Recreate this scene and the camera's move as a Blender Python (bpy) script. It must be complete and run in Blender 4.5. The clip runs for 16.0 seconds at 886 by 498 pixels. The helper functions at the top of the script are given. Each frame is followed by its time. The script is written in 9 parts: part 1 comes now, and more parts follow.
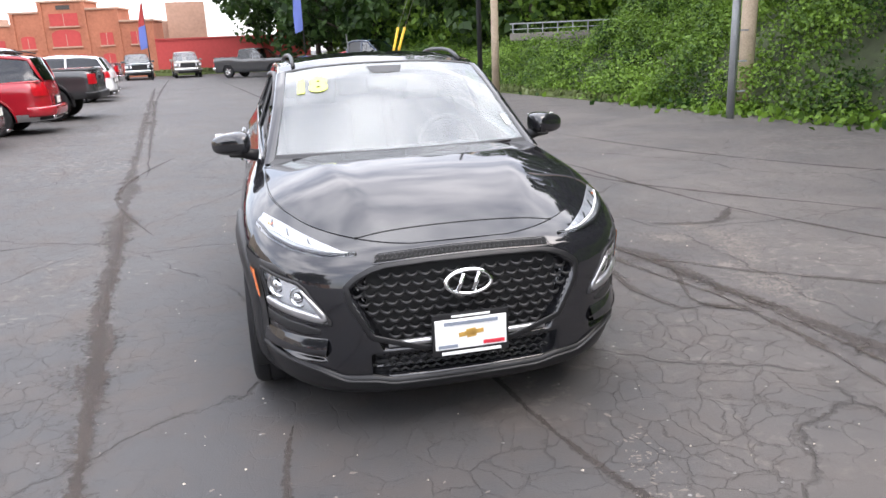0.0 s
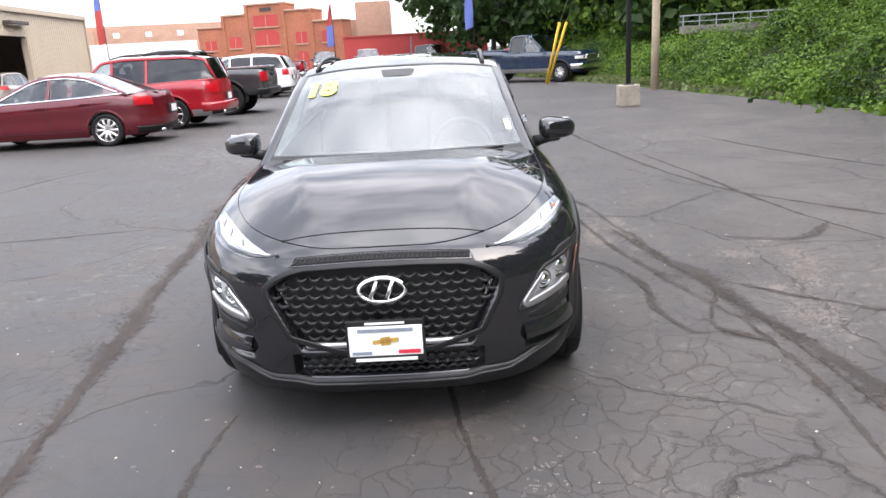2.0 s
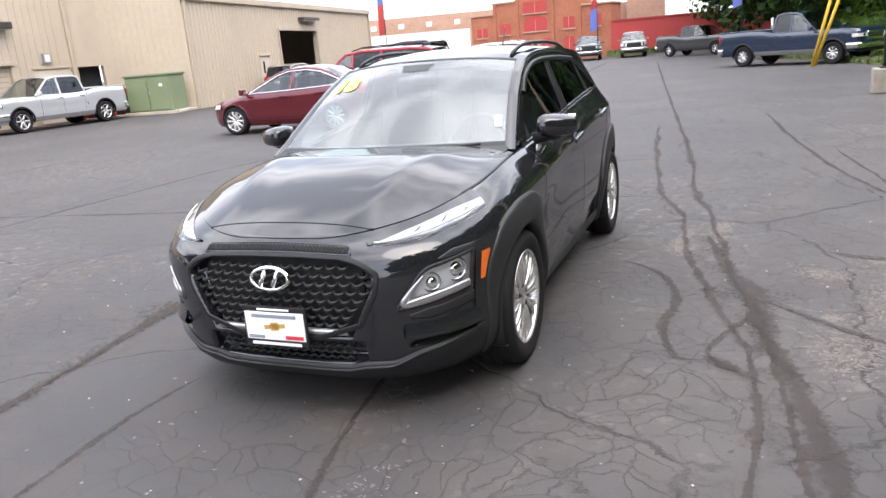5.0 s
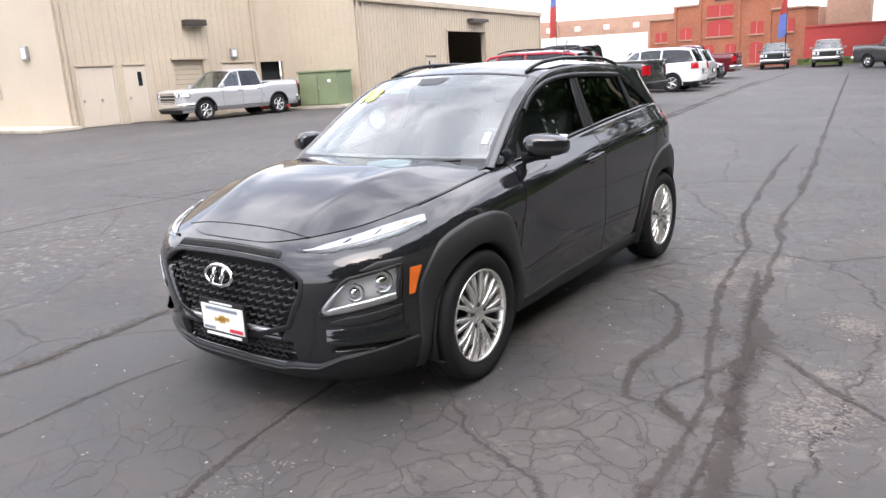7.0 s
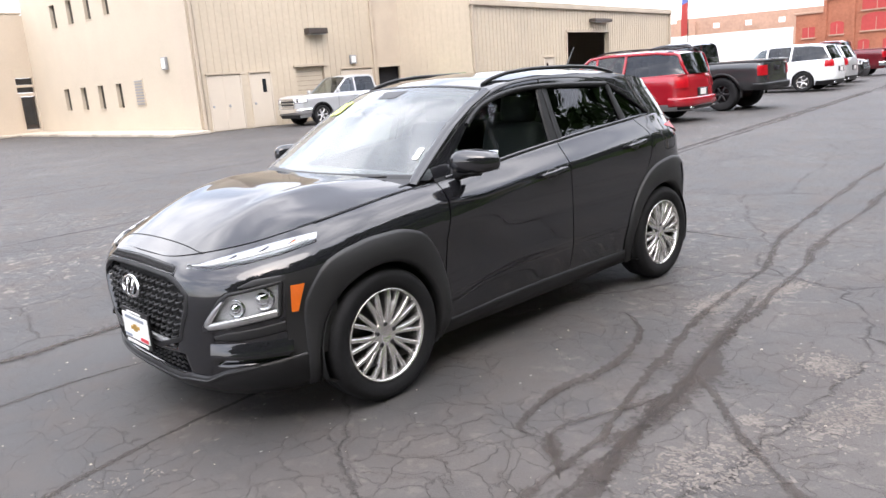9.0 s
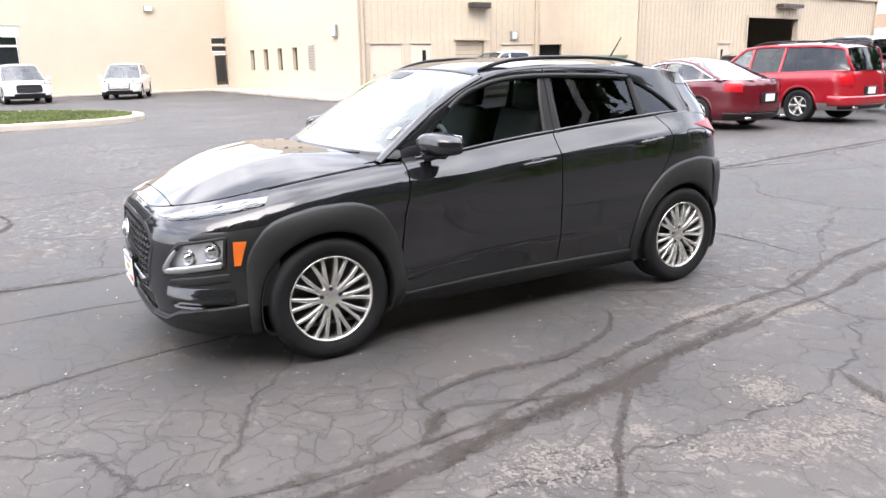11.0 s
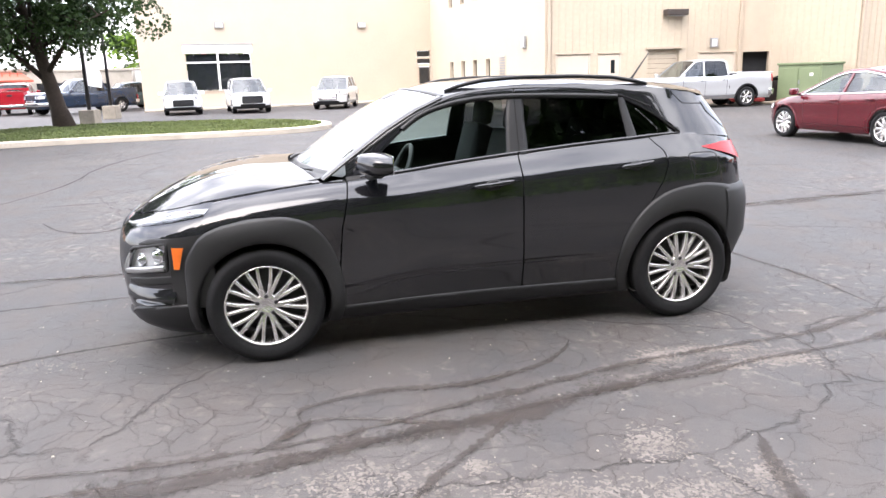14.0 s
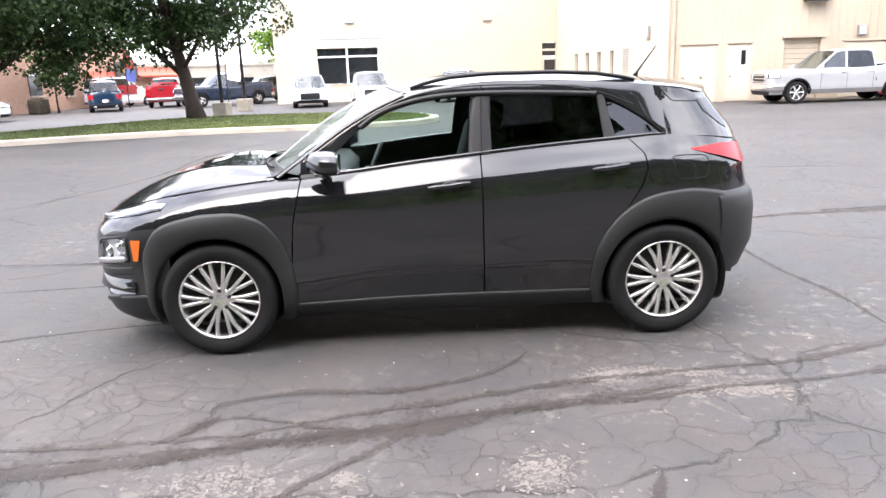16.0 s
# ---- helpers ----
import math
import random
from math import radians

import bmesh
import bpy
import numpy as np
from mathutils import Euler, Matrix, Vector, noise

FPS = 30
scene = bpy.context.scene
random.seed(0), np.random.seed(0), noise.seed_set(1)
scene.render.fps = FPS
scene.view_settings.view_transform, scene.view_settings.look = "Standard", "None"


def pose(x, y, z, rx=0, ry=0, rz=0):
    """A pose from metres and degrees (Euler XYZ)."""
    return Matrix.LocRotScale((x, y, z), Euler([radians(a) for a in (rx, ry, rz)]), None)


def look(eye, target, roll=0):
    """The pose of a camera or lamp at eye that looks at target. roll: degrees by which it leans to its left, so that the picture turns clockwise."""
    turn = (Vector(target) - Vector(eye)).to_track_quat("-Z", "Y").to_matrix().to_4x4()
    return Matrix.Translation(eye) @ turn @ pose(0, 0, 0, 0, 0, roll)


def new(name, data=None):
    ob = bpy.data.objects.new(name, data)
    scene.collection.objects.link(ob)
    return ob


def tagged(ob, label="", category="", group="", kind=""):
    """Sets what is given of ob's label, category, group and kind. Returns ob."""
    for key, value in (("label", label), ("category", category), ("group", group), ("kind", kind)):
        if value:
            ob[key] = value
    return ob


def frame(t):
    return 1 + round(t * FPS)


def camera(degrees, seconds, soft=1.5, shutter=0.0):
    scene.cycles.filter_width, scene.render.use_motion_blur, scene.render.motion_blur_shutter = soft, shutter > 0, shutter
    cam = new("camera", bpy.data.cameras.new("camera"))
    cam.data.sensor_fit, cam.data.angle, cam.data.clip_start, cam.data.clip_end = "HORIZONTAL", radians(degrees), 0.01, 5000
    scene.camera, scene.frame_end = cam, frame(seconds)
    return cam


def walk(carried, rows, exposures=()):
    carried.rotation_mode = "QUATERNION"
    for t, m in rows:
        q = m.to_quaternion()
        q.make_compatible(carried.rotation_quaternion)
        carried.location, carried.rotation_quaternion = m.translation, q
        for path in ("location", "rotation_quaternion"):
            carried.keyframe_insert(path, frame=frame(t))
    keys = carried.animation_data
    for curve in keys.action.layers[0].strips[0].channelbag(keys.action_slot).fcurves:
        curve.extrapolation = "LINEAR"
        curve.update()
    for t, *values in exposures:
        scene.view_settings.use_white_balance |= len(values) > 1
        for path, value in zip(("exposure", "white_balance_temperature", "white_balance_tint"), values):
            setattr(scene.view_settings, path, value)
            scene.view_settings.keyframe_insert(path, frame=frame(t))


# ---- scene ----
cam = camera(62.3, 16.0)
PATH = [
    (0, (0.130, 0.117, 1.577), (0.103, 2.044, 1.040), -2.50),
    (0.5, (0.376, 0.137, 1.581), (0.222, 2.062, 1.061), -4.10),
    (1, (0.685, 0.089, 1.595), (0.404, 1.991, 1.046), -2.90),
    (1.5, (0.903, 0.168, 1.570), (0.537, 2.058, 1.029), -3.20),
    (2, (1.155, 0.285, 1.577), (0.652, 2.147, 1.050), -3.30),
    (2.5, (1.460, 0.301, 1.567), (0.817, 2.121, 1.043), -3.10),
    (3, (1.697, 0.382, 1.555), (0.968, 2.170, 1.035), -3.60),
    (3.5, (1.874, 0.538, 1.549), (1.042, 2.269, 0.990), -2.90),
    (3.7, (1.958, 0.595, 1.546), (1.100, 2.310, 0.980), -3.70),
    (5.8, (2.962, 1.151, 1.531), (1.643, 2.575, 1.048), -3.02),
    (6, (3.048, 1.208, 1.550), (1.701, 2.608, 1.070), -2.62),
    (6.5, (3.215, 1.369, 1.532), (1.800, 2.702, 1.061), -3.05),
    (7, (3.368, 1.589, 1.544), (1.881, 2.838, 1.060), -3.27),
    (7.5, (3.584, 1.801, 1.533), (2.026, 2.968, 1.077), -2.73),
    (8, (3.774, 2.027, 1.536), (2.153, 3.098, 1.063), -3.43),
    (8.5, (3.845, 2.295, 1.529), (2.177, 3.298, 1.069), -3.07),
    (8.7, (3.882, 2.393, 1.539), (2.206, 3.384, 1.082), -3.57),
    (10.8, (4.455, 3.365, 1.549), (2.599, 3.924, 1.057), -2.11),
    (11, (4.532, 3.471, 1.542), (2.672, 4.015, 1.044), -1.01),
    (11.5, (4.651, 3.699, 1.547), (2.761, 4.159, 1.081), -1.53),
    (12, (4.691, 3.945, 1.545), (2.774, 4.276, 1.081), -1.35),
    (12.5, (4.762, 4.198, 1.562), (2.826, 4.434, 1.122), -2.61),
    (13, (4.870, 4.507, 1.580), (2.926, 4.679, 1.145), -1.94),
    (13.5, (4.849, 4.735, 1.555), (2.903, 4.799, 1.097), -1.95),
    (14, (4.788, 4.982, 1.578), (2.842, 4.963, 1.116), -1.64),
    (14.5, (4.815, 5.275, 1.566), (2.870, 5.151, 1.115), -1.23),
    (15, (4.781, 5.542, 1.580), (2.849, 5.295, 1.127), -1.96),
    (15.5, (4.634, 5.754, 1.582), (2.717, 5.436, 1.110), -1.81),
    (16, (4.551, 6.004, 1.571), (2.644, 5.623, 1.101), -2.02),
]
walk(cam, [(t, look(eye, target, roll)) for t, eye, target, roll in PATH],
     exposures=[(0, 1.44, 6500, 14), (3.5, 1.39, 6500, 14), (7, 1.34, 6500, 14), (8.5, 1.40, 6500, 14), (11, 1.78, 6500, 14), (13, 1.83, 6500, 15), (16, 2.07, 6500, 15)])

# ---- world and light ----
world = bpy.data.worlds.new("sky")
scene.world = world
world.use_nodes = True
wn, wl = world.node_tree.nodes, world.node_tree.links
wn.clear()
w_out = wn.new("ShaderNodeOutputWorld")
w_bg = wn.new("ShaderNodeBackground")
w_bg.inputs["Strength"].default_value = 0.15
w_sky = wn.new("ShaderNodeTexSky")
w_sky.sky_type = "NISHITA"
w_sky.sun_disc = False
w_sky.sun_elevation = radians(55)
w_sky.sun_rotation = radians(118)
w_sky.air_density, w_sky.dust_density, w_sky.ozone_density = 1.0, 2.5, 1.0
w_co = wn.new("ShaderNodeTexCoord")
w_map = wn.new("ShaderNodeMapping")
w_map.inputs["Scale"].default_value = (1.0, 1.0, 2.6)
w_noise = wn.new("ShaderNodeTexNoise")
w_noise.inputs["Scale"].default_value = 2.3
w_noise.inputs["Detail"].default_value = 7.0
w_noise.inputs["Roughness"].default_value = 0.55
w_ramp = wn.new("ShaderNodeValToRGB")
w_ramp.color_ramp.elements[0].position, w_ramp.color_ramp.elements[1].position = 0.42, 0.66
w_ramp.color_ramp.elements[0].color = (0.34, 0.34, 0.34, 1)
w_mix = wn.new("ShaderNodeMix")
w_mix.data_type = "RGBA"
# cloud brightens towards the zenith, as an overcast sky does
w_sep = wn.new("ShaderNodeSeparateXYZ")
w_lum = wn.new("ShaderNodeMapRange")
w_lum.inputs["From Min"].default_value, w_lum.inputs["From Max"].default_value = 0.0, 1.0
w_lum.inputs["To Min"].default_value, w_lum.inputs["To Max"].default_value = 8.2, 15.0
w_cloud = wn.new("ShaderNodeVectorMath")
w_cloud.operation = "SCALE"
w_cloud.inputs[0].default_value = (0.98, 1.0, 1.035)
wl.new(w_co.outputs["Generated"], w_sep.inputs[0])
wl.new(w_sep.outputs["Z"], w_lum.inputs["Value"])
wl.new(w_lum.outputs["Result"], w_cloud.inputs["Scale"])
wl.new(w_cloud.outputs["Vector"], w_mix.inputs[7])
wl.new(w_co.outputs["Generated"], w_map.inputs["Vector"])
wl.new(w_map.outputs["Vector"], w_noise.inputs["Vector"])
wl.new(w_noise.outputs["Fac"], w_ramp.inputs["Fac"])
wl.new(w_ramp.outputs["Color"], w_mix.inputs[0])
wl.new(w_sky.outputs["Color"], w_mix.inputs[6])
wl.new(w_mix.outputs[2], w_bg.inputs["Color"])
wl.new(w_bg.outputs["Background"], w_out.inputs["Surface"])

sun = new("sun", bpy.data.lights.new("sun", "SUN"))
sun.data.energy = 0.8
sun.data.angle = radians(45)
sun.data.color = (1.0, 0.95, 0.88)
SUN_AZ, SUN_EL = radians(118), radians(55)
sun.matrix_world = look((0, 0, 30), Vector((0, 0, 30)) - Vector((math.sin(SUN_AZ) * math.cos(SUN_EL), math.cos(SUN_AZ) * math.cos(SUN_EL), math.sin(SUN_EL))))
scene.view_settings.exposure = 0.0


# ---- materials ----
def node_mat(name):
    m = bpy.data.materials.new(name)
    m.use_nodes = True
    nt = m.node_tree
    return m, nt.nodes, nt.links, nt.nodes["Principled BSDF"]


def rgba(c):
    return (c[0], c[1], c[2], 1.0)


def paint_mat(name, base, rough=0.5, metal=0.0, coat=0.0, vary=0.12, scale=6.0, fine=60.0, bump=0.0, spec=0.5, per_object=0.0, dirt=None):
    """A surface with variation at two scales: slow mottling and fine grain, in metres."""
    m, n, l, b = node_mat(name)
    co = n.new("ShaderNodeTexCoord")
    big, small = n.new("ShaderNodeTexNoise"), n.new("ShaderNodeTexNoise")
    big.inputs["Scale"].default_value, small.inputs["Scale"].default_value = scale, fine
    big.inputs["Detail"].default_value, small.inputs["Detail"].default_value = 4.0, 3.0
    l.new(co.outputs["Object"], big.inputs["Vector"])
    l.new(co.outputs["Object"], small.inputs["Vector"])
    add = n.new("ShaderNodeMath")
    add.operation = "ADD"
    l.new(big.outputs["Fac"], add.inputs[0])
    l.new(small.outputs["Fac"], add.inputs[1])
    val = n.new("ShaderNodeMapRange")
    val.inputs["From Min"].default_value, val.inputs["From Max"].default_value = 0.7, 1.3
    val.inputs["To Min"].default_value, val.inputs["To Max"].default_value = 1 - vary, 1 + vary
    l.new(add.outputs[0], val.inputs["Value"])
    factor = val.outputs["Result"]
    if per_object:
        info = n.new("ShaderNodeObjectInfo")
        pr = n.new("ShaderNodeMapRange")
        pr.inputs["To Min"].default_value, pr.inputs["To Max"].default_value = 1 - per_object, 1 + per_object
        l.new(info.outputs["Random"], pr.inputs["Value"])
        mu = n.new("ShaderNodeMath")
        mu.operation = "MULTIPLY"
        l.new(factor, mu.inputs[0])
        l.new(pr.outputs["Result"], mu.inputs[1])
        factor = mu.outputs[0]
    mul = n.new("ShaderNodeVectorMath")
    mul.operation = "SCALE"
    mul.inputs[0].default_value = base
    l.new(factor, mul.inputs["Scale"])
    colour = mul.outputs["Vector"]
    if dirt:
        mx = n.new("ShaderNodeMix")
        mx.data_type = "RGBA"
        ramp = n.new("ShaderNodeValToRGB")
        ramp.color_ramp.elements[0].position, ramp.color_ramp.elements[1].position = 0.52, 0.72
        dn = n.new("ShaderNodeTexNoise")
        dn.inputs["Scale"].default_value, dn.inputs["Detail"].default_value = scale * 0.6, 8.0
        l.new(co.outputs["Object"], dn.inputs["Vector"])
        l.new(dn.outputs["Fac"], ramp.inputs["Fac"])
        l.new(ramp.outputs["Color"], mx.inputs[0])
        l.new(colour, mx.inputs[6])
        mx.inputs[7].default_value = rgba(dirt)
        colour = mx.outputs[2]
    l.new(colour, b.inputs["Base Color"])
    b.inputs["Roughness"].default_value = rough
    b.inputs["Metallic"].default_value = metal
    b.inputs["Coat Weight"].default_value = coat
    b.inputs["Coat Roughness"].default_value = 0.02
    b.inputs["Specular IOR Level"].default_value = spec
    if bump:
        bp = n.new("ShaderNodeBump")
        bp.inputs["Strength"].default_value = bump
        bp.inputs["Distance"].default_value = 0.01
        l.new(small.outputs["Fac"], bp.inputs["Height"])
        l.new(bp.outputs["Normal"], b.inputs["Normal"])
    return m


def glass_mat(name, tint, rough=0.0, clear=0.5, haze=0.0):
    """Automotive glass: a dark tinted see-through sheet with a clean reflecting face."""
    m, n, l, b = node_mat(name)
    out = [x for x in n if x.bl_idname == "ShaderNodeOutputMaterial"][0]
    tr = n.new("ShaderNodeBsdfTransparent")
    tr.inputs["Color"].default_value = rgba(tint)
    gl = n.new("ShaderNodeBsdfGlossy")
    gl.inputs["Roughness"].default_value = rough
    gl.inputs["Color"].default_value = (0.95, 0.97, 1.0, 1)
    # reflectance from head-on to grazing, the same for either side of the pane
    lw = n.new("ShaderNodeLayerWeight")
    lw.inputs["Blend"].default_value = 0.5
    pw = n.new("ShaderNodeMath")
    pw.operation = "POWER"
    l.new(lw.outputs["Facing"], pw.inputs[0])
    pw.inputs[1].default_value = 4.6
    fr = n.new("ShaderNodeMapRange")
    fr.inputs["To Min"].default_value, fr.inputs["To Max"].default_value = 1.25 * (clear / (2 + clear)) ** 2, 0.95
    l.new(pw.outputs[0], fr.inputs["Value"])
    mx = n.new("ShaderNodeMixShader")
    l.new(fr.outputs["Result"], mx.inputs["Fac"])
    l.new(tr.outputs["BSDF"], mx.inputs[1])
    l.new(gl.outputs["BSDF"], mx.inputs[2])
    last = mx.outputs["Shader"]
    if haze:
        df = n.new("ShaderNodeBsdfDiffuse")
        df.inputs["Color"].default_value = (0.72, 0.76, 0.72, 1)
        co = n.new("ShaderNodeTexCoord")
        ns = n.new("ShaderNodeTexNoise")
        ns.inputs["Scale"].default_value = 3.0
        l.new(co.outputs["Object"], ns.inputs["Vector"])
        mr = n.new("ShaderNodeMapRange")
        mr.inputs["From Min"].default_value, mr.inputs["From Max"].default_value = 0.25, 0.75
        mr.inputs["To Min"].default_value, mr.inputs["To Max"].default_value = haze * 0.7, haze * 1.3
        l.new(ns.outputs["Fac"], mr.inputs["Value"])
        mz = n.new("ShaderNodeMixShader")
        l.new(mr.outputs["Result"], mz.inputs["Fac"])
        l.new(last, mz.inputs[1])
        l.new(df.outputs["BSDF"], mz.inputs[2])
        last = mz.outputs["Shader"]
    l.new(last, out.inputs["Surface"])
    n.remove(b)
    return m


def asphalt_mat():
    m, n, l, b = node_mat("asphalt")
    co = n.new("ShaderNodeTexCoord")

    def noise_tex(scale, detail=6.0, rough=0.6, vec=None):
        t = n.new("ShaderNodeTexNoise")
        t.inputs["Scale"].default_value, t.inputs["Detail"].default_value, t.inputs["Roughness"].default_value = scale, detail, rough
        l.new(vec or co.outputs["Object"], t.inputs["Vector"])
        return t

    def ramp(src, a, z, c0=(0, 0, 0, 1), c1=(1, 1, 1, 1)):
        r = n.new("ShaderNodeValToRGB")
        r.color_ramp.elements[0].position, r.color_ramp.elements[1].position = a, z
        r.color_ramp.elements[0].color, r.color_ramp.elements[1].color = c0, c1
        l.new(src, r.inputs["Fac"])
        return r

    def math_node(op, a, c):
        k = n.new("ShaderNodeMath")
        k.operation = op
        k.inputs[2].default_value = 0.38
        for i, q in enumerate((a, c)):
            if isinstance(q, (int, float)):
                k.inputs[i].default_value = q
            else:
                l.new(q, k.inputs[i])
        return k.outputs[0]

    def mix(fac, a, c):
        k = n.new("ShaderNodeMix")
        k.data_type = "RGBA"
        l.new(fac, k.inputs[0])
        for i, q in ((6, a), (7, c)):
            if isinstance(q, tuple):
                k.inputs[i].default_value = q
            else:
                l.new(q, k.inputs[i])
        return k.outputs[2]

    # coordinates pushed about, so that the cracks wander
    warp = noise_tex(1.1, 3.0)
    wv = n.new("ShaderNodeVectorMath")
    wv.operation = "MULTIPLY_ADD"
    l.new(warp.outputs["Color"], wv.inputs[0])
    wv.inputs[1].default_value = (0.55, 0.55, 0.0)
    l.new(co.outputs["Object"], wv.inputs[2])
    fine_warp = noise_tex(9.0, 5.0, 0.7)
    wv2 = n.new("ShaderNodeVectorMath")
    wv2.operation = "MULTIPLY_ADD"
    l.new(fine_warp.outputs["Color"], wv2.inputs[0])
    wv2.inputs[1].default_value = (0.14, 0.14, 0.0)
    l.new(wv.outputs["Vector"], wv2.inputs[2])

    def cracks(scale, width):
        v = n.new("ShaderNodeTexVoronoi")
        v.voronoi_dimensions = "2D"
        v.feature = "DISTANCE_TO_EDGE"
        v.inputs["Scale"].default_value = scale
        l.new(wv2.outputs["Vector"], v.inputs["Vector"])
        return ramp(v.outputs["Distance"], width * 0.25, width, (1, 1, 1, 1), (0, 0, 0, 1)).outputs["Color"]

    large = cracks(0.42, 0.006)
    mid = cracks(3.7, 0.013)
    small = cracks(6.0, 0.030)
    zone_a = ramp(noise_tex(0.20, 3.0).outputs["Fac"], 0.38, 0.54).outputs["Color"]
    zone_b = ramp(noise_tex(0.30, 4.0).outputs["Fac"], 0.38, 0.52).outputs["Color"]
    fade = ramp(noise_tex(1.6, 3.0).outputs["Fac"], 0.33, 0.48).outputs["Color"]
    c_mid = math_node("MULTIPLY", math_node("MULTIPLY", mid, zone_a), fade)
    c_small = math_node("MULTIPLY", math_node("MULTIPLY", small, zone_b), fade)
    c_large = math_node("MULTIPLY", large, fade)
    crack = math_node("MAXIMUM", c_large, math_node("MAXIMUM", math_node("MULTIPLY", c_mid, 0.46), math_node("MULTIPLY", c_small, 0.46)))

    grain = noise_tex(140.0, 3.0)
    blotch = noise_tex(0.45, 6.0)
    stain = noise_tex(1.9, 7.0)
    base = mix(ramp(blotch.outputs["Fac"], 0.3, 0.7).outputs["Color"], (0.036, 0.0355, 0.037, 1), (0.056, 0.0545, 0.0545, 1))
    base = mix(ramp(stain.outputs["Fac"], 0.44, 0.74).outputs["Color"], base, (0.068, 0.056, 0.049, 1))
    # towards +x the lane turns paler and browner overall, and worn in patches
    sep = n.new("ShaderNodeSeparateXYZ")
    l.new(wv.outputs["Vector"], sep.inputs[0])
    lane = n.new("ShaderNodeMapRange")
    lane.interpolation_type = "SMOOTHSTEP"
    lane.inputs["From Min"].default_value, lane.inputs["From Max"].default_value = -0.6, 3.6
    l.new(sep.outputs["X"], lane.inputs["Value"])
    patchy = ramp(noise_tex(0.9, 8.0, 0.65).outputs["Fac"], 0.40, 0.62).outputs["Color"]
    base = mix(math_node("MULTIPLY", lane.outputs["Result"], math_node("MULTIPLY_ADD", patchy, 0.6)), base, (0.100, 0.088, 0.080, 1))
    worn = math_node("MULTIPLY", ramp(noise_tex(0.22, 4.0).outputs["Fac"], 0.49, 0.61).outputs["Color"], ramp(noise_tex(9.0, 5.0, 0.7).outputs["Fac"], 0.54, 0.66).outputs["Color"])
    base = mix(worn, base, (0.19, 0.165, 0.145, 1))
    flecks = n.new("ShaderNodeTexVoronoi")
    flecks.inputs["Scale"].default_value = 7.0
    l.new(co.outputs["Object"], flecks.inputs["Vector"])
    base = mix(ramp(flecks.outputs["Distance"], 0.045, 0.06, (1, 1, 1, 1), (0, 0, 0, 1)).outputs["Color"], base, (0.22, 0.21, 0.2, 1))
    gr = n.new("ShaderNodeMapRange")
    gr.inputs["To Min"].default_value, gr.inputs["To Max"].default_value = 0.72, 1.28
    l.new(grain.outputs["Fac"], gr.inputs["Value"])
    sc = n.new("ShaderNodeVectorMath")
    sc.operation = "SCALE"
    l.new(base, sc.inputs[0])
    l.new(gr.outputs["Result"], sc.inputs["Scale"])
    halo = math_node("MULTIPLY", math_node("MULTIPLY", cracks(3.7, 0.10), zone_a), fade)
    soft = mix(math_node("MULTIPLY", halo, 0.22), sc.outputs["Vector"], (0.050, 0.040, 0.034, 1))
    col = mix(math_node("MULTIPLY", crack, 0.72), soft, (0.016, 0.012, 0.010, 1))
    l.new(col, b.inputs["Base Color"])
    rr = n.new("ShaderNodeMapRange")
    rr.inputs["To Min"].default_value, rr.inputs["To Max"].default_value = 0.60, 0.80
    l.new(stain.outputs["Fac"], rr.inputs["Value"])
    l.new(rr.outputs["Result"], b.inputs["Roughness"])
    h = math_node("SUBTRACT", math_node("MULTIPLY", grain.outputs["Fac"], 0.35), crack)
    bp = n.new("ShaderNodeBump")
    bp.inputs["Strength"].default_value = 0.7
    bp.inputs["Distance"].default_value = 0.015
    l.new(h, bp.inputs["Height"])
    l.new(bp.outputs["Normal"], b.inputs["Normal"])
    return m


M_ASPHALT = asphalt_mat()


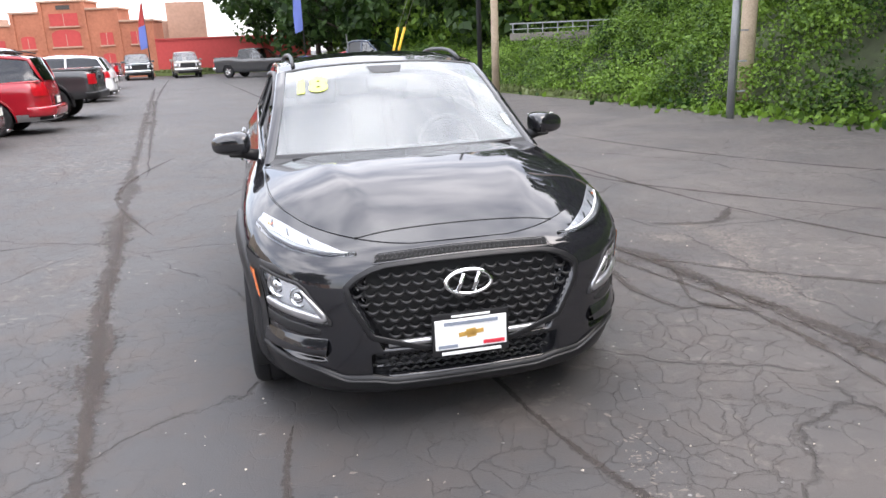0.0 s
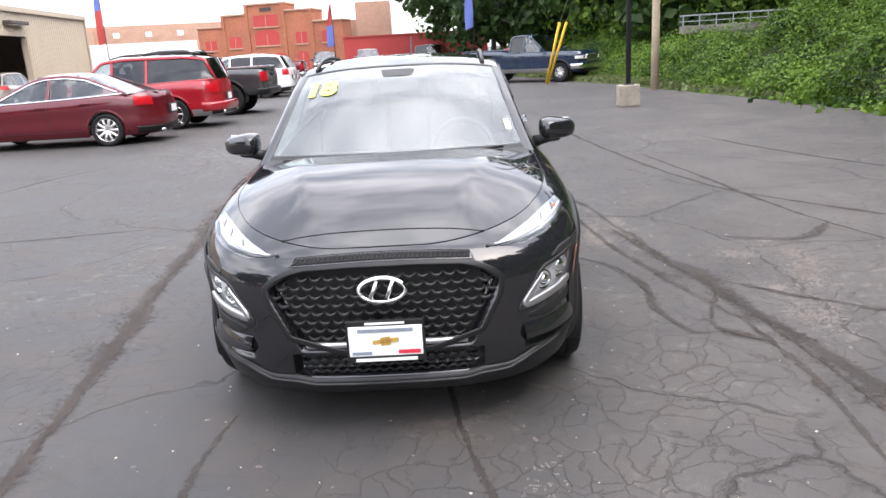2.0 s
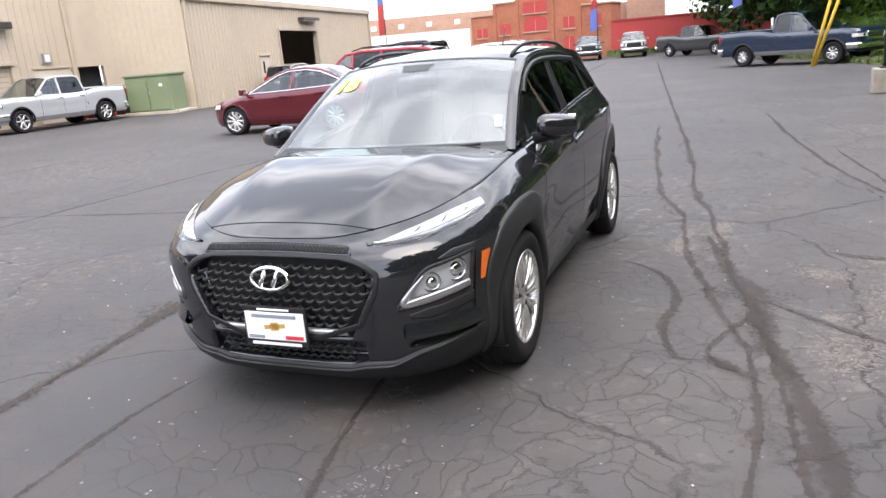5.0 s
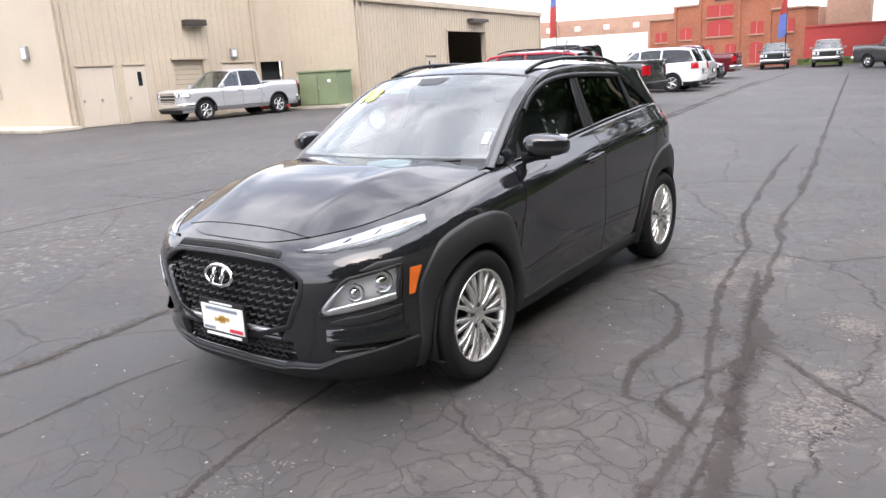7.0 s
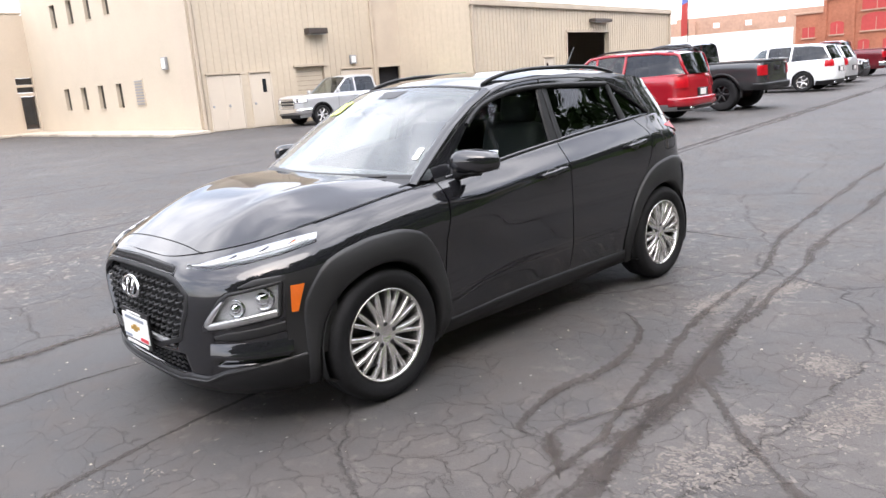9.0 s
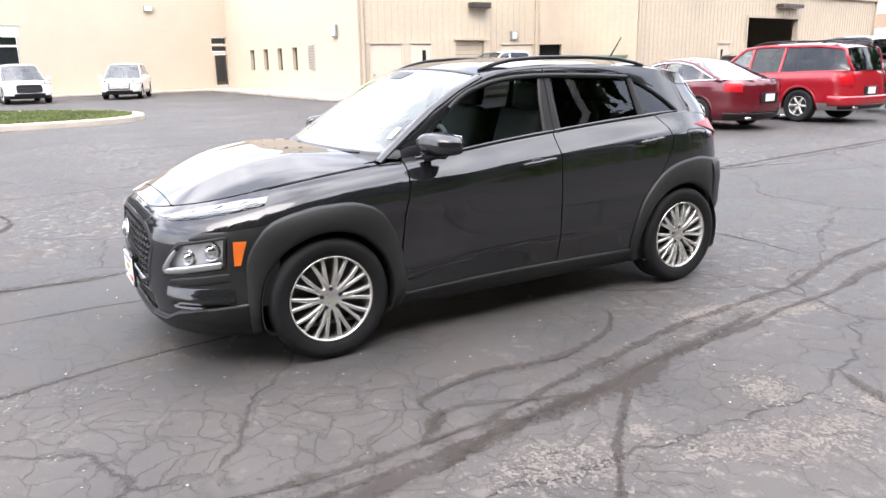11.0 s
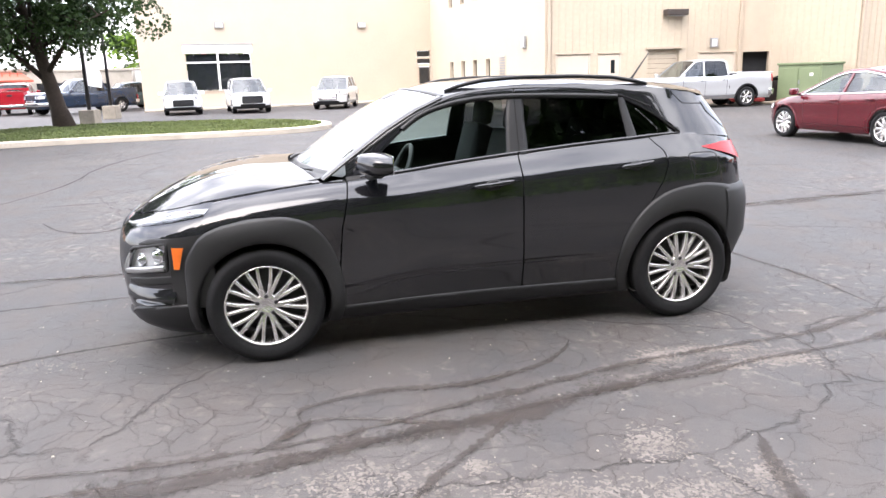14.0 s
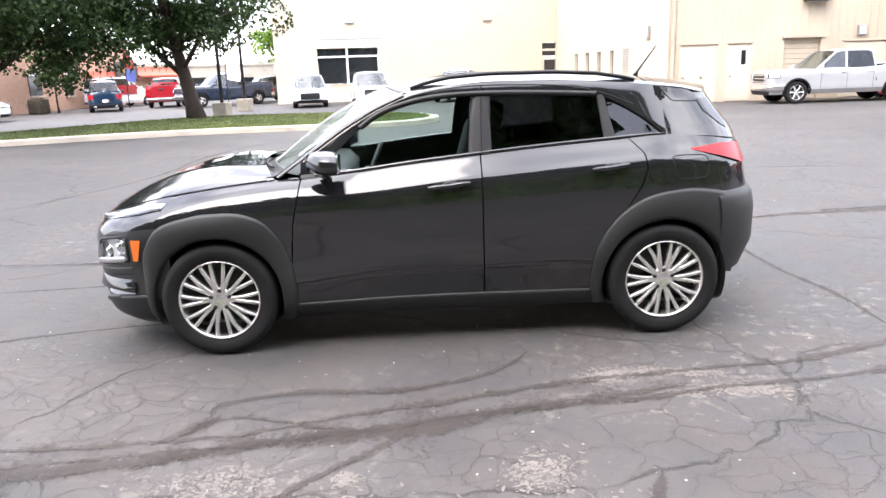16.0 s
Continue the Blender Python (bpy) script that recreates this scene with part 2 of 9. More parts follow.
def seal_mat():
    """Old tar and grit in a crack: brown, gritty, thinning out unevenly to the sides, with a dark open line."""
    m, n, l, b = node_mat("crack_sealer")
    out = [x for x in n if x.bl_idname == "ShaderNodeOutputMaterial"][0]
    co, at = n.new("ShaderNodeTexCoord"), n.new("ShaderNodeAttribute")
    at.attribute_name = "across"

    def noise_tex(scale, detail=5.0):
        t = n.new("ShaderNodeTexNoise")
        t.inputs["Scale"].default_value, t.inputs["Detail"].default_value, t.inputs["Roughness"].default_value = scale, detail, 0.65
        l.new(co.outputs["Object"], t.inputs["Vector"])
        return t.outputs["Fac"]

    def math_node(op, *q):
        k = n.new("ShaderNodeMath")
        k.operation = op
        for i, v in enumerate(q):
            if isinstance(v, (int, float)):
                k.inputs[i].default_value = v
            else:
                l.new(v, k.inputs[i])
        return k.outputs[0]

    def ramp(v, a, z):
        r = n.new("ShaderNodeMapRange")
        r.interpolation_type = "SMOOTHSTEP"
        r.inputs["From Min"].default_value, r.inputs["From Max"].default_value = a, z
        l.new(v, r.inputs["Value"])
        return r.outputs["Result"]

    def mix(f, a, c):
        k = n.new("ShaderNodeMix")
        k.data_type = "RGBA"
        l.new(f, k.inputs[0])
        for i, q in ((6, a), (7, c)):
            if isinstance(q, tuple):
                k.inputs[i].default_value = rgba(q)
            else:
                l.new(q, k.inputs[i])
        return k.outputs[2]

    away = math_node("ABSOLUTE", at.outputs["Fac"])
    rough = math_node("ADD", math_node("MULTIPLY_ADD", noise_tex(3.5), 1.5, -0.75), math_node("MULTIPLY_ADD", noise_tex(34.0), 2.0, -1.0))
    cover = ramp(math_node("SUBTRACT", math_node("ADD", 0.62, rough), away), -0.10, 0.28)
    line = ramp(math_node("ABSOLUTE", math_node("ADD", at.outputs["Fac"], math_node("MULTIPLY_ADD", noise_tex(9.0), 1.6, -0.8))), 0.06, 0.02)
    line = math_node("MULTIPLY", line, ramp(noise_tex(2.2), 0.42, 0.52))
    col = mix(ramp(noise_tex(7.0), 0.35, 0.65), (0.038, 0.0285, 0.0240), (0.064, 0.049, 0.041))
    col = mix(ramp(noise_tex(90.0, 2.0), 0.60, 0.70), col, (0.10, 0.085, 0.074))
    col = mix(line, col, (0.010, 0.008, 0.007))
    l.new(col, b.inputs["Base Color"])
    b.inputs["Roughness"].default_value = 0.8
    bp = n.new("ShaderNodeBump")
    bp.inputs["Strength"].default_value, bp.inputs["Distance"].default_value = 0.7, 0.012
    l.new(noise_tex(60.0, 3.0), bp.inputs["Height"])
    l.new(bp.outputs["Normal"], b.inputs["Normal"])
    tr, mx = n.new("ShaderNodeBsdfTransparent"), n.new("ShaderNodeMixShader")
    l.new(math_node("MULTIPLY", cover, 0.52), mx.inputs["Fac"])
    l.new(tr.outputs[0], mx.inputs[1])
    l.new(b.outputs[0], mx.inputs[2])
    l.new(mx.outputs[0], out.inputs["Surface"])
    return m


M_SEAL = seal_mat()
M_GRASS_SOIL = paint_mat("grass_ground", (0.10, 0.13, 0.035), 0.9, vary=0.4, scale=1.2, fine=25, bump=0.8)
M_BLADE = paint_mat("grass_blade", (0.115, 0.145, 0.045), 0.6, vary=0.4, scale=0.8, fine=9)
M_CONCRETE = paint_mat("concrete", (0.46, 0.41, 0.34), 0.85, vary=0.14, scale=1.3, fine=30, bump=0.4, dirt=(0.30, 0.27, 0.22))
M_BLACK = paint_mat("black_car_paint", (0.0130, 0.0132, 0.0155), 0.045, coat=0.0, vary=0.06, spec=0.84)
M_CLAD = paint_mat("grey_plastic_cladding", (0.020, 0.020, 0.021), 0.52, vary=0.12, scale=5, fine=300, bump=0.06, spec=0.45)
M_DARKPL = paint_mat("black_plastic", (0.012, 0.012, 0.013), 0.42, vary=0.1, scale=6, fine=200, bump=0.05, spec=0.4)
M_UNDER = paint_mat("underbody", (0.006, 0.006, 0.006), 0.8, vary=0.2)
M_RUBBER = paint_mat("tyre_rubber", (0.012, 0.012, 0.013), 0.75, vary=0.25, scale=8, fine=120, bump=0.1, spec=0.25)
M_ALLOY = paint_mat("machined_alloy", (0.74, 0.73, 0.72), 0.27, metal=0.8, vary=0.05, scale=10, fine=300)
M_ALLOY_DK = paint_mat("wheel_pocket", (0.045, 0.045, 0.048), 0.4, metal=0.6, vary=0.1)
M_CHROME = paint_mat("chrome", (0.82, 0.83, 0.84), 0.08, metal=1.0, vary=0.03)
M_SATIN = paint_mat("satin_silver_trim", (0.50, 0.50, 0.51), 0.32, metal=0.85, vary=0.05, scale=8)
M_GLASS = glass_mat("dusty_windshield_glass", (0.80, 0.86, 0.84), clear=0.9, haze=0.10)
M_TINT = glass_mat("tinted_car_glass", (0.13, 0.135, 0.145), clear=0.5)
M_CLEAR = glass_mat("clear_car_glass", (0.62, 0.68, 0.68), clear=0.75)
M_GLASS_SIDE = glass_mat("door_glass", (0.70, 0.79, 0.76), clear=0.42)
M_TINT2 = glass_mat("privacy_glass", (0.03, 0.032, 0.036), clear=0.5)
M_LENS = glass_mat("lamp_lens", (0.93, 0.94, 0.95), clear=0.5)
M_INTERIOR = paint_mat("black_interior_cloth", (0.012, 0.012, 0.013), 0.8, vary=0.2, scale=10, fine=250)
M_DASH = paint_mat("grey_dashboard", (0.05, 0.05, 0.052), 0.6, vary=0.15, scale=8, fine=220)
M_LAMP = paint_mat("bright_lamp_reflector", (0.86, 0.86, 0.88), 0.28, metal=0.35, vary=0.06, scale=30, fine=200)
M_DRL = paint_mat("clear_lamp_inside", (0.36, 0.37, 0.39), 0.30, metal=0.5, vary=0.25, scale=40, fine=120)
M_RED_LENS = paint_mat("red_lamp_lens", (0.36, 0.006, 0.012), 0.28, vary=0.25, scale=12, spec=0.3)
M_AMBER = paint_mat("amber_reflector", (0.95, 0.20, 0.02), 0.18, coat=0.5, vary=0.1, scale=20, fine=300)
M_WHITE_PL = paint_mat("white_plate", (0.82, 0.82, 0.80), 0.4, vary=0.04)
M_INK = paint_mat("grey_ink", (0.22, 0.25, 0.30), 0.5)
M_GOLD = paint_mat("gold_emblem", (0.50, 0.30, 0.07), 0.5)
M_REDINK = paint_mat("red_ink", (0.60, 0.03, 0.05), 0.5)
M_YELLOW_NUM = paint_mat("window_sticker_yellow", (0.80, 0.92, 0.16), 0.6, vary=0.03)


# ---- mesh tools ----
def part(name, bm, material, parent=None, label="", smooth=True):
    """Links a bmesh as one mesh object, under a thing or a part."""
    me = bpy.data.meshes.new(name)
    bmesh.ops.recalc_face_normals(bm, faces=bm.faces[:]) if len(bm.faces) < 6000 else None
    bm.to_mesh(me)
    bm.free()
    for p in me.polygons:
        p.use_smooth = smooth
    me.materials.append(material)
    ob = new(name, me)
    if parent is not None:
        ob.parent = parent
    if label:
        ob["label"] = label
    return ob


def thing(name, label, category, group="", kind="", at=None):
    ob = new(name)
    tagged(ob, label, category, group, kind)
    if at is not None:
        ob.matrix_basis = at
    return ob


def from_grid(rows, closed_u=False, bm=None):
    """A quad sheet from rows of points."""
    bm = bm or bmesh.new()
    vs = [[bm.verts.new(p) for p in r] for r in rows]
    for a, c in zip(vs, vs[1:]):
        k = len(a)
        for i in range(k if closed_u else k - 1):
            q = [a[i], a[(i + 1) % k], c[(i + 1) % k], c[i]]
            if len({tuple(round(t, 6) for t in v.co) for v in q}) >= 3:
                try:
                    bm.faces.new(q)
                except ValueError:
                    pass
    return bm


def box(cx, cy, cz, sx, sy, sz, bevel=0.0, bm=None, rot=None):
    own = bmesh.new()
    bmesh.ops.create_cube(own, size=1.0)
    for v in own.verts:
        v.co = Vector((v.co.x * sx, v.co.y * sy, v.co.z * sz))
    if bevel:
        bmesh.ops.bevel(own, geom=own.edges[:], offset=bevel, segments=2, affect="EDGES", profile=0.6)
    m = Matrix.Translation((cx, cy, cz)) @ (rot if rot is not None else Matrix.Identity(4))
    bmesh.ops.transform(own, matrix=m, verts=own.verts)
    return merge(bm, own)


def merge(bm, own):
    if bm is None:
        return own
    idx = {}
    for v in own.verts:
        idx[v] = bm.verts.new(v.co)
    for f in own.faces:
        bm.faces.new([idx[v] for v in f.verts])
    own.free()
    return bm


def tube(points, radii, sides=8, bm=None, cap=True):
    """A round bar along points; radii is one number or one for each point."""
    own = bmesh.new()
    pts = [Vector([float(q) for q in p]) for p in points]
    if not hasattr(radii, "__len__"):
        radii = [radii] * len(pts)
    radii = [float(r) for r in radii]
    rings = []
    up0 = Vector((0, 0, 1))
    for i, p in enumerate(pts):
        d = (pts[min(i + 1, len(pts) - 1)] - pts[max(i - 1, 0)]).normalized()
        a = d.cross(up0)
        if a.length < 0.05:
            a = d.cross(Vector((1, 0, 0)))
        a.normalize()
        c = d.cross(a)
        rings.append([own.verts.new(p + radii[i] * (math.cos(2 * math.pi * k / sides) * a + math.sin(2 * math.pi * k / sides) * c)) for k in range(sides)])
    for r, q in zip(rings, rings[1:]):
        for k in range(sides):
            own.faces.new([r[k], r[(k + 1) % sides], q[(k + 1) % sides], q[k]])
    if cap:
        own.faces.new(rings[0][::-1])
        own.faces.new(rings[-1])
    return merge(bm, own)


def lathe(profile, steps=32, axis="y", bm=None):
    """Turns a profile of (radius, along) about an axis."""
    rows = []
    for r, a in profile:
        row = []
        for k in range(steps):
            t = 2 * math.pi * k / steps
            c, s = r * math.cos(t), r * math.sin(t)
            row.append((c, a, s) if axis == "y" else (c, s, a))
        rows.append(row)
    own = from_grid(rows, closed_u=True)
    return merge(bm, own)


def lerp_table(table, x):
    """Smooth reading of a short table of (x, y), sorted by x."""
    xs = [p[0] for p in table]
    if x <= xs[0]:
        return table[0][1]
    if x >= xs[-1]:
        return table[-1][1]
    for i in range(len(xs) - 1):
        if x <= xs[i + 1]:
            break
    x0, y0 = table[i]
    x1, y1 = table[i + 1]
    h = x1 - x0
    m0 = (y1 - y0) / h if i == 0 else 0.5 * ((y1 - y0) / h + (y0 - table[i - 1][1]) / (x0 - table[i - 1][0]))
    m1 = (y1 - y0) / h if i + 2 >= len(xs) else 0.5 * ((y1 - y0) / h + (table[i + 2][1] - y1) / (table[i + 2][0] - x1))
    t = (x - x0) / h
    return (2 * t ** 3 - 3 * t * t + 1) * y0 + (t ** 3 - 2 * t * t + t) * h * m0 + (3 * t * t - 2 * t ** 3) * y1 + (t ** 3 - t * t) * h * m1


def line_table(table, x):
    return float(np.interp(x, [p[0] for p in table], [p[1] for p in table]))


def resample(pts, step):
    """Points at even steps along a polyline of any dimension."""
    p = np.array(pts, float)
    d = np.r_[0, np.cumsum(np.linalg.norm(np.diff(p, axis=0), axis=1))]
    k = max(2, int(d[-1] / step) + 1)
    s = np.linspace(0, d[-1], k)
    return np.stack([np.interp(s, d, p[:, i]) for i in range(p.shape[1])], 1)


def smooth_line(pts, rounds=2, closed=False):
    """Chaikin's corner cutting."""
    p = [tuple(q) for q in pts]
    for _ in range(rounds):
        out = [] if closed else [p[0]]
        for a, c in zip(p, p[1:] + ([p[0]] if closed else [])):
            out.append(tuple(0.75 * i + 0.25 * j for i, j in zip(a, c)))
            out.append(tuple(0.25 * i + 0.75 * j for i, j in zip(a, c)))
        if not closed:
            out.append(p[-1])
        p = out
    return p


# ---- vehicles ----
class Shell:
    """The skin of a car, in its own metres: x ahead, y to its left, z up, the origin on the ground between the axles.
    A place on the lower skin is (c, z): c runs 0 to 1 round the front corner, 1 to 2 along the side, 2 to 3 round the tail."""

    def __init__(self, w, sill, xsf, xsr, nose, tail, belt, roof, roof_y, wheels, arch, wheel_z, nf=3.2, nr=3.2, section=None, bows=None, crowns=None):
        self.w, self.sill, self.xsf, self.xsr = w, sill, xsf, xsr
        self.nose, self.tail, self.belt_t, self.roof_t = nose, tail, sorted(belt), roof
        self.roof_y, self.wheels, self.arch, self.wheel_z, self.nf, self.nr = roof_y, wheels, arch, wheel_z, nf, nr
        self.section = section or [(0.0, 0.90), (0.10, 0.955), (0.28, 0.985), (0.5, 0.985), (0.68, 1.0), (0.85, 0.995), (0.94, 0.965), (1.0, 0.925)]
        self.front_section, self.tail_low = None, None
        self.ztop = max(p[1] for p in roof)
        xs = sorted((p[0], p[1]) for p in roof)
        self.roof_x = xs
        d = np.r_[0, np.cumsum([math.dist(a, c) for a, c in zip(roof, roof[1:])])]
        self.roof_s = d / d[-1]
        self.bows = bows or [(0, 0.22), (0.3, 0.10), (0.55, 0.0), (0.8, -0.06), (1.0, -0.12)]
        self.crowns = crowns or [(0, 0.0), (0.28, 0.05), (0.5, 0.07), (0.75, 0.05), (1.0, 0.0)]

    def belt(self, x):
        return lerp_table(self.belt_t, x)

    def roof_z(self, x):
        return lerp_table(self.roof_x, x)

    def girth(self, x, h):
        """Half width over the widest, h of the way from the sill to the belt; the fenders have a rounder section than the doors."""
        y = lerp_table(self.section, h)
        if self.front_section and x > 0.25:
            k = min(1.0, (x - 0.25) / 0.65)
            k = k * k * (3 - 2 * k)
            y += k * (lerp_table(self.front_section, h) - y)
        return y

    def width(self, x, z):
        zb = self.belt(x)
        top = self.girth(x, 1.0) * self.w
        if z <= zb:
            h = max(0.0, (z - self.sill) / (zb - self.sill))
            return self.w * self.girth(x, h)
        k = (self.section[-1][1] * self.w - self.roof_y) / (self.ztop - self.belt(0.0))
        y = top - (z - zb) * k
        if x < self.xsr:
            end = lerp_table(self.tail, z) if self.tail_low else min(lerp_table(self.tail, zb), self.roof_t[-1][0] - 0.03)
            xx = min(0.995, (x - self.xsr) / (end - self.xsr))
            y *= (1 - xx ** self.nr) ** (1 / self.nr)
        if x < -0.4:
            y -= 0.05 * min(1.0, (-0.4 - x) / 1.3) ** 2 * self.w * min(1.0, (z - zb) / 0.2)
        return y

    def pos(self, c, z):
        if c < 1 or c > 2:
            front = c < 1
            phi = radians(90 * (c if front else 3 - c))
            n = self.nf if front else self.nr
            q = (abs(math.cos(phi)) ** n + abs(math.sin(phi)) ** n) ** (-1 / n)
            xs = self.xsf if front else self.xsr
            a = (lerp_table(self.nose, z) if front else lerp_table(self.tail, z)) - xs
            x = xs + a * q * math.cos(phi)
            return Vector((x, self.width(xs if abs(x) > abs(xs) + 9 else x, z) * q * math.sin(phi), z))
        x = self.xsf + (self.xsr - self.xsf) * (c - 1)
        return Vector((x, self.width(x, z), z))

    def c_of_x(self, x, z=0.6):
        if self.xsr <= x <= self.xsf:
            return 1 + (x - self.xsf) / (self.xsr - self.xsf)
        front = x > self.xsf
        n, xs = (self.nf, self.xsf) if front else (self.nr, self.xsr)
        a = (lerp_table(self.nose, z) if front else lerp_table(self.tail, z)) - xs
        xx = min(1.0, (x - xs) / a)
        yy = (1 - xx ** n) ** (1 / n)
        phi = math.degrees(math.atan2(yy, xx)) / 90
        return phi if front else 3 - phi

    def c_of_y(self, y, front=True):
        n = self.nf if front else self.nr
        yy = min(1.0, abs(y) / (self.w * 0.985))
        phi = math.degrees(math.atan2(yy, (1 - yy ** n) ** (1 / n))) / 90
        return phi if front else 3 - phi

    def low(self, x):
        z = self.sill
        if self.tail_low and x < self.wheels[1] - 0.3:
            z = self.tail_low
        for xw in self.wheels:
            if abs(x - xw) < self.arch:
                z = max(z, self.wheel_z + math.sqrt(self.arch ** 2 - (x - xw) ** 2))
        return z

    def top(self, c):
        z = 0.9
        for _ in range(6):
            z = self.belt(self.pos(c, z).x)
        return z

    def side(self, x, z, out=0.0):
        return Vector((x, self.width(x, z) + out, z))

    def upper(self, c, z, out=0.0):
        """The skin above the belt, round the tail."""
        if c <= 2:
            p = self.pos(c, 0.9)
            return self.side(p.x, z, out)
        phi = radians(90 * (3 - c))
        q = (abs(math.cos(phi)) ** self.nr + abs(math.sin(phi)) ** self.nr) ** (-1 / self.nr)
        a = lerp_table(self.tail, z) - self.xsr
        w = self.width(self.xsr + 1e-6, z)
        return Vector((self.xsr + (a - out) * q * math.cos(phi), (w + out) * q * math.sin(phi), z))

    def roof_point(self, s, v):
        x = float(np.interp(s, self.roof_s, [p[0] for p in self.roof_t]))
        z = float(np.interp(s, self.roof_s, [p[1] for p in self.roof_t]))
        y = self.width(x, z)
        return Vector((x + lerp_table(self.bows, s) * (1 - v * v), v * y, z + lerp_table(self.crowns, s) * (1 - abs(v) ** 2.6)))

    def roof_s_at(self, i):
        return float(self.roof_s[i])


def mirror(bm):
    """The same on the other side of the car as well."""
    own = bm.copy()
    for v in own.verts:
        v.co.y = -v.co.y
    bmesh.ops.reverse_faces(own, faces=own.faces[:])
    return merge(bm, own)


def flip(bm):
    for v in bm.verts:
        v.co.y = -v.co.y
    bmesh.ops.reverse_faces(bm, faces=bm.faces[:])
    return bm


def skin(sh, left, right, cols, rows, top=None, low=None, out=0.0, bm=None, flange=0.0):
    """A panel of the lower skin between two edges c(z)."""
    grid = []
    for i in range(cols + 1):
        f = i / cols
        z = sh.sill
        for _ in range(4):
            c = left(z) * (1 - f) + right(z) * f
            p = sh.pos(c, max(z, 0.5))
            z = low(c) if low else (sh.low(p.x) if abs(p.y) > 0.55 * sh.w else sh.sill)
        zl = z
        zt = top(c) if top else None
        if zt is None:
            zt = 1.0
            for _ in range(4):
                c = left(zt) * (1 - f) + right(zt) * f
                zt = sh.top(c)
        col = []
        for j in range(rows + 1):
            zz = zl + (zt - zl) * j / rows
            c = left(zz) * (1 - f) + right(zz) * f
            p = sh.pos(c, zz)
            if out:
                p += out * Vector((p.x * 0.2 if abs(p.x) < 1.4 else p.x, p.y, 0)).normalized()
            col.append(p)
        if flange:
            col.append(p + Vector((0, -0.3 * flange, -0.002)))
            col.append(p + Vector((0, -flange, -0.02)))
        grid.append(col)
    return from_grid(grid, bm=bm)


def ribbon(fn, pts, width, lift=0.004, dome=0.004, step=0.03, bm=None, centre=Vector((0, 0, 0.75)), closed=False, taper=None):
    """A strip along a line given in a surface's own two coordinates, slightly domed, with turned-in edges."""
    p = np.array(list(pts) + ([pts[0]] if closed else []), float)
    q = [fn(a, c) for a, c in p]
    d = np.r_[0, np.cumsum([(b - a).length for a, b in zip(q, q[1:])])]
    k = max(2, int(d[-1] / step) + 1)
    s = np.linspace(0, d[-1], k)
    line = [fn(float(np.interp(t, d, p[:, 0])), float(np.interp(t, d, p[:, 1]))) for t in s]
    rows = []
    for i, m in enumerate(line):
        a, c = line[max(i - 1, 0)], line[min(i + 1, k - 1)]
        if closed and i in (0, k - 1):
            a, c = line[k - 2], line[1]
        t = (c - a).normalized()
        x0, y0 = float(np.interp(s[i], d, p[:, 0])), float(np.interp(s[i], d, p[:, 1]))
        e = 0.004
        du, dv = fn(x0 + e, y0) - fn(x0 - e, y0), fn(x0, y0 + e) - fn(x0, y0 - e)
        nrm = du.cross(dv)
        if nrm.length < 1e-9:
            nrm = m - centre
        nrm.normalize()
        ref = m - Vector((m.x * 0.7, 0, centre.z))
        if nrm.dot(ref) < 0:
            nrm = -nrm
        w = width if not taper else width * line_table(taper, i / (k - 1))
        side = nrm.cross(t).normalized() * (w / 2)
        rows.append([m - side - nrm * 0.006, m - side + nrm * lift, m - side * 0.6 + nrm * (lift + dome), m + side * 0.6 + nrm * (lift + dome), m + side + nrm * lift, m + side - nrm * 0.006])
    return from_grid(rows, bm=bm)


def sheet(fn, a0, a1, b0, b1, na, nb, out=0.0, bm=None):
    """A patch of a surface; b0 and b1 may be functions of a."""
    rows = []
    for i in range(na + 1):
        a = a0 + (a1 - a0) * i / na
        lo, hi = (b0(a) if callable(b0) else b0), (b1(a) if callable(b1) else b1)
        rows.append([fn(a, lo + (hi - lo) * j / nb) for j in range(nb + 1)])
    return from_grid(rows, bm=bm)


def hood_mesh(sh, cowl, cowl_bow=0.2, crown=0.05, shape=None, nx=26, ny=20):
    nose_x = sh.pos(0, sh.top(0)).x
    rows = []
    for i in range(nx + 1):
        f = i / nx
        row = []
        for j in range(ny + 1):
            v = -1 + 2 * j / ny
            end = cowl + cowl_bow * (1 - v * v)
            x = end + (nose_x - 0.004 - end) * (1 - (1 - f) ** 2)
            xe = cowl + (nose_x - 0.004 - cowl) * (1 - (1 - f) ** 2)
            c = sh.c_of_x(xe, sh.belt(xe))
            p = sh.pos(c, sh.belt(xe))
            y = v * p.y
            z = sh.belt(x) + crown * (1 - abs(v) ** 2.2) * min(1.0, (1 - f) * 2.2 + 0.12)
            if shape:
                z += shape(x, y, v)
            row.append((x, y, z))
        rows.append(row)
    return from_grid(rows)


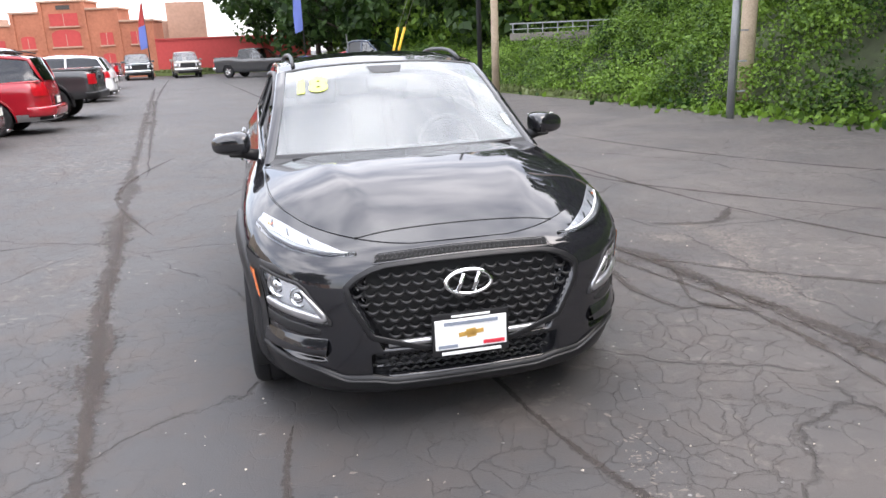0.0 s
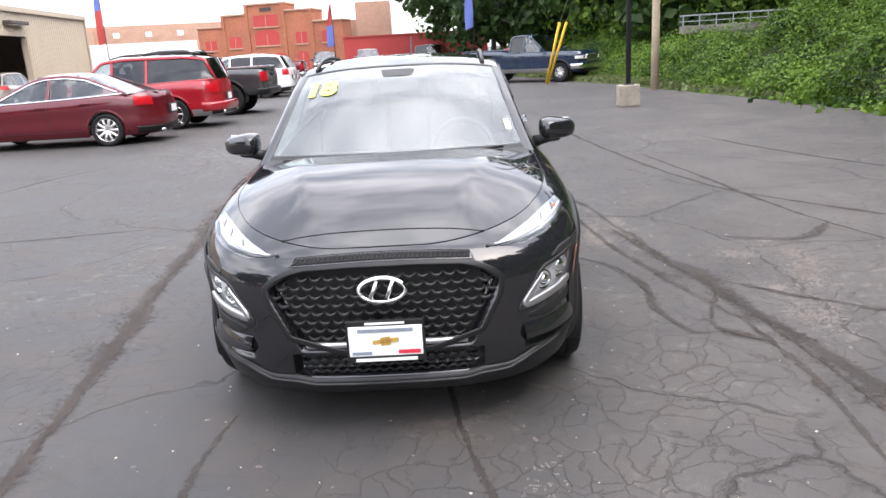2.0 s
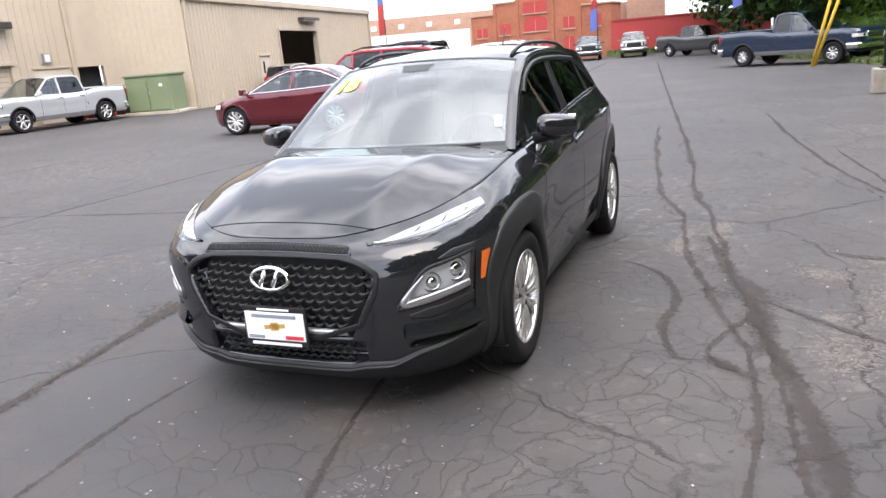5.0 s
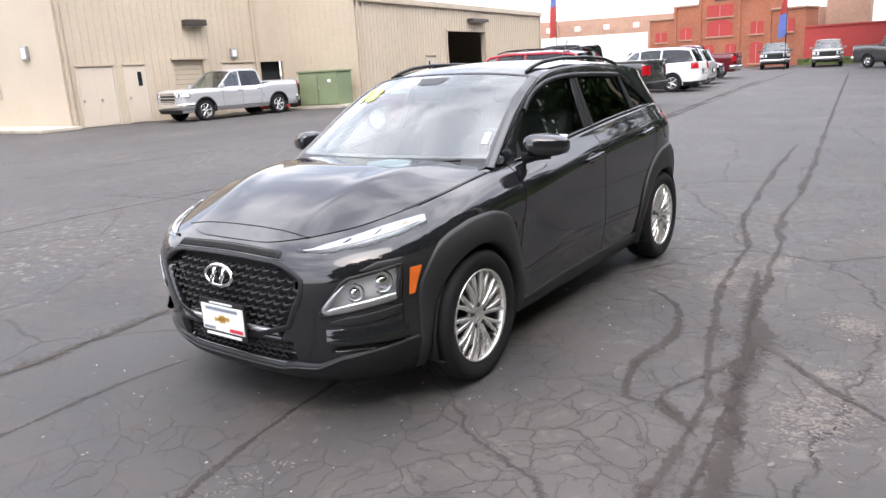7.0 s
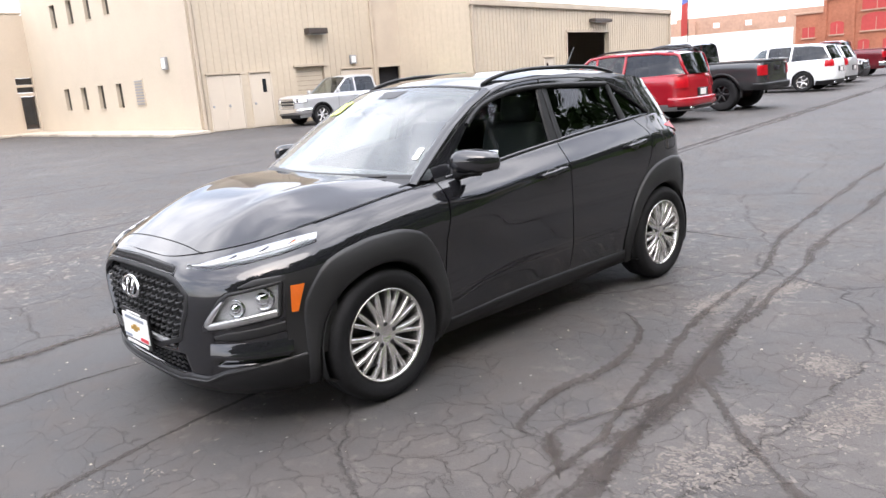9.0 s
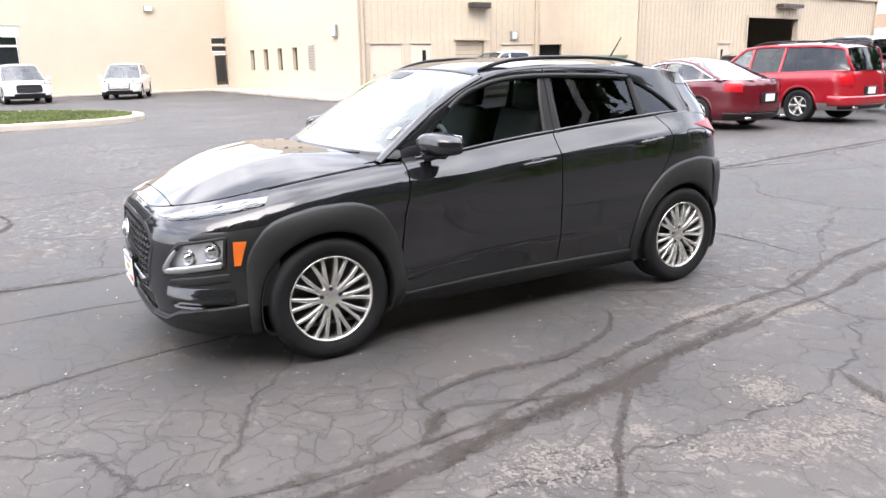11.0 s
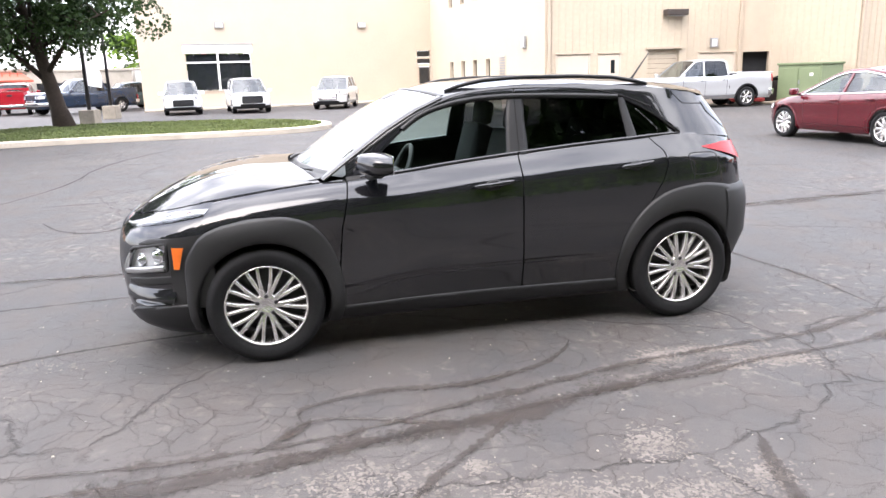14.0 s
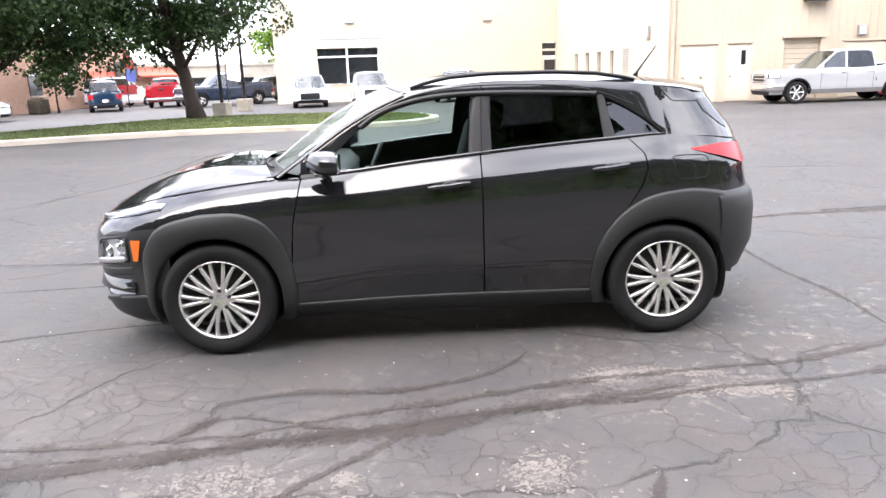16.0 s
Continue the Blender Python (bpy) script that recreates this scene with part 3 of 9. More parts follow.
def wheel_parts(parent, x, y, r, rim_r, width, spokes=10, twin=True, rim=None, side=1, meshes=None, dark=None, simple=False):
    """A wheel under a car: the rim, with the tyre and the hub cap under it. Meshes are built once and shared."""
    rim = rim or M_ALLOY
    dark = dark or M_ALLOY_DK
    if meshes is None:
        meshes = {}
        w = width / 2
        prof = [(rim_r, -w * 0.80), (rim_r + 0.012, -w * 0.92), (r * 0.86, -w * 1.0), (r * 0.95, -w * 0.94), (r * 0.99, -w * 0.72), (r, -w * 0.4), (r, -w * 0.36), (r - 0.008, -w * 0.33), (r - 0.008, -w * 0.28), (r, -w * 0.25), (r, w * 0.25), (r - 0.008, w * 0.28), (r - 0.008, w * 0.33), (r, w * 0.36), (r, w * 0.4), (r * 0.99, w * 0.72), (r * 0.95, w * 0.94), (r * 0.905, w * 0.985), (r * 0.895, w * 1.0), (r * 0.86, w * 1.0), (r * 0.80, w * 0.985), (rim_r + 0.012, w * 0.92), (rim_r, w * 0.80)]
        bm = lathe(prof, 24 if simple else 56)
        meshes["tyre"] = bm
        # barrel, lip and dark back of the rim
        bm = lathe([(rim_r * 0.90, -w * 0.8), (rim_r * 0.93, w * 0.3), (rim_r * 0.955, w * 0.82), (rim_r * 0.985, w * 0.93), (rim_r * 1.01, w * 0.90), (rim_r * 1.01, w * 0.70)], 24 if simple else 56)
        meshes["lip"] = bm
        bm = lathe([(0.001, w * 0.2), (rim_r * 0.5, w * 0.18), (rim_r * 0.94, w * 0.05)], 24)
        meshes["back"] = bm
        bm = bmesh.new()
        for k in range(spokes):
            t = 2 * math.pi * k / spokes
            for off in ((-0.11, 0.11) if twin else (0.0,)):
                a = t + off * (10 / spokes)
                rows = []
                for f in (0.0, 0.25, 0.6, 0.9, 1.0):
                    rr = rim_r * (0.20 + 0.76 * f)
                    ang = t + (a - t) * (0.55 + 0.75 * f)
                    hw = (0.0092 if twin else 0.022) * (1.05 - 0.1 * f) * (rim_r / 0.215)
                    yy = w * (0.72 + 0.10 * math.sin(math.pi * f) + 0.08 * f)
                    d = Vector((math.cos(ang), 0, math.sin(ang)))
                    n = Vector((-d.z, 0, d.x))
                    rows.append([d * rr - n * hw * 1.1 + Vector((0, yy - 0.035, 0)), d * rr - n * hw + Vector((0, yy - 0.004, 0)), d * rr - n * hw * 0.6 + Vector((0, yy, 0)), d * rr + n * hw * 0.6 + Vector((0, yy, 0)), d * rr + n * hw + Vector((0, yy - 0.004, 0)), d * rr + n * hw * 1.1 + Vector((0, yy - 0.035, 0))])
                from_grid(rows, bm=bm)
        lathe([(rim_r * 0.30, w * 0.40), (rim_r * 0.30, w * 0.66), (rim_r * 0.25, w * 0.72), (rim_r * 0.15, w * 0.74), (rim_r * 0.13, w * 0.70), (0.001, w * 0.70)], 24, bm=bm)
        meshes["spokes"] = bm
        meshes["nut"] = lathe([(0.0125, w * 0.6), (0.0125, w * 0.76), (0.009, w * 0.775), (0.001, w * 0.77)], 6)
        for k, mat in (("tyre", M_RUBBER), ("lip", rim), ("back", dark), ("spokes", rim), ("nut", M_ALLOY_DK)):
            me = bpy.data.meshes.new(k)
            bmesh.ops.recalc_face_normals(meshes[k], faces=meshes[k].faces[:])
            meshes[k].to_mesh(me)
            meshes[k].free()
            for p in me.polygons:
                p.use_smooth = k != "spokes" or True
            me.materials.append(mat)
            meshes[k] = me
    wheel = new("wheel", meshes["lip"])
    wheel.parent = parent
    wheel.matrix_basis = pose(x, side * y, r, 0, 0, 0 if side > 0 else 180)
    for k, nm in (("tyre", "tyre"), ("back", "brake_shield"), ("spokes", "spokes")):
        o = new(nm, meshes[k])
        o.parent = wheel
    for k in range(0 if simple else 5):
        o = new("wheel_nut", meshes["nut"])
        o.parent = wheel
        a = 2 * math.pi * (k + 0.25) / 5
        o.location = (math.cos(a) * rim_r * 0.235, 0, math.sin(a) * rim_r * 0.235)
    return meshes


def vehicle(name, label, category, at, sh, paint, kind, group="", rim_r=0.22, spokes=5, rim=None, glass=None, cuts=(), chrome=None, lamp=None, cowl=None, doors=((0.7, -0.3), (-0.3, -1.2)), bed_x=None, flare=None, tyre_w=0.22, handle=None, grille=None, lower=None, tail_lamp=(0.72, 0.98), rails=False, stripe=None, bumper=None, cap=None, nose_z=(0.55, 0.78), roof_idx=None, cover=None):
    """A parked car, van or pickup, with its parts."""
    car = thing(name, label, category, group, at=at)
    glass = glass or M_TINT
    chrome = chrome or M_CHROME
    lo = lambda c: (lambda z: c)
    # lower body
    bm = skin(sh, lo(0.0), lo(sh.c_of_x(sh.wheels[0] + sh.arch + 0.02, 0.6)), 14, 12)
    skin(sh, lo(sh.c_of_x(sh.wheels[0] + sh.arch + 0.02, 0.6)), lo(sh.c_of_x(sh.wheels[0] - sh.arch - 0.02)), 22, 12, bm=bm)
    skin(sh, lo(sh.c_of_x(sh.wheels[0] - sh.arch - 0.02)), lo(sh.c_of_x(sh.wheels[1] + sh.arch + 0.02)), 14, 12, bm=bm)
    skin(sh, lo(sh.c_of_x(sh.wheels[1] + sh.arch + 0.02)), lo(sh.c_of_x(sh.wheels[1] - sh.arch - 0.02)), 22, 12, bm=bm)
    skin(sh, lo(sh.c_of_x(sh.wheels[1] - sh.arch - 0.02)), lo(3.0), 14, 12, bm=bm)
    bmesh.ops.remove_doubles(bm, verts=bm.verts[:], dist=0.002)
    body = part("body", mirror(bm), paint, car)
    # floor pan, inside the skin
    bm = bmesh.new()
    x0, x1 = sh.wheels[0] - sh.arch - 0.03, sh.wheels[1] + sh.arch + 0.03
    hw = sh.w * 0.86
    box((x0 + x1) / 2, 0, sh.sill + 0.13, x0 - x1, hw * 2, 0.2, bm=bm)
    nx, tx = lerp_table(sh.nose, sh.sill + 0.2), lerp_table(sh.tail, sh.sill + 0.2)
    box((nx + tx) / 2, 0, sh.sill + 0.28, nx - tx - 0.5, sh.w * 1.1, 0.34, bm=bm)
    part("chassis", bm, M_UNDER, car)
    a_i, w_i, r_i, e_i = roof_idx or (0, 1, len(sh.roof_t) - 2, len(sh.roof_t) - 1)
    cowl = cowl if cowl is not None else sh.roof_t[0][0]
    part("hood", hood_mesh(sh, cowl, sh.bows[0][1] * 0.9, 0.04, nx=14, ny=12), paint, car)
    s0, s1, s2, s3 = sh.roof_s_at(a_i), sh.roof_s_at(w_i), sh.roof_s_at(r_i), sh.roof_s_at(e_i)
    part("windshield", sheet(sh.roof_point, s0, s1, -1, 1, 8, 12), M_CLEAR, car)
    part("roof", sheet(sh.roof_point, s1, s2, -1, 1, 12, 12), paint, car)
    part("rear_window", sheet(sh.roof_point, s2, s3, -0.94, 0.94, 8, 12), glass, car)
    xa, xe = sh.roof_t[a_i][0], sh.roof_t[e_i][0]
    # cabin frame
    edge = [(x, z) for x, z in resample(sh.roof_t, 0.1)]
    for sd in (1, -1):
        turn = (lambda q: q) if sd > 0 else flip
        part("roof_side", turn(ribbon(sh.side, edge, 0.07, 0.004, 0.008)), paint, car)
        part("belt_moulding", turn(ribbon(sh.side, [(x, sh.belt(x) + 0.01) for x in np.linspace(xa - 0.04, xe + 0.04, 14)], 0.035, 0.004, 0.004)), paint, car)
        for x in cuts:
            part("pillar", turn(ribbon(sh.side, [(x, sh.belt(x)), (x - 0.03, sh.roof_z(x - 0.03))], 0.07, 0.003, 0.003)), paint, car)
    if stripe:
        bm = ribbon(sh.side, [(x, z - 0.035) for x, z in edge if z > sh.belt(x) + 0.04], 0.025, 0.012, 0.004)
        ribbon(sh.side, [(x, sh.belt(x) + 0.012) for x in np.linspace(xa - 0.1, xe + 0.1, 14)], 0.025, 0.010, 0.004, bm=bm)
        part("chrome_trim", mirror(bm), stripe, car)
    lims = [xa - 0.02] + list(cuts) + [xe + 0.02]
    for i, (p, q) in enumerate(zip(lims, lims[1:])):
        for sd in (1, -1):
            bm = sheet(lambda a, b: sh.side(a, b, -0.012), p, q, sh.belt, lambda x: max(sh.belt(x) + 0.002, sh.roof_z(x) - 0.02), 8, 5)
            part("side_window", bm if sd > 0 else flip(bm), M_CLEAR if i == 0 else glass, car)
    # cabin inside, seen dimly through the glass
    bm = bmesh.new()
    seat_z = sh.belt(0) - 0.25
    for sx in ((0.25, -0.55) if bed_x is None else (0.35, -0.45)):
        for sy in (0.36, -0.36):
            box(sx - 0.12, sy * sh.w / 0.9, seat_z + 0.20, 0.16, 0.46, 0.75, 0.05, bm=bm, rot=pose(0, 0, 0, 0, -12, 0))
            box(sx - 0.22, sy * sh.w / 0.9, seat_z + 0.66, 0.10, 0.26, 0.18, 0.04, bm=bm)
    box(xa - 0.15, 0, sh.belt(xa) - 0.10, 0.5, sh.w * 1.5, 0.16, 0.04, bm=bm)
    part("seats", bm, M_INTERIOR, car)
    # rear deck, or the bed
    if bed_x is None:
        if sh.tail[-1][0] and sh.pos(3.0, sh.top(3.0)).x < xe - 0.05:
            rows = []
            tx = sh.pos(3.0, sh.top(3.0)).x + 0.004
            for i in range(11):
                f = i / 10
                row = []
                for j in range(13):
                    v = -1 + j / 6
                    st = xe + lerp_table(sh.bows, 1.0) * (1 - v * v)
                    x = st + (tx - st) * (1 - (1 - f) ** 2)
                    xx = xe + (tx - xe) * (1 - (1 - f) ** 2)
                    p = sh.pos(sh.c_of_x(xx, sh.belt(xx)), sh.belt(xx))
                    row.append((x, v * p.y, sh.belt(xx) + 0.02 * (1 - v * v) * (1 - f)))
                rows.append(row)
            part("boot_lid", from_grid(rows), paint, car)
    else:
        bx0, bx1 = bed_x, lerp_table(sh.tail, sh.belt(bed_x)) + 0.06
        zt, zf = sh.belt((bx0 + bx1) / 2), sh.belt((bx0 + bx1) / 2) - 0.5
        iw = sh.w * 0.80
        bm = from_grid([[(bx0, iw, zt), (bx0, iw, zf), (bx0, -iw, zf), (bx0, -iw, zt)], [(bx1, iw, zt), (bx1, iw, zf), (bx1, -iw, zf), (bx1, -iw, zt)]])
        for x in (bx0, bx1):
            bm.faces.new([bm.verts.new(p) for p in ((x, iw, zt), (x, -iw, zt), (x, -iw, zf), (x, iw, zf))])
        part("bed_liner", bm, M_DARKPL, car, smooth=False)
        bm = bmesh.new()
        for sd in (1, -1):
            box((bx0 + bx1) / 2, sd * (sh.w * 0.865), zt + 0.012, bx0 - bx1 + 0.06, sh.w * 0.14, 0.05, 0.012, bm=bm)
        box(bx1 - 0.02, 0, zt + 0.012, 0.07, iw * 2, 0.05, 0.012, bm=bm)
        part("bed_rail", bm, cap or paint, car)
        bm = bmesh.new()
        box(bx0 + 0.035, 0, (zt + 1.0) / 2, 0.05, sh.w * 1.7, zt - 0.6, 0.01, bm=bm)
        part("cab_back", bm, paint, car)
    # lamps, grille, bumpers, handles, mirrors
    hz = lamp or (0.68, 0.82)
    for sd in (1, -1):
        bm = sheet(lambda a, b: sh.pos(a, b) + Vector((0.012, 0.008, 0)), sh.c_of_y(0.52 * sh.w), sh.c_of_x(sh.xsf + 0.55 * (lerp_table(sh.nose, hz[0]) - sh.xsf)), hz[0], hz[1], 8, 4)
        hl = part("headlight", bm if sd > 0 else flip(bm), M_LAMP, car, "clear headlight")
        hm = (hz[0] + hz[1]) / 2
        bm = ribbon(lambda a, b: sh.pos(a, b) + Vector((0.014, 0.010, 0)), [(sh.c_of_y(0.52 * sh.w), hz[0]), (sh.c_of_y(0.52 * sh.w), hz[1]), (sh.c_of_y(0.80 * sh.w), hz[1]), (sh.c_of_x(sh.xsf + 0.55 * (lerp_table(sh.nose, hz[0]) - sh.xsf)), hz[1]), (sh.c_of_x(sh.xsf + 0.55 * (lerp_table(sh.nose, hz[0]) - sh.xsf)), hz[0])], 0.022, 0.003, 0.003, 0.03, closed=True)
        part("bezel", bm if sd > 0 else flip(bm), M_DARKPL, hl)
        q = sh.pos(sh.c_of_y(0.70 * sh.w), hm)
        own = lathe([(0.0, 0.0), ((hz[1] - hz[0]) * 0.36, 0.004), ((hz[1] - hz[0]) * 0.40, -0.03)], 14)
        bmesh.ops.transform(own, matrix=Matrix.Translation(q + Vector((0.018, 0.004, 0))) @ pose(0, 0, 0, 0, 0, -80), verts=own.verts)
        part("projector", own if sd > 0 else flip(own), M_TINT2, hl)
        t0, t1 = tail_lamp
        bm = sheet(lambda a, b: sh.pos(a, b) + Vector((-0.012, 0.008, 0)), sh.c_of_x(sh.xsr + 0.62 * (lerp_table(sh.tail, t0) - sh.xsr)), sh.c_of_y(0.66 * sh.w, False), t0, t1, 8, 4)
        part("taillight", bm if sd > 0 else flip(bm), M_RED_LENS, car, "red taillight")
        bm = box(xa - 0.06, sd * (sh.w + 0.10), sh.belt(xa) + 0.09, 0.11, 0.19, 0.15, 0.035)
        tube([(xa - 0.05, sd * (sh.w * 0.9), sh.belt(xa) + 0.03), (xa - 0.05, sd * (sh.w + 0.08), sh.belt(xa) + 0.06)], 0.022, 6, bm=bm)
        part("mirror", bm, paint, car)
        for d0, d1 in doors:
            bm = box(d1 + 0.14, sd * (sh.width(d1 + 0.14, sh.belt(d1) - 0.12) + 0.022), sh.belt(d1) - 0.12, 0.19, 0.025, 0.032, 0.008)
            part("door_handle", bm, handle or paint, car)
    g0, g1 = nose_z
    cg = sh.c_of_y(0.50 * sh.w)
    bm = sheet(lambda a, b: sh.pos(abs(a), b) * 1.0 + Vector((0.010, 0, 0)) if a >= 0 else Vector((sh.pos(-a, b).x + 0.010, -sh.pos(-a, b).y, b)), -cg, cg, g0, g1, 14, 4)
    part("grille", bm, grille or M_DARKPL, car)
    nose_at = lambda a, b: Vector((sh.pos(abs(a), b).x + 0.010, math.copysign(sh.pos(abs(a), b).y, a), b))
    part("grille_frame", ribbon(nose_at, [(-cg, g0), (-cg, g1), (0, g1), (cg, g1), (cg, g0), (0, g0)], 0.05, 0.012, 0.008, 0.06, closed=True), chrome if bed_x is not None else M_DARKPL, car)
    low0, low1 = sh.sill + 0.03, min(g0 - 0.06, sh.sill + 0.22)
    if low1 > low0 + 0.06 and not (bumper and bumper[1] < low1):
        part("lower_intake", sheet(lambda a, b: nose_at(a, b) + Vector((0.006, 0, 0)), -cg * 1.25, cg * 1.25, low0, low1, 14, 3), M_DARKPL, car)
    elif bumper:
        part("lower_intake", sheet(lambda a, b: nose_at(a, b) + Vector((0.008, 0, 0)), -cg * 1.5, cg * 1.5, sh.sill - 0.02, bumper[1] - 0.01, 14, 3), M_DARKPL, car)
    for k in range(3):
        z = g0 + (g1 - g0) * (k + 0.5) / 3
        bm = ribbon(lambda a, b: sh.pos(a, b) + Vector((0.010, 0, 0)) if a >= 0 else Vector((sh.pos(-a, b).x + 0.010, -sh.pos(-a, b).y, b)), [(-cg, z), (0, z), (cg, z)], 0.035, 0.012, 0.006)
        part("grille_bar", bm, chrome, car)
    if bumper:
        mat, z0, z1 = bumper
        for front in (True, False):
            f = (lambda a, b: Vector((sh.pos(abs(a), b).x + 0.03, math.copysign(sh.pos(abs(a), b).y + 0.015, a), b))) if front else (lambda a, b: Vector((sh.pos(3 - abs(a), b).x - 0.05, math.copysign(sh.pos(3 - abs(a), b).y + 0.01, a), b)))
            part("bumper", ribbon(f, [(-0.82, (z0 + z1) / 2), (0.0, (z0 + z1) / 2), (0.82, (z0 + z1) / 2)], z1 - z0, 0.01, 0.02, 0.06), mat, car)
    # door seams as narrow dark gaps, trim and arch flares
    bm = bmesh.new()
    for d0, d1 in doors:
        for x in (d0, d1):
            ribbon(sh.side, [(x, sh.sill + 0.14), (x, sh.belt(x))], 0.010, 0.001, 0.0005, bm=bm)
        ribbon(sh.side, [(d0, sh.sill + 0.14), (d1, sh.sill + 0.14)], 0.010, 0.001, 0.0005, bm=bm)
    part("door_seal", flip(bm.copy()), M_UNDER, car)
    part("door_seal", bm, M_UNDER, car)
    for xw in sh.wheels:
        bm = bmesh.new()
        arc = [(xw + (sh.arch + 0.03) * math.cos(t), sh.wheel_z + (sh.arch + 0.03) * math.sin(t)) for t in np.linspace(-0.18, math.pi + 0.18, 22)]
        ribbon(lambda a, b: sh.pos(sh.c_of_x(a, b), b), arc, 0.07 if flare else 0.03, 0.012 if flare else 0.004, 0.01 if flare else 0.003, 0.05, bm=bm)
        part("arch_trim", flip(bm.copy()), flare or paint, car)
        part("arch_trim", bm, flare or paint, car)
    for xw in sh.wheels:
        own = lathe([(0.02, -0.24), (sh.arch - 0.01, -0.24), (sh.arch - 0.005, 0.10)], 24)
        for v in own.verts:
            v.co = Vector((v.co.x + xw, v.co.y + sh.w * 0.78, max(v.co.z + sh.wheel_z, sh.sill)))
        part("wheel_well", flip(own.copy()), M_UNDER, car)
        part("wheel_well", own, M_UNDER, car)
    if kind == "suv":
        rear = bmesh.new()
        bm = skin(sh, lo(0.0), lo(sh.c_of_x(sh.wheels[0] + sh.arch + 0.02, 0.6)), 10, 3, top=lambda c: sh.sill + 0.13, out=0.010)
        skin(sh, lo(sh.c_of_x(sh.wheels[1] - sh.arch - 0.02)), lo(3.0), 10, 3, top=lambda c: sh.sill + 0.16, out=0.010, bm=rear)
        bmesh.ops.remove_doubles(bm, verts=bm.verts[:], dist=0.003)
        for own in (bm, rear):
            own = mirror(own)
            bmesh.ops.remove_doubles(own, verts=own.verts[:], dist=0.003)
            part("skirt", own, lower or M_DARKPL, car)
    # plate and its recess at the tail
    tz = max(0.62, tail_lamp[0] - 0.12)
    tx = lerp_table(sh.tail, tz) - 0.012
    if bed_x is None:
        pl = part("plate_recess", box(tx, 0, tz, 0.03, 0.52, 0.20, 0.01), M_DARKPL, car, smooth=False)
        part("rear_plate", box(tx - 0.018, 0, tz, 0.01, 0.30, 0.15, 0.003), M_WHITE_PL, pl, "pale blank plate", smooth=False)
        part("rear_valance", ribbon(lambda a, b: Vector((sh.pos(3 - abs(a), b).x - 0.008, math.copysign(sh.pos(3 - abs(a), b).y, a), b)), [(-0.62, sh.sill + 0.10), (0, sh.sill + 0.10), (0.62, sh.sill + 0.10)], 0.16, 0.004, 0.004, 0.06), M_DARKPL, car)
        for sd in (1, -1):
            part("exhaust_tip", box(lerp_table(sh.tail, sh.sill + 0.1) - 0.015, sd * sh.w * 0.62, sh.sill + 0.07, 0.06, 0.17, 0.06, 0.02), M_CHROME, car)
    else:
        part("tailgate_handle", box(lerp_table(sh.tail, 1.1) - 0.01, 0, 1.12, 0.03, 0.26, 0.10, 0.012), M_DARKPL, car)
        # dark slab that stands in for the shadow between cab and bed
        part("cab_gap_shade", box(bed_x - 0.0, 0, 0.95, 0.02, sh.w * 1.985, 0.45, 0.002), M_UNDER, car, smooth=False)
        if cover:
            rows = []
            for i in range(7):
                f = i / 6
                x = bx0 - 0.03 + (bx1 - bx0 + 0.03) * f
                rows.append([(x, y, zt + 0.045 + 0.02 * (1 - (y / sh.w) ** 2)) for y in np.linspace(-sh.w * 0.88, sh.w * 0.88, 9)])
            part("bed_cover", from_grid(rows), cover, car, "smooth bed cover")
    if lower:
        bm = skin(sh, lo(sh.c_of_x(sh.wheels[0] - sh.arch - 0.02)), lo(sh.c_of_x(sh.wheels[1] + sh.arch + 0.02)), 10, 3, top=lambda c: sh.sill + 0.16, out=0.012)
        part("sill_trim", mirror(bm), lower, car)
    if rails:
        bm = bmesh.new()
        x0, x1 = sh.roof_t[w_i][0] - 0.2, sh.roof_t[r_i][0] + 0.1
        for sd in (1, -1):
            pts = [(x, sd * (sh.width(x, sh.roof_z(x)) - 0.06), sh.roof_z(x) + (0.10 if 0 < k < 7 else 0.03)) for k, x in enumerate(np.linspace(x0, x1, 8))]
            tube(pts, 0.018, 6, bm=bm)
        for x in (x0 - 0.3, x1 + 0.4):
            tube([(x, -sh.roof_y * 0.93, sh.ztop + 0.09), (x, sh.roof_y * 0.93, sh.ztop + 0.09)], 0.018, 6, bm=bm)
        part("roof_rack", bm, M_DARKPL, car)
    meshes = None
    for xw in sh.wheels:
        for sd in (1, -1):
            meshes = wheel_parts(car, xw, sh.w - tyre_w / 2 - 0.015, sh.wheel_z, rim_r, tyre_w, spokes, False, rim, sd, meshes, simple=True)
    return car


def sedan_shell(L=1.0):
    return Shell(0.93, 0.20, 1.15, -1.25, [(0.15, 2.16), (0.35, 2.24), (0.55, 2.25), (0.72, 2.20), (0.85, 2.05)], [(0.15, -2.25), (0.35, -2.45), (0.6, -2.48), (0.85, -2.44), (1.0, -2.40), (1.1, -2.3)],
                 [(2.2, 0.70), (1.9, 0.78), (1.4, 0.87), (0.9, 0.93), (0.0, 0.96), (-1.0, 1.0), (-1.6, 1.03), (-2.1, 1.05), (-2.4, 1.04)],
                 [(1.02, 0.93), (0.15, 1.36), (-0.15, 1.43), (-0.6, 1.44), (-1.0, 1.38), (-1.85, 1.04)], 0.60, (1.37, -1.37), 0.37, 0.335, 2.8, 2.8)


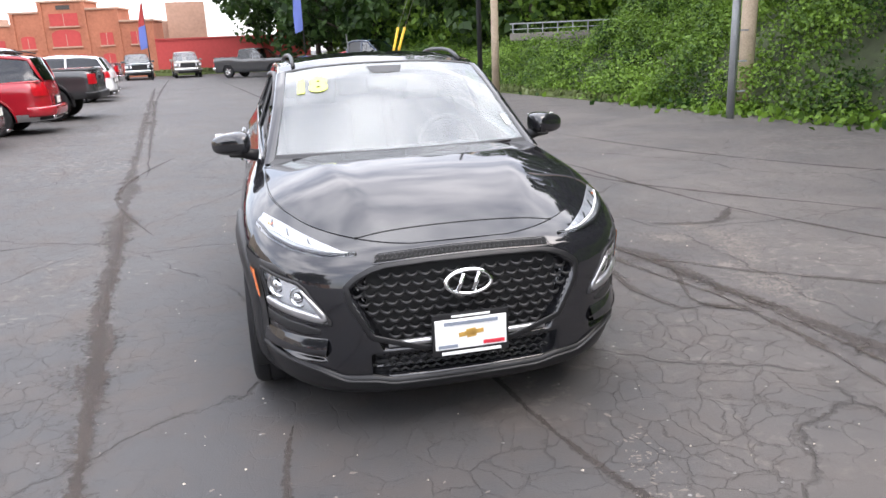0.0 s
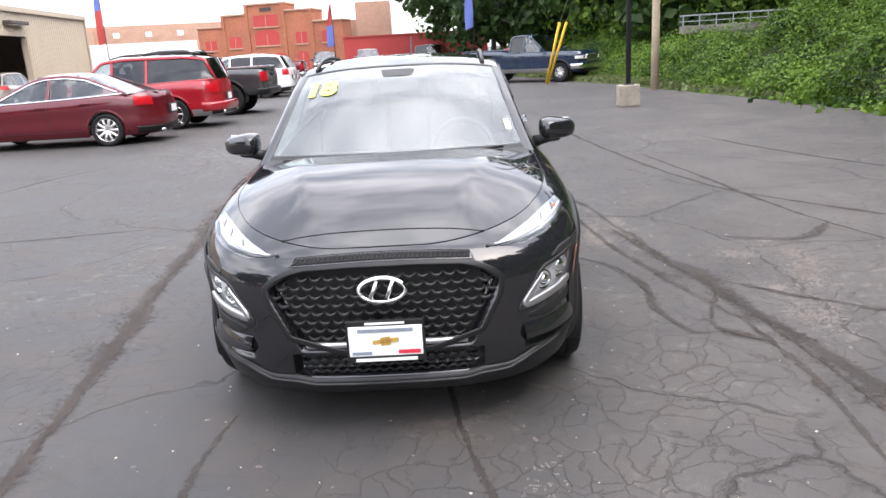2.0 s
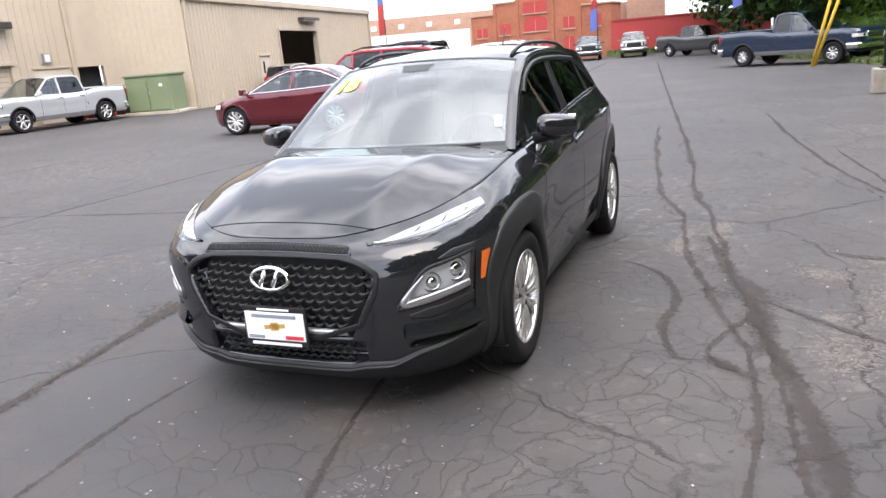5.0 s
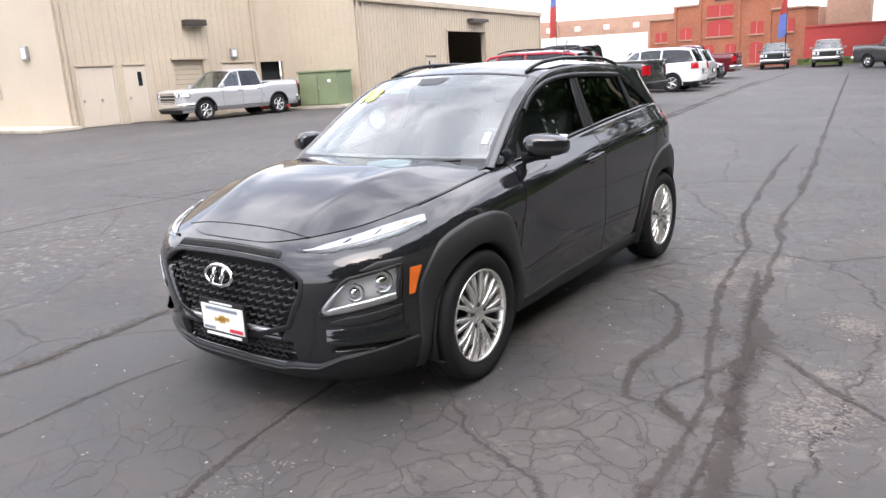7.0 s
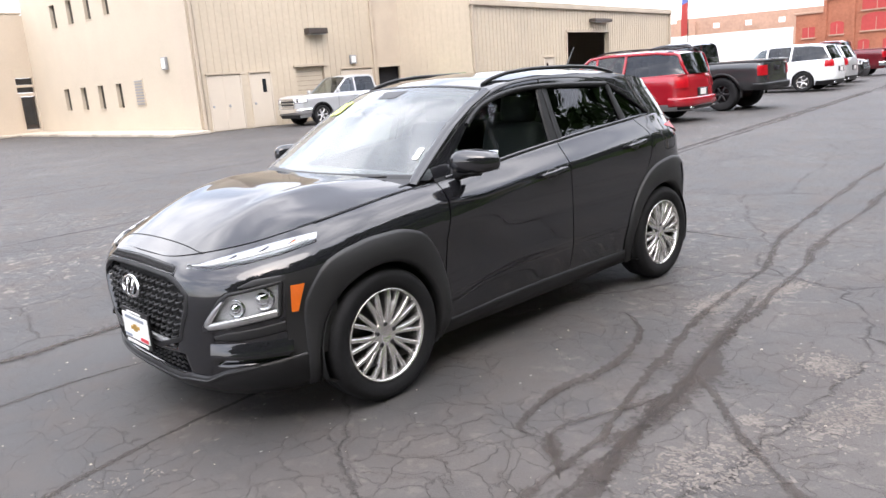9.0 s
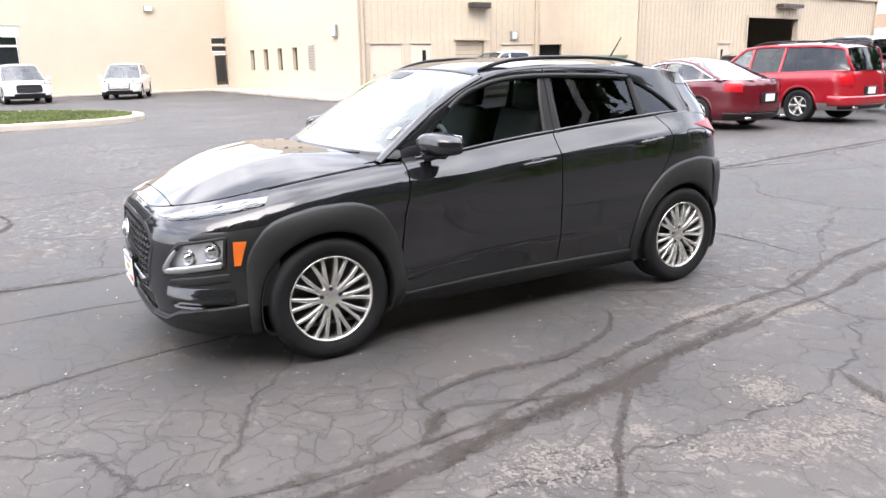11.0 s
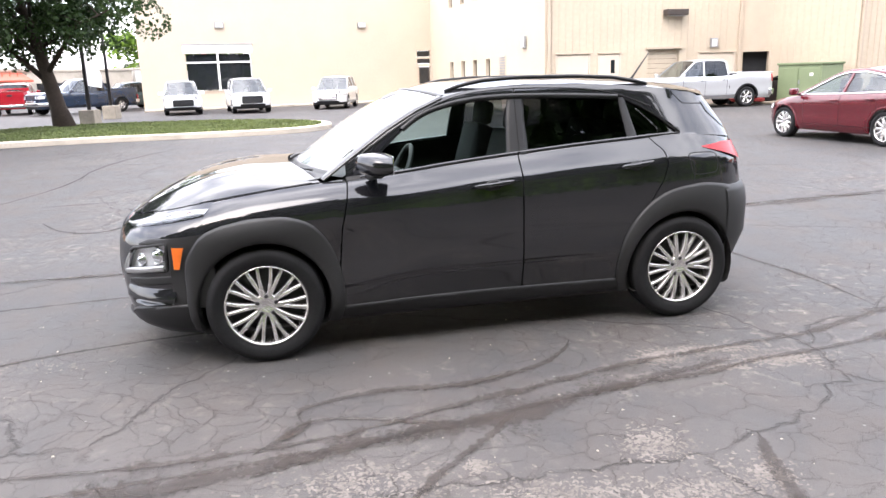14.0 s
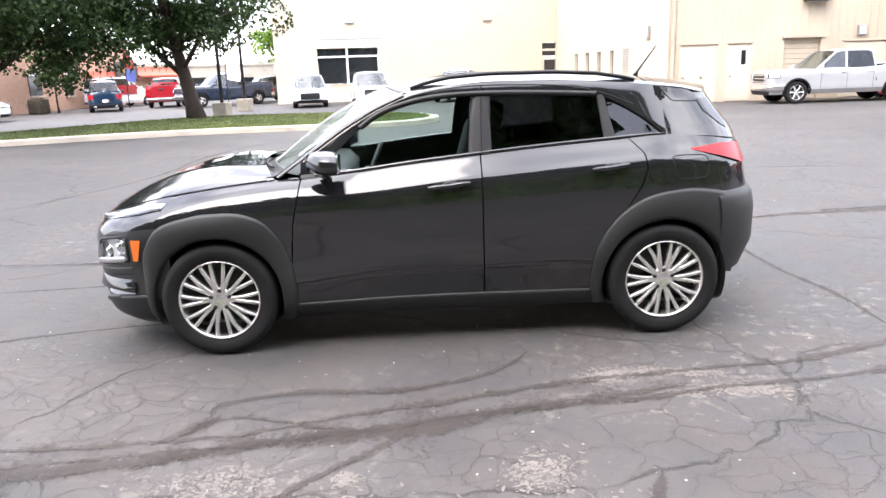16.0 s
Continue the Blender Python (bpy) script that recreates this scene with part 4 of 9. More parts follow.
def suv_shell(length=4.6, h=1.68, w=0.92, r=0.35, wb=1.35, upright=0.0, front=0.9, clear=0.24):
    xf, xr = wb + front, -(length - wb - front)
    bz = h * 0.60
    return Shell(w, clear, xf - 0.85, xr + 0.7, [(0.2, xf - 0.10), (0.4, xf), (0.75, xf - 0.02), (bz - 0.06, xf - 0.10), (bz, xf - 0.25)], [(0.2, xr + 0.10), (0.45, xr), (0.8, xr + 0.02), (bz, xr + 0.06), (h, xr + 0.3)],
                 [(xr, bz + 0.10), (-1.0, bz + 0.05), (0.0, bz), (0.8, bz - 0.03), (1.3, bz - 0.06), (xf - 0.35, bz - 0.10), (xf, bz - 0.22)],
                 [(0.98, bz - 0.03), (0.22, h - 0.10), (-0.3, h - 0.05), (xr + 0.9, h - 0.06), (xr + 0.42 - upright, h - 0.12), (xr + 0.16 - upright * 0.5, bz + 0.11)], w * 0.72, (wb, -wb), r + 0.045, r, 3.6, 4.2,
                 bows=[(0, 0.20), (0.3, 0.08), (0.55, 0.0), (0.85, -0.04), (1.0, -0.05)])


def pickup_shell(wb=1.82, length=5.85, h=1.88, w=0.98, r=0.41, cab=-0.95, clear=0.36, a_base=1.12):
    xf = wb + 0.98
    xr = xf - length
    bz = 1.22
    return Shell(w, clear, xf - 0.7, xr + 0.45, [(0.3, xf - 0.06), (0.55, xf), (0.95, xf - 0.005), (1.08, xf - 0.02), (1.16, xf - 0.06), (1.2, xf - 0.10)], [(0.3, xr + 0.05), (0.6, xr), (1.35, xr + 0.02)],
                 [(xr, bz + 0.08), (cab - 0.3, bz + 0.07), (cab, bz), (0.6, bz - 0.01), (1.1, bz - 0.015), (1.7, bz - 0.02), (xf - 0.3, bz - 0.035), (xf, bz - 0.10)],
                 [(a_base, bz - 0.01), (a_base - 0.72, h - 0.09), (a_base - 1.1, h - 0.04), (cab + 0.22, h - 0.05), (cab + 0.06, h - 0.11), (cab - 0.02, bz + 0.03)], w * 0.76, (wb, -wb), r + 0.055, r, 5.5, 7.0,
                 bows=[(0, 0.14), (0.3, 0.06), (0.55, 0.0), (0.85, -0.03), (1.0, -0.03)])


# ---- the lot, the buildings and the green ----
U = Vector((-0.36, 0.933, 0)).normalized()
V = Vector((U.y, -U.x, 0))
U_ANG = math.degrees(math.atan2(U.y, U.x))

M_STUCCO = paint_mat("cream_stucco", (0.479, 0.408, 0.323), 0.9, vary=0.05, scale=0.7, fine=18, bump=0.25)
M_STUCCO_LT = paint_mat("pale_stucco", (0.480, 0.416, 0.326), 0.9, vary=0.05, scale=0.7, fine=18, bump=0.25)
M_METAL = paint_mat("beige_metal_siding", (0.47, 0.40, 0.305), 0.55, vary=0.06, scale=0.5, fine=6, dirt=(0.42, 0.355, 0.275))
# tan of trim and roofs; on the recess wall it stands in for shade
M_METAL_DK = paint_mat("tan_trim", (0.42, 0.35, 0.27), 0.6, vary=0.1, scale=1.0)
M_DOORP = paint_mat("beige_door_paint", (0.52, 0.455, 0.37), 0.6, vary=0.05, scale=1.0)
M_BROWN = paint_mat("bronze_metal", (0.045, 0.035, 0.030), 0.5, vary=0.15)
# near-black colour that stands in for the shade indoors
M_IN_SHADE = paint_mat("interior_shade", (0.03, 0.03, 0.032), 0.9, vary=0.3, scale=1.0)
M_WINDOW = paint_mat("dark_window_glass", (0.015, 0.017, 0.02), 0.08, coat=0.3, vary=0.2, scale=1.0)
M_GREENBOX = paint_mat("green_enamel", (0.18, 0.225, 0.125), 0.55, vary=0.1, scale=1.5)
M_BRICK = paint_mat("orange_brick", (0.34, 0.125, 0.07), 0.9, vary=0.18, scale=0.5, fine=5.0, bump=0.3)
M_BRICK2 = paint_mat("tan_brick", (0.40, 0.25, 0.18), 0.9, vary=0.15, scale=0.4, fine=4.0)
M_REDP = paint_mat("red_painted_wall", (0.40, 0.05, 0.045), 0.8, vary=0.10, scale=0.3, fine=4.0)
M_WHITEW = paint_mat("white_wall", (0.80, 0.79, 0.76), 0.8, vary=0.05, scale=0.4)
M_WOODPOLE = paint_mat("weathered_pole_wood", (0.42, 0.33, 0.24), 0.85, vary=0.22, scale=2.0, fine=30, bump=0.5)
M_STEEL = paint_mat("galvanised_steel", (0.33, 0.34, 0.35), 0.5, metal=0.6, vary=0.15, scale=3.0)
M_BLACKPOLE = paint_mat("black_pole_paint", (0.02, 0.02, 0.022), 0.5, vary=0.15)
M_YELLOW = paint_mat("yellow_guard", (0.75, 0.48, 0.04), 0.5, vary=0.1)
M_BARK = paint_mat("bark", (0.042, 0.030, 0.023), 0.95, vary=0.35, scale=3.0, fine=25, bump=1.0)
M_HILL = paint_mat("hill_soil", (0.035, 0.045, 0.018), 0.95, vary=0.4, scale=0.7, fine=6)


def leaf_mat(name, a, c):
    m, n, l, b = node_mat(name)
    geo = n.new("ShaderNodeNewGeometry")
    co = n.new("ShaderNodeTexCoord")
    ns = n.new("ShaderNodeTexNoise")
    ns.inputs["Scale"].default_value, ns.inputs["Detail"].default_value = 0.7, 3.0
    l.new(co.outputs["Object"], ns.inputs["Vector"])
    mxf = n.new("ShaderNodeMath")
    mxf.operation = "MULTIPLY_ADD"
    l.new(geo.outputs["Random Per Island"], mxf.inputs[0])
    mxf.inputs[1].default_value = 0.55
    spread = n.new("ShaderNodeMapRange")
    spread.inputs["From Min"].default_value, spread.inputs["From Max"].default_value = 0.32, 0.68
    spread.inputs["To Min"].default_value, spread.inputs["To Max"].default_value = 0.15, 0.85
    l.new(ns.outputs["Fac"], spread.inputs["Value"])
    l.new(spread.outputs["Result"], mxf.inputs[2])
    b.inputs["Specular IOR Level"].default_value = 0.25
    r = n.new("ShaderNodeValToRGB")
    r.color_ramp.elements[0].position, r.color_ramp.elements[1].position = 0.4, 1.1
    r.color_ramp.elements[0].color, r.color_ramp.elements[1].color = rgba(a), rgba(c)
    l.new(mxf.outputs[0], r.inputs["Fac"])
    l.new(r.outputs["Color"], b.inputs["Base Color"])
    b.inputs["Roughness"].default_value = 0.5
    out = [x for x in n if x.bl_idname == "ShaderNodeOutputMaterial"][0]
    tl = n.new("ShaderNodeBsdfTranslucent")
    l.new(r.outputs["Color"], tl.inputs["Color"])
    mx = n.new("ShaderNodeMixShader")
    mx.inputs[0].default_value = 0.25
    l.new(b.outputs[0], mx.inputs[1])
    l.new(tl.outputs[0], mx.inputs[2])
    l.new(mx.outputs[0], out.inputs["Surface"])
    return m


M_IVY = leaf_mat("ivy_leaf", (0.016, 0.048, 0.008), (0.150, 0.255, 0.030))
M_LEAF = leaf_mat("tree_leaf", (0.012, 0.032, 0.008), (0.045, 0.085, 0.018))
M_LEAF_SH = leaf_mat("shade_tree_leaf", (0.010, 0.025, 0.008), (0.044, 0.080, 0.022))
M_LEAF_DK = leaf_mat("wood_leaf", (0.010, 0.028, 0.008), (0.05, 0.10, 0.02))


def leaves_mesh(name, centres, normals, sizes, rng):
    """Many small folded leaves, each a pair of triangles."""
    k = len(centres)
    t = rng.normal(size=(k, 3))
    t -= (t * normals).sum(1)[:, None] * normals
    t /= np.linalg.norm(t, axis=1)[:, None] + 1e-9
    s = np.cross(normals, t)
    h = sizes[:, None]
    tip, tail = centres + t * h * 0.62, centres - t * h * 0.5
    lift = normals * h * 0.14
    a, c = centres + s * h * 0.42 + lift, centres - s * h * 0.42 + lift
    co = np.stack([tail, a, tip, c], 1).reshape(-1, 3)
    i = np.arange(k)[:, None] * 4
    tri = np.concatenate([i + np.array([[0, 1, 2]]), i + np.array([[0, 2, 3]])], 1).reshape(-1)
    me = bpy.data.meshes.new(name)
    me.vertices.add(len(co))
    me.vertices.foreach_set("co", co.ravel())
    nt = len(tri) // 3
    me.loops.add(len(tri))
    me.loops.foreach_set("vertex_index", tri.astype(np.int32))
    me.polygons.add(nt)
    me.polygons.foreach_set("loop_start", (np.arange(nt) * 3).astype(np.int32))
    me.polygons.foreach_set("loop_total", np.full(nt, 3, np.int32))
    me.update(calc_edges=True)
    return me


def unit(v):
    return v / (np.linalg.norm(v, axis=1)[:, None] + 1e-9)


def clump_leaves(clumps, per_area, size, rng, flat=1.0):
    """Leaves on the shells of soft uneven balls (x, y, z, radius): centres, normals, sizes."""
    cs, ns, ss = [], [], []
    for x, y, z, r in clumps:
        k = max(8, int(per_area * r * r))
        d = unit(rng.normal(size=(k, 3)))
        rad = r * (0.72 + 0.34 * rng.random(k)) * (1 + 0.18 * np.sin(4 * d[:, 0] + x * 3) * np.cos(3 * d[:, 1] + y * 5))
        p = np.array([x, y, z]) + d * rad[:, None] * np.array([1, 1, flat])
        nn = unit(d + 0.6 * rng.normal(size=(k, 3)) + np.array([0, 0, 0.35]))
        cs.append(p), ns.append(nn), ss.append(size * (0.6 + 0.8 * rng.random(k)))
    return np.concatenate(cs), np.concatenate(ns), np.concatenate(ss)


def mesh_object(name, me, material, parent=None, label=""):
    me.materials.append(material)
    ob = new(name, me)
    if parent is not None:
        ob.parent = parent
    if label:
        ob["label"] = label
    return ob


# ground: one sheet to the horizon
bm = bmesh.new()
ring = [0.0, 6, 12, 20, 35, 60, 120, 300, 900, 2500]
rows = []
for r in ring[1:]:
    rows.append([(r * math.cos(2 * math.pi * k / 48), 8 + r * math.sin(2 * math.pi * k / 48), 0) for k in range(48)])
bm = from_grid(rows, closed_u=True)
mid = bm.verts.new((0, 8, 0))
bm.verts.ensure_lookup_table()
for k in range(48):
    bm.faces.new([mid, bm.verts[k], bm.verts[(k + 1) % 48]])
tagged(part("ground", bm, M_ASPHALT), "cracked grey asphalt of a car park, patched and stained", "ground", kind="structure")


def seal_band(pts, width, seed=0, z=0.0025, thin=0.0):
    """A band of old crack sealer that wanders along a line on the asphalt; its points keep how far across they lie."""
    rng = np.random.default_rng(seed)
    p = resample(smooth_line(pts, 2), 0.05)
    n = len(p)
    jig = np.convolve(rng.normal(size=n + 12), np.ones(9) / 9, "valid")[:n] * 0.018
    wid = width * np.clip(1.0 + 1.1 * np.convolve(rng.normal(size=n + 30), np.ones(15) / 15, "valid")[:n], 0.5, 1.8)
    across = (-1.0, -0.5, 0.0, 0.5, 1.0)
    rows = []
    for i in range(n):
        d = p[min(i + 1, n - 1)] - p[max(i - 1, 0)]
        d = d / (np.linalg.norm(d) + 1e-9)
        s = np.array([-d[1], d[0]])
        end = min(1.0, 0.15 + 6.0 * min(i, n - 1 - i) / n)
        rows.append([(*(p[i] + s * (jig[i] + q * wid[i] * end)), z) for q in across])
    me = bpy.data.meshes.new("crack_sealer")
    me.from_pydata([v for r in rows for v in r], [], [(5 * i + k, 5 * i + k + 1, 5 * i + k + 6, 5 * i + k + 5) for i in range(n - 1) for k in range(4)])
    me.attributes.new("across", "FLOAT", "POINT").data.foreach_set("value", [math.copysign(thin + (1 - thin) * abs(q), q) for _ in range(n) for q in across])
    return me


def facing(P, D):
    """The side of an upright face that looks to the lot."""
    N = Vector((D.y, -D.x, 0))
    return N if N.dot(Vector((0.0, 5.0, 0)) - Vector((P[0], P[1], 0))) > 0 else -N


def wall_slab(name, P, D, length, height, holes, material, label, thick=0.25, z0=0.0, parent=None):
    """An upright wall from P along D, with openings (s0, s1, z0, z1) right through it; its face is towards the lot."""
    P, D = Vector((P[0], P[1], 0)), Vector((D[0], D[1], 0)).normalized()
    N = facing(P, D)
    ss = sorted({0.0, length, *[h[0] for h in holes], *[h[1] for h in holes]})
    zs = sorted({z0, height, *[h[2] for h in holes], *[h[3] for h in holes]})
    solid = lambda i, j: 0 <= i < len(ss) - 1 and 0 <= j < len(zs) - 1 and not any(h[0] - 1e-6 <= ss[i] and ss[i + 1] <= h[1] + 1e-6 and h[2] - 1e-6 <= zs[j] and zs[j + 1] <= h[3] + 1e-6 for h in holes)
    at = lambda s, z, d: P + D * s - N * d + Vector((0, 0, z))
    bm = bmesh.new()
    quad = lambda *q: bm.faces.new([bm.verts.new(x) for x in q])
    for i in range(len(ss) - 1):
        for j in range(len(zs) - 1):
            if not solid(i, j):
                continue
            a, c, e, f = ss[i], ss[i + 1], zs[j], zs[j + 1]
            quad(at(a, e, 0), at(c, e, 0), at(c, f, 0), at(a, f, 0))
            quad(at(a, e, thick), at(a, f, thick), at(c, f, thick), at(c, e, thick))
            if not solid(i - 1, j):
                quad(at(a, e, 0), at(a, f, 0), at(a, f, thick), at(a, e, thick))
            if not solid(i + 1, j):
                quad(at(c, e, 0), at(c, e, thick), at(c, f, thick), at(c, f, 0))
            if not solid(i, j + 1):
                quad(at(a, f, 0), at(c, f, 0), at(c, f, thick), at(a, f, thick))
            if not solid(i, j - 1) and e > 0.01:
                quad(at(a, e, 0), at(a, e, thick), at(c, e, thick), at(c, e, 0))
    bmesh.ops.remove_doubles(bm, verts=bm.verts[:], dist=0.001)
    ob = part(name, bm, material, parent, smooth=False)
    if parent is None:
        tagged(ob, label, "wall", kind="structure")
    return ob


def on_wall(P, D, s0, s1, z0, z1, out, depth, bevel=0.0, bm=None):
    """A block set on the face of a wall; out is how far its face stands in front of it."""
    D = Vector((D[0], D[1], 0)).normalized()
    N = facing(P, D)
    c = Vector((P[0], P[1], 0)) + D * (s0 + s1) / 2 + N * (out - depth / 2)
    return box(c.x, c.y, (z0 + z1) / 2, s1 - s0, depth, z1 - z0, bevel, bm=bm, rot=pose(0, 0, 0, 0, 0, math.degrees(math.atan2(D.y, D.x))))


O = Vector((-26.913, 9.194, 0))
I = Vector((-44.302, 4.092, 0))
K = Vector((-25.502, 21.400, 0))
MEND = I - 17.3 * U

# metal hall with the service doors; D runs so that the face looks at the lot
PA = Vector((-28.791, 18.062, 0))
NOOK = Vector((-28.710, 19.380, 0))
A_LEN = (O - PA).length
DA = (O - PA).normalized()
DS = (I - O).normalized()
S_LEN = (I - O).length
DB = (NOOK - K).normalized()
DN = (PA - NOOK).normalized()


def A(s0, s1):
    return (A_LEN - s1, A_LEN - s0)


wall_a = wall_slab("wall_a", PA, DA, A_LEN, 8.6, [(*A(4.63, 6.10), 0.0, 2.4)], M_METAL, "beige ribbed metal wall of a tall service hall", 0.3)
wall_b = wall_slab("wall_b", K, DB, (NOOK - K).length, 8.6, [], M_METAL, "plain beige metal end wall of the hall", 0.25)
# darker tan than the siding paints in the recess's shade
wall_nook = wall_slab("wall_nook", NOOK, DN, (PA - NOOK).length, 8.6, [(0.10, 1.22, 0.0, 2.2)], M_METAL_DK, "tan wall of a recess, its shade put into the colour, with a dark doorway", 0.25)
C_LEN = 23.4
wall_c = wall_slab("wall_c", K + C_LEN * U, -U, C_LEN, 4.75, [(C_LEN - 13.9, C_LEN - 8.9, 0.0, 3.42)], M_METAL, "beige ribbed metal wall of a garage with an open bay", 0.25)
wall_c_end = wall_slab("wall_c_end", K + C_LEN * U - 14 * V, V, 14.0, 4.75, [], M_METAL, "plain beige metal end wall of the garage", 0.25)
# the garage's inner shade is put into this wall's colour
wall_c_back = wall_slab("wall_c_back", K - 14 * V, U, C_LEN, 4.75, [(10.6, 12.6, 0.9, 2.6)], M_IN_SHADE, "rear wall inside the garage, coloured near-black for indoor shade, with an opening", 0.2)
SLOTS = ((6.88, 7.50), (8.94, 9.60), (11.03, 11.73), (13.23, 13.93))
wall_s = wall_slab("wall_s", O, DS, S_LEN, 9.2, [(a, b, z0, z1) for a, b in SLOTS for z0, z1 in ((1.2, 2.3), (5.37, 6.5))], M_STUCCO_LT, "pale stucco office wall with two rows of slot windows", 0.3)
wall_m = wall_slab("wall_m", I, -U, 17.3, 6.5, [(11.40, 15.08, 1.06, 3.17), (0.06, 0.98, 0.3, 3.14)], M_STUCCO, "cream stucco building wall with a wide dark window", 0.3)
wall_m_end = wall_slab("wall_m_end", MEND, -V, 12.0, 6.5, [], M_STUCCO, "plain cream stucco end wall", 0.3)


def roof_slab(name, pts, z, material, label):
    bm = bmesh.new()
    lo = [bm.verts.new((p.x, p.y, z - 0.12)) for p in pts]
    hi = [bm.verts.new((p.x, p.y, z)) for p in pts]
    bm.faces.new(lo[::-1])
    bm.faces.new(hi)
    for i in range(len(pts)):
        j = (i + 1) % len(pts)
        bm.faces.new([lo[i], lo[j], hi[j], hi[i]])
    tagged(part(name, bm, material, smooth=False), label, "roof", kind="structure")


roof_slab("roof_hall", [O + 0.1 * V, PA + 0.1 * V, NOOK, K + 0.1 * V, K - 20 * V, I], 8.72, M_METAL_DK, "flat tan metal roof of the hall")
roof_slab("roof_garage", [K + 0.12 * V, K + 0.12 * V + (C_LEN + 0.1) * U, K - 14 * V + (C_LEN + 0.1) * U, K - 14 * V], 4.90, M_METAL_DK, "low metal garage roof with a dark eave")
roof_slab("roof_showroom", [I, MEND, MEND - 12 * V, I - 12 * V], 6.66, M_STUCCO, "flat roof of the cream building")

# ribs of the siding
bm = bmesh.new()
for k in range(int((A_LEN - 0.4) / 0.31)):
    s = 0.25 + k * 0.31
    if 4.5 < s < 6.2:
        z0 = 2.55
    elif 0.35 < s < 3.40 or 6.9 < s < 8.8:
        z0 = 2.36
    else:
        z0 = 0.05
    on_wall(O, -DA, s, s + 0.05, z0, 8.55, 0.024, 0.024, bm=bm)
part("siding_ribs", bm, M_METAL, wall_a, smooth=False)["kind"] = "stuff"
bm = bmesh.new()
for k in range(int(23 / 0.31)):
    s = 0.25 + k * 0.31
    z0 = 3.55 if 8.75 < s < 14.0 else (2.3 if 6.1 < s < 7.4 else 0.05)
    on_wall(K, U, s, s + 0.05, z0, 4.70, 0.024, 0.024, bm=bm)
part("siding_ribs", bm, M_METAL, wall_c, smooth=False)["kind"] = "stuff"
bm = bmesh.new()
for k in range(11):
    s = 0.2 + k * 0.31
    on_wall(K, DB, s, s + 0.04, 0.05, 8.5, 0.018, 0.018, bm=bm)
part("siding_ribs", bm, M_METAL, wall_b, smooth=False)["kind"] = "stuff"

UA = -U  # along walls a and c with the face to the lot


def fix(name, label, category, blocks, parent=None, group=""):
    """A fixture on a wall: its parts are (part name, bmesh, material)."""
    t = thing(name, label, category, group)
    for nm, b, mat in blocks:
        part(nm, b, mat, t, smooth=False)
    return t


# corner trim and downpipes
for nm, P, D, s, h in (("downpipe", O, DA, -0.12, 8.5), ("downpipe", PA, DA, 0.12, 8.5), ("downpipe", K, UA, -0.12, 4.7), ("downpipe", K + C_LEN * U, UA, 0.1, 4.7)):
    fix(nm, "tan metal downpipe at the wall's corner", "downpipe", [("pipe", on_wall(P, D, s - 0.06, s + 0.07, 0.05, h, 0.13, 0.11, 0.02), M_METAL_DK), ("strap", on_wall(P, D, s - 0.08, s + 0.09, 2.9, 2.96, 0.14, 0.13), M_METAL_DK)], group="downpipes")


def door_leaf(P, D, s0, s1, h, label, window=None, material=None):
    blocks = [("leaf", on_wall(P, D, s0, s1, 0.03, h, 0.035, 0.05, 0.006), material or M_DOORP), ("drip_cap", on_wall(P, D, s0 - 0.08, s1 + 0.08, h + 0.04, h + 0.10, 0.09, 0.10, 0.01), M_METAL_DK), ("jamb", on_wall(P, D, s0 - 0.07, s0 - 0.01, 0.02, h + 0.04, 0.045, 0.06), M_DOORP), ("jamb", on_wall(P, D, s1 + 0.01, s1 + 0.07, 0.02, h + 0.04, 0.045, 0.06), M_DOORP)]
    if window:
        blocks.append(("door_window", on_wall(P, D, *window, 0.042, 0.02), M_WINDOW))
    blocks.append(("handle", on_wall(P, D, s1 - 0.14, s1 - 0.06, 0.95, 1.05, 0.075, 0.05, 0.01), M_STEEL))
    return fix("door", label, "door", blocks)


A_ = lambda s: A_LEN - s
door_leaf(PA, DA, A_(1.19), A_(0.50), 2.22, "beige painted steel double door leaf, closed")
door_leaf(PA, DA, A_(1.90), A_(1.21), 2.22, "beige painted steel double door leaf, closed")
door_leaf(PA, DA, A_(3.30), A_(2.39), 2.22, "beige steel door with a narrow dark window", (A_(3.09), A_(2.91), 1.45, 2.0))
door_leaf(PA, DA, A_(8.69), A_(7.04), 2.16, "wide beige steel door, closed")
door_leaf(K, UA, -7.35, -6.35, 2.08, "beige steel door with a narrow dark window", (-6.75, -6.58, 1.25, 1.85))
# roller door, set back
blocks = []
for k in range(12):
    blocks.append(("slat", on_wall(PA, DA, A_(6.08), A_(4.65), 0.02 + k * 0.198, 0.02 + k * 0.198 + 0.186, -0.14, 0.04, 0.006), M_METAL))
blocks.append(("lintel", on_wall(PA, DA, A_(6.22), A_(4.51), 2.40, 2.50, 0.10, 0.12, 0.01), M_METAL_DK))
fix("roller_door", "closed beige roller door with a tan lintel", "roller door", blocks)


def wall_pack(P, D, s0, s1, z0, z1, label):
    b1 = on_wall(P, D, s0, s1, z0, z1, 0.42, 0.40, 0.03)
    b2 = on_wall(P, D, s0 + 0.1, s1 - 0.1, z0 - 0.03, z0 + 0.01, 0.36, 0.28)
    return fix("wall_light", label, "wall light", [("housing", b1, M_BROWN), ("lens", b2, M_SATIN)])


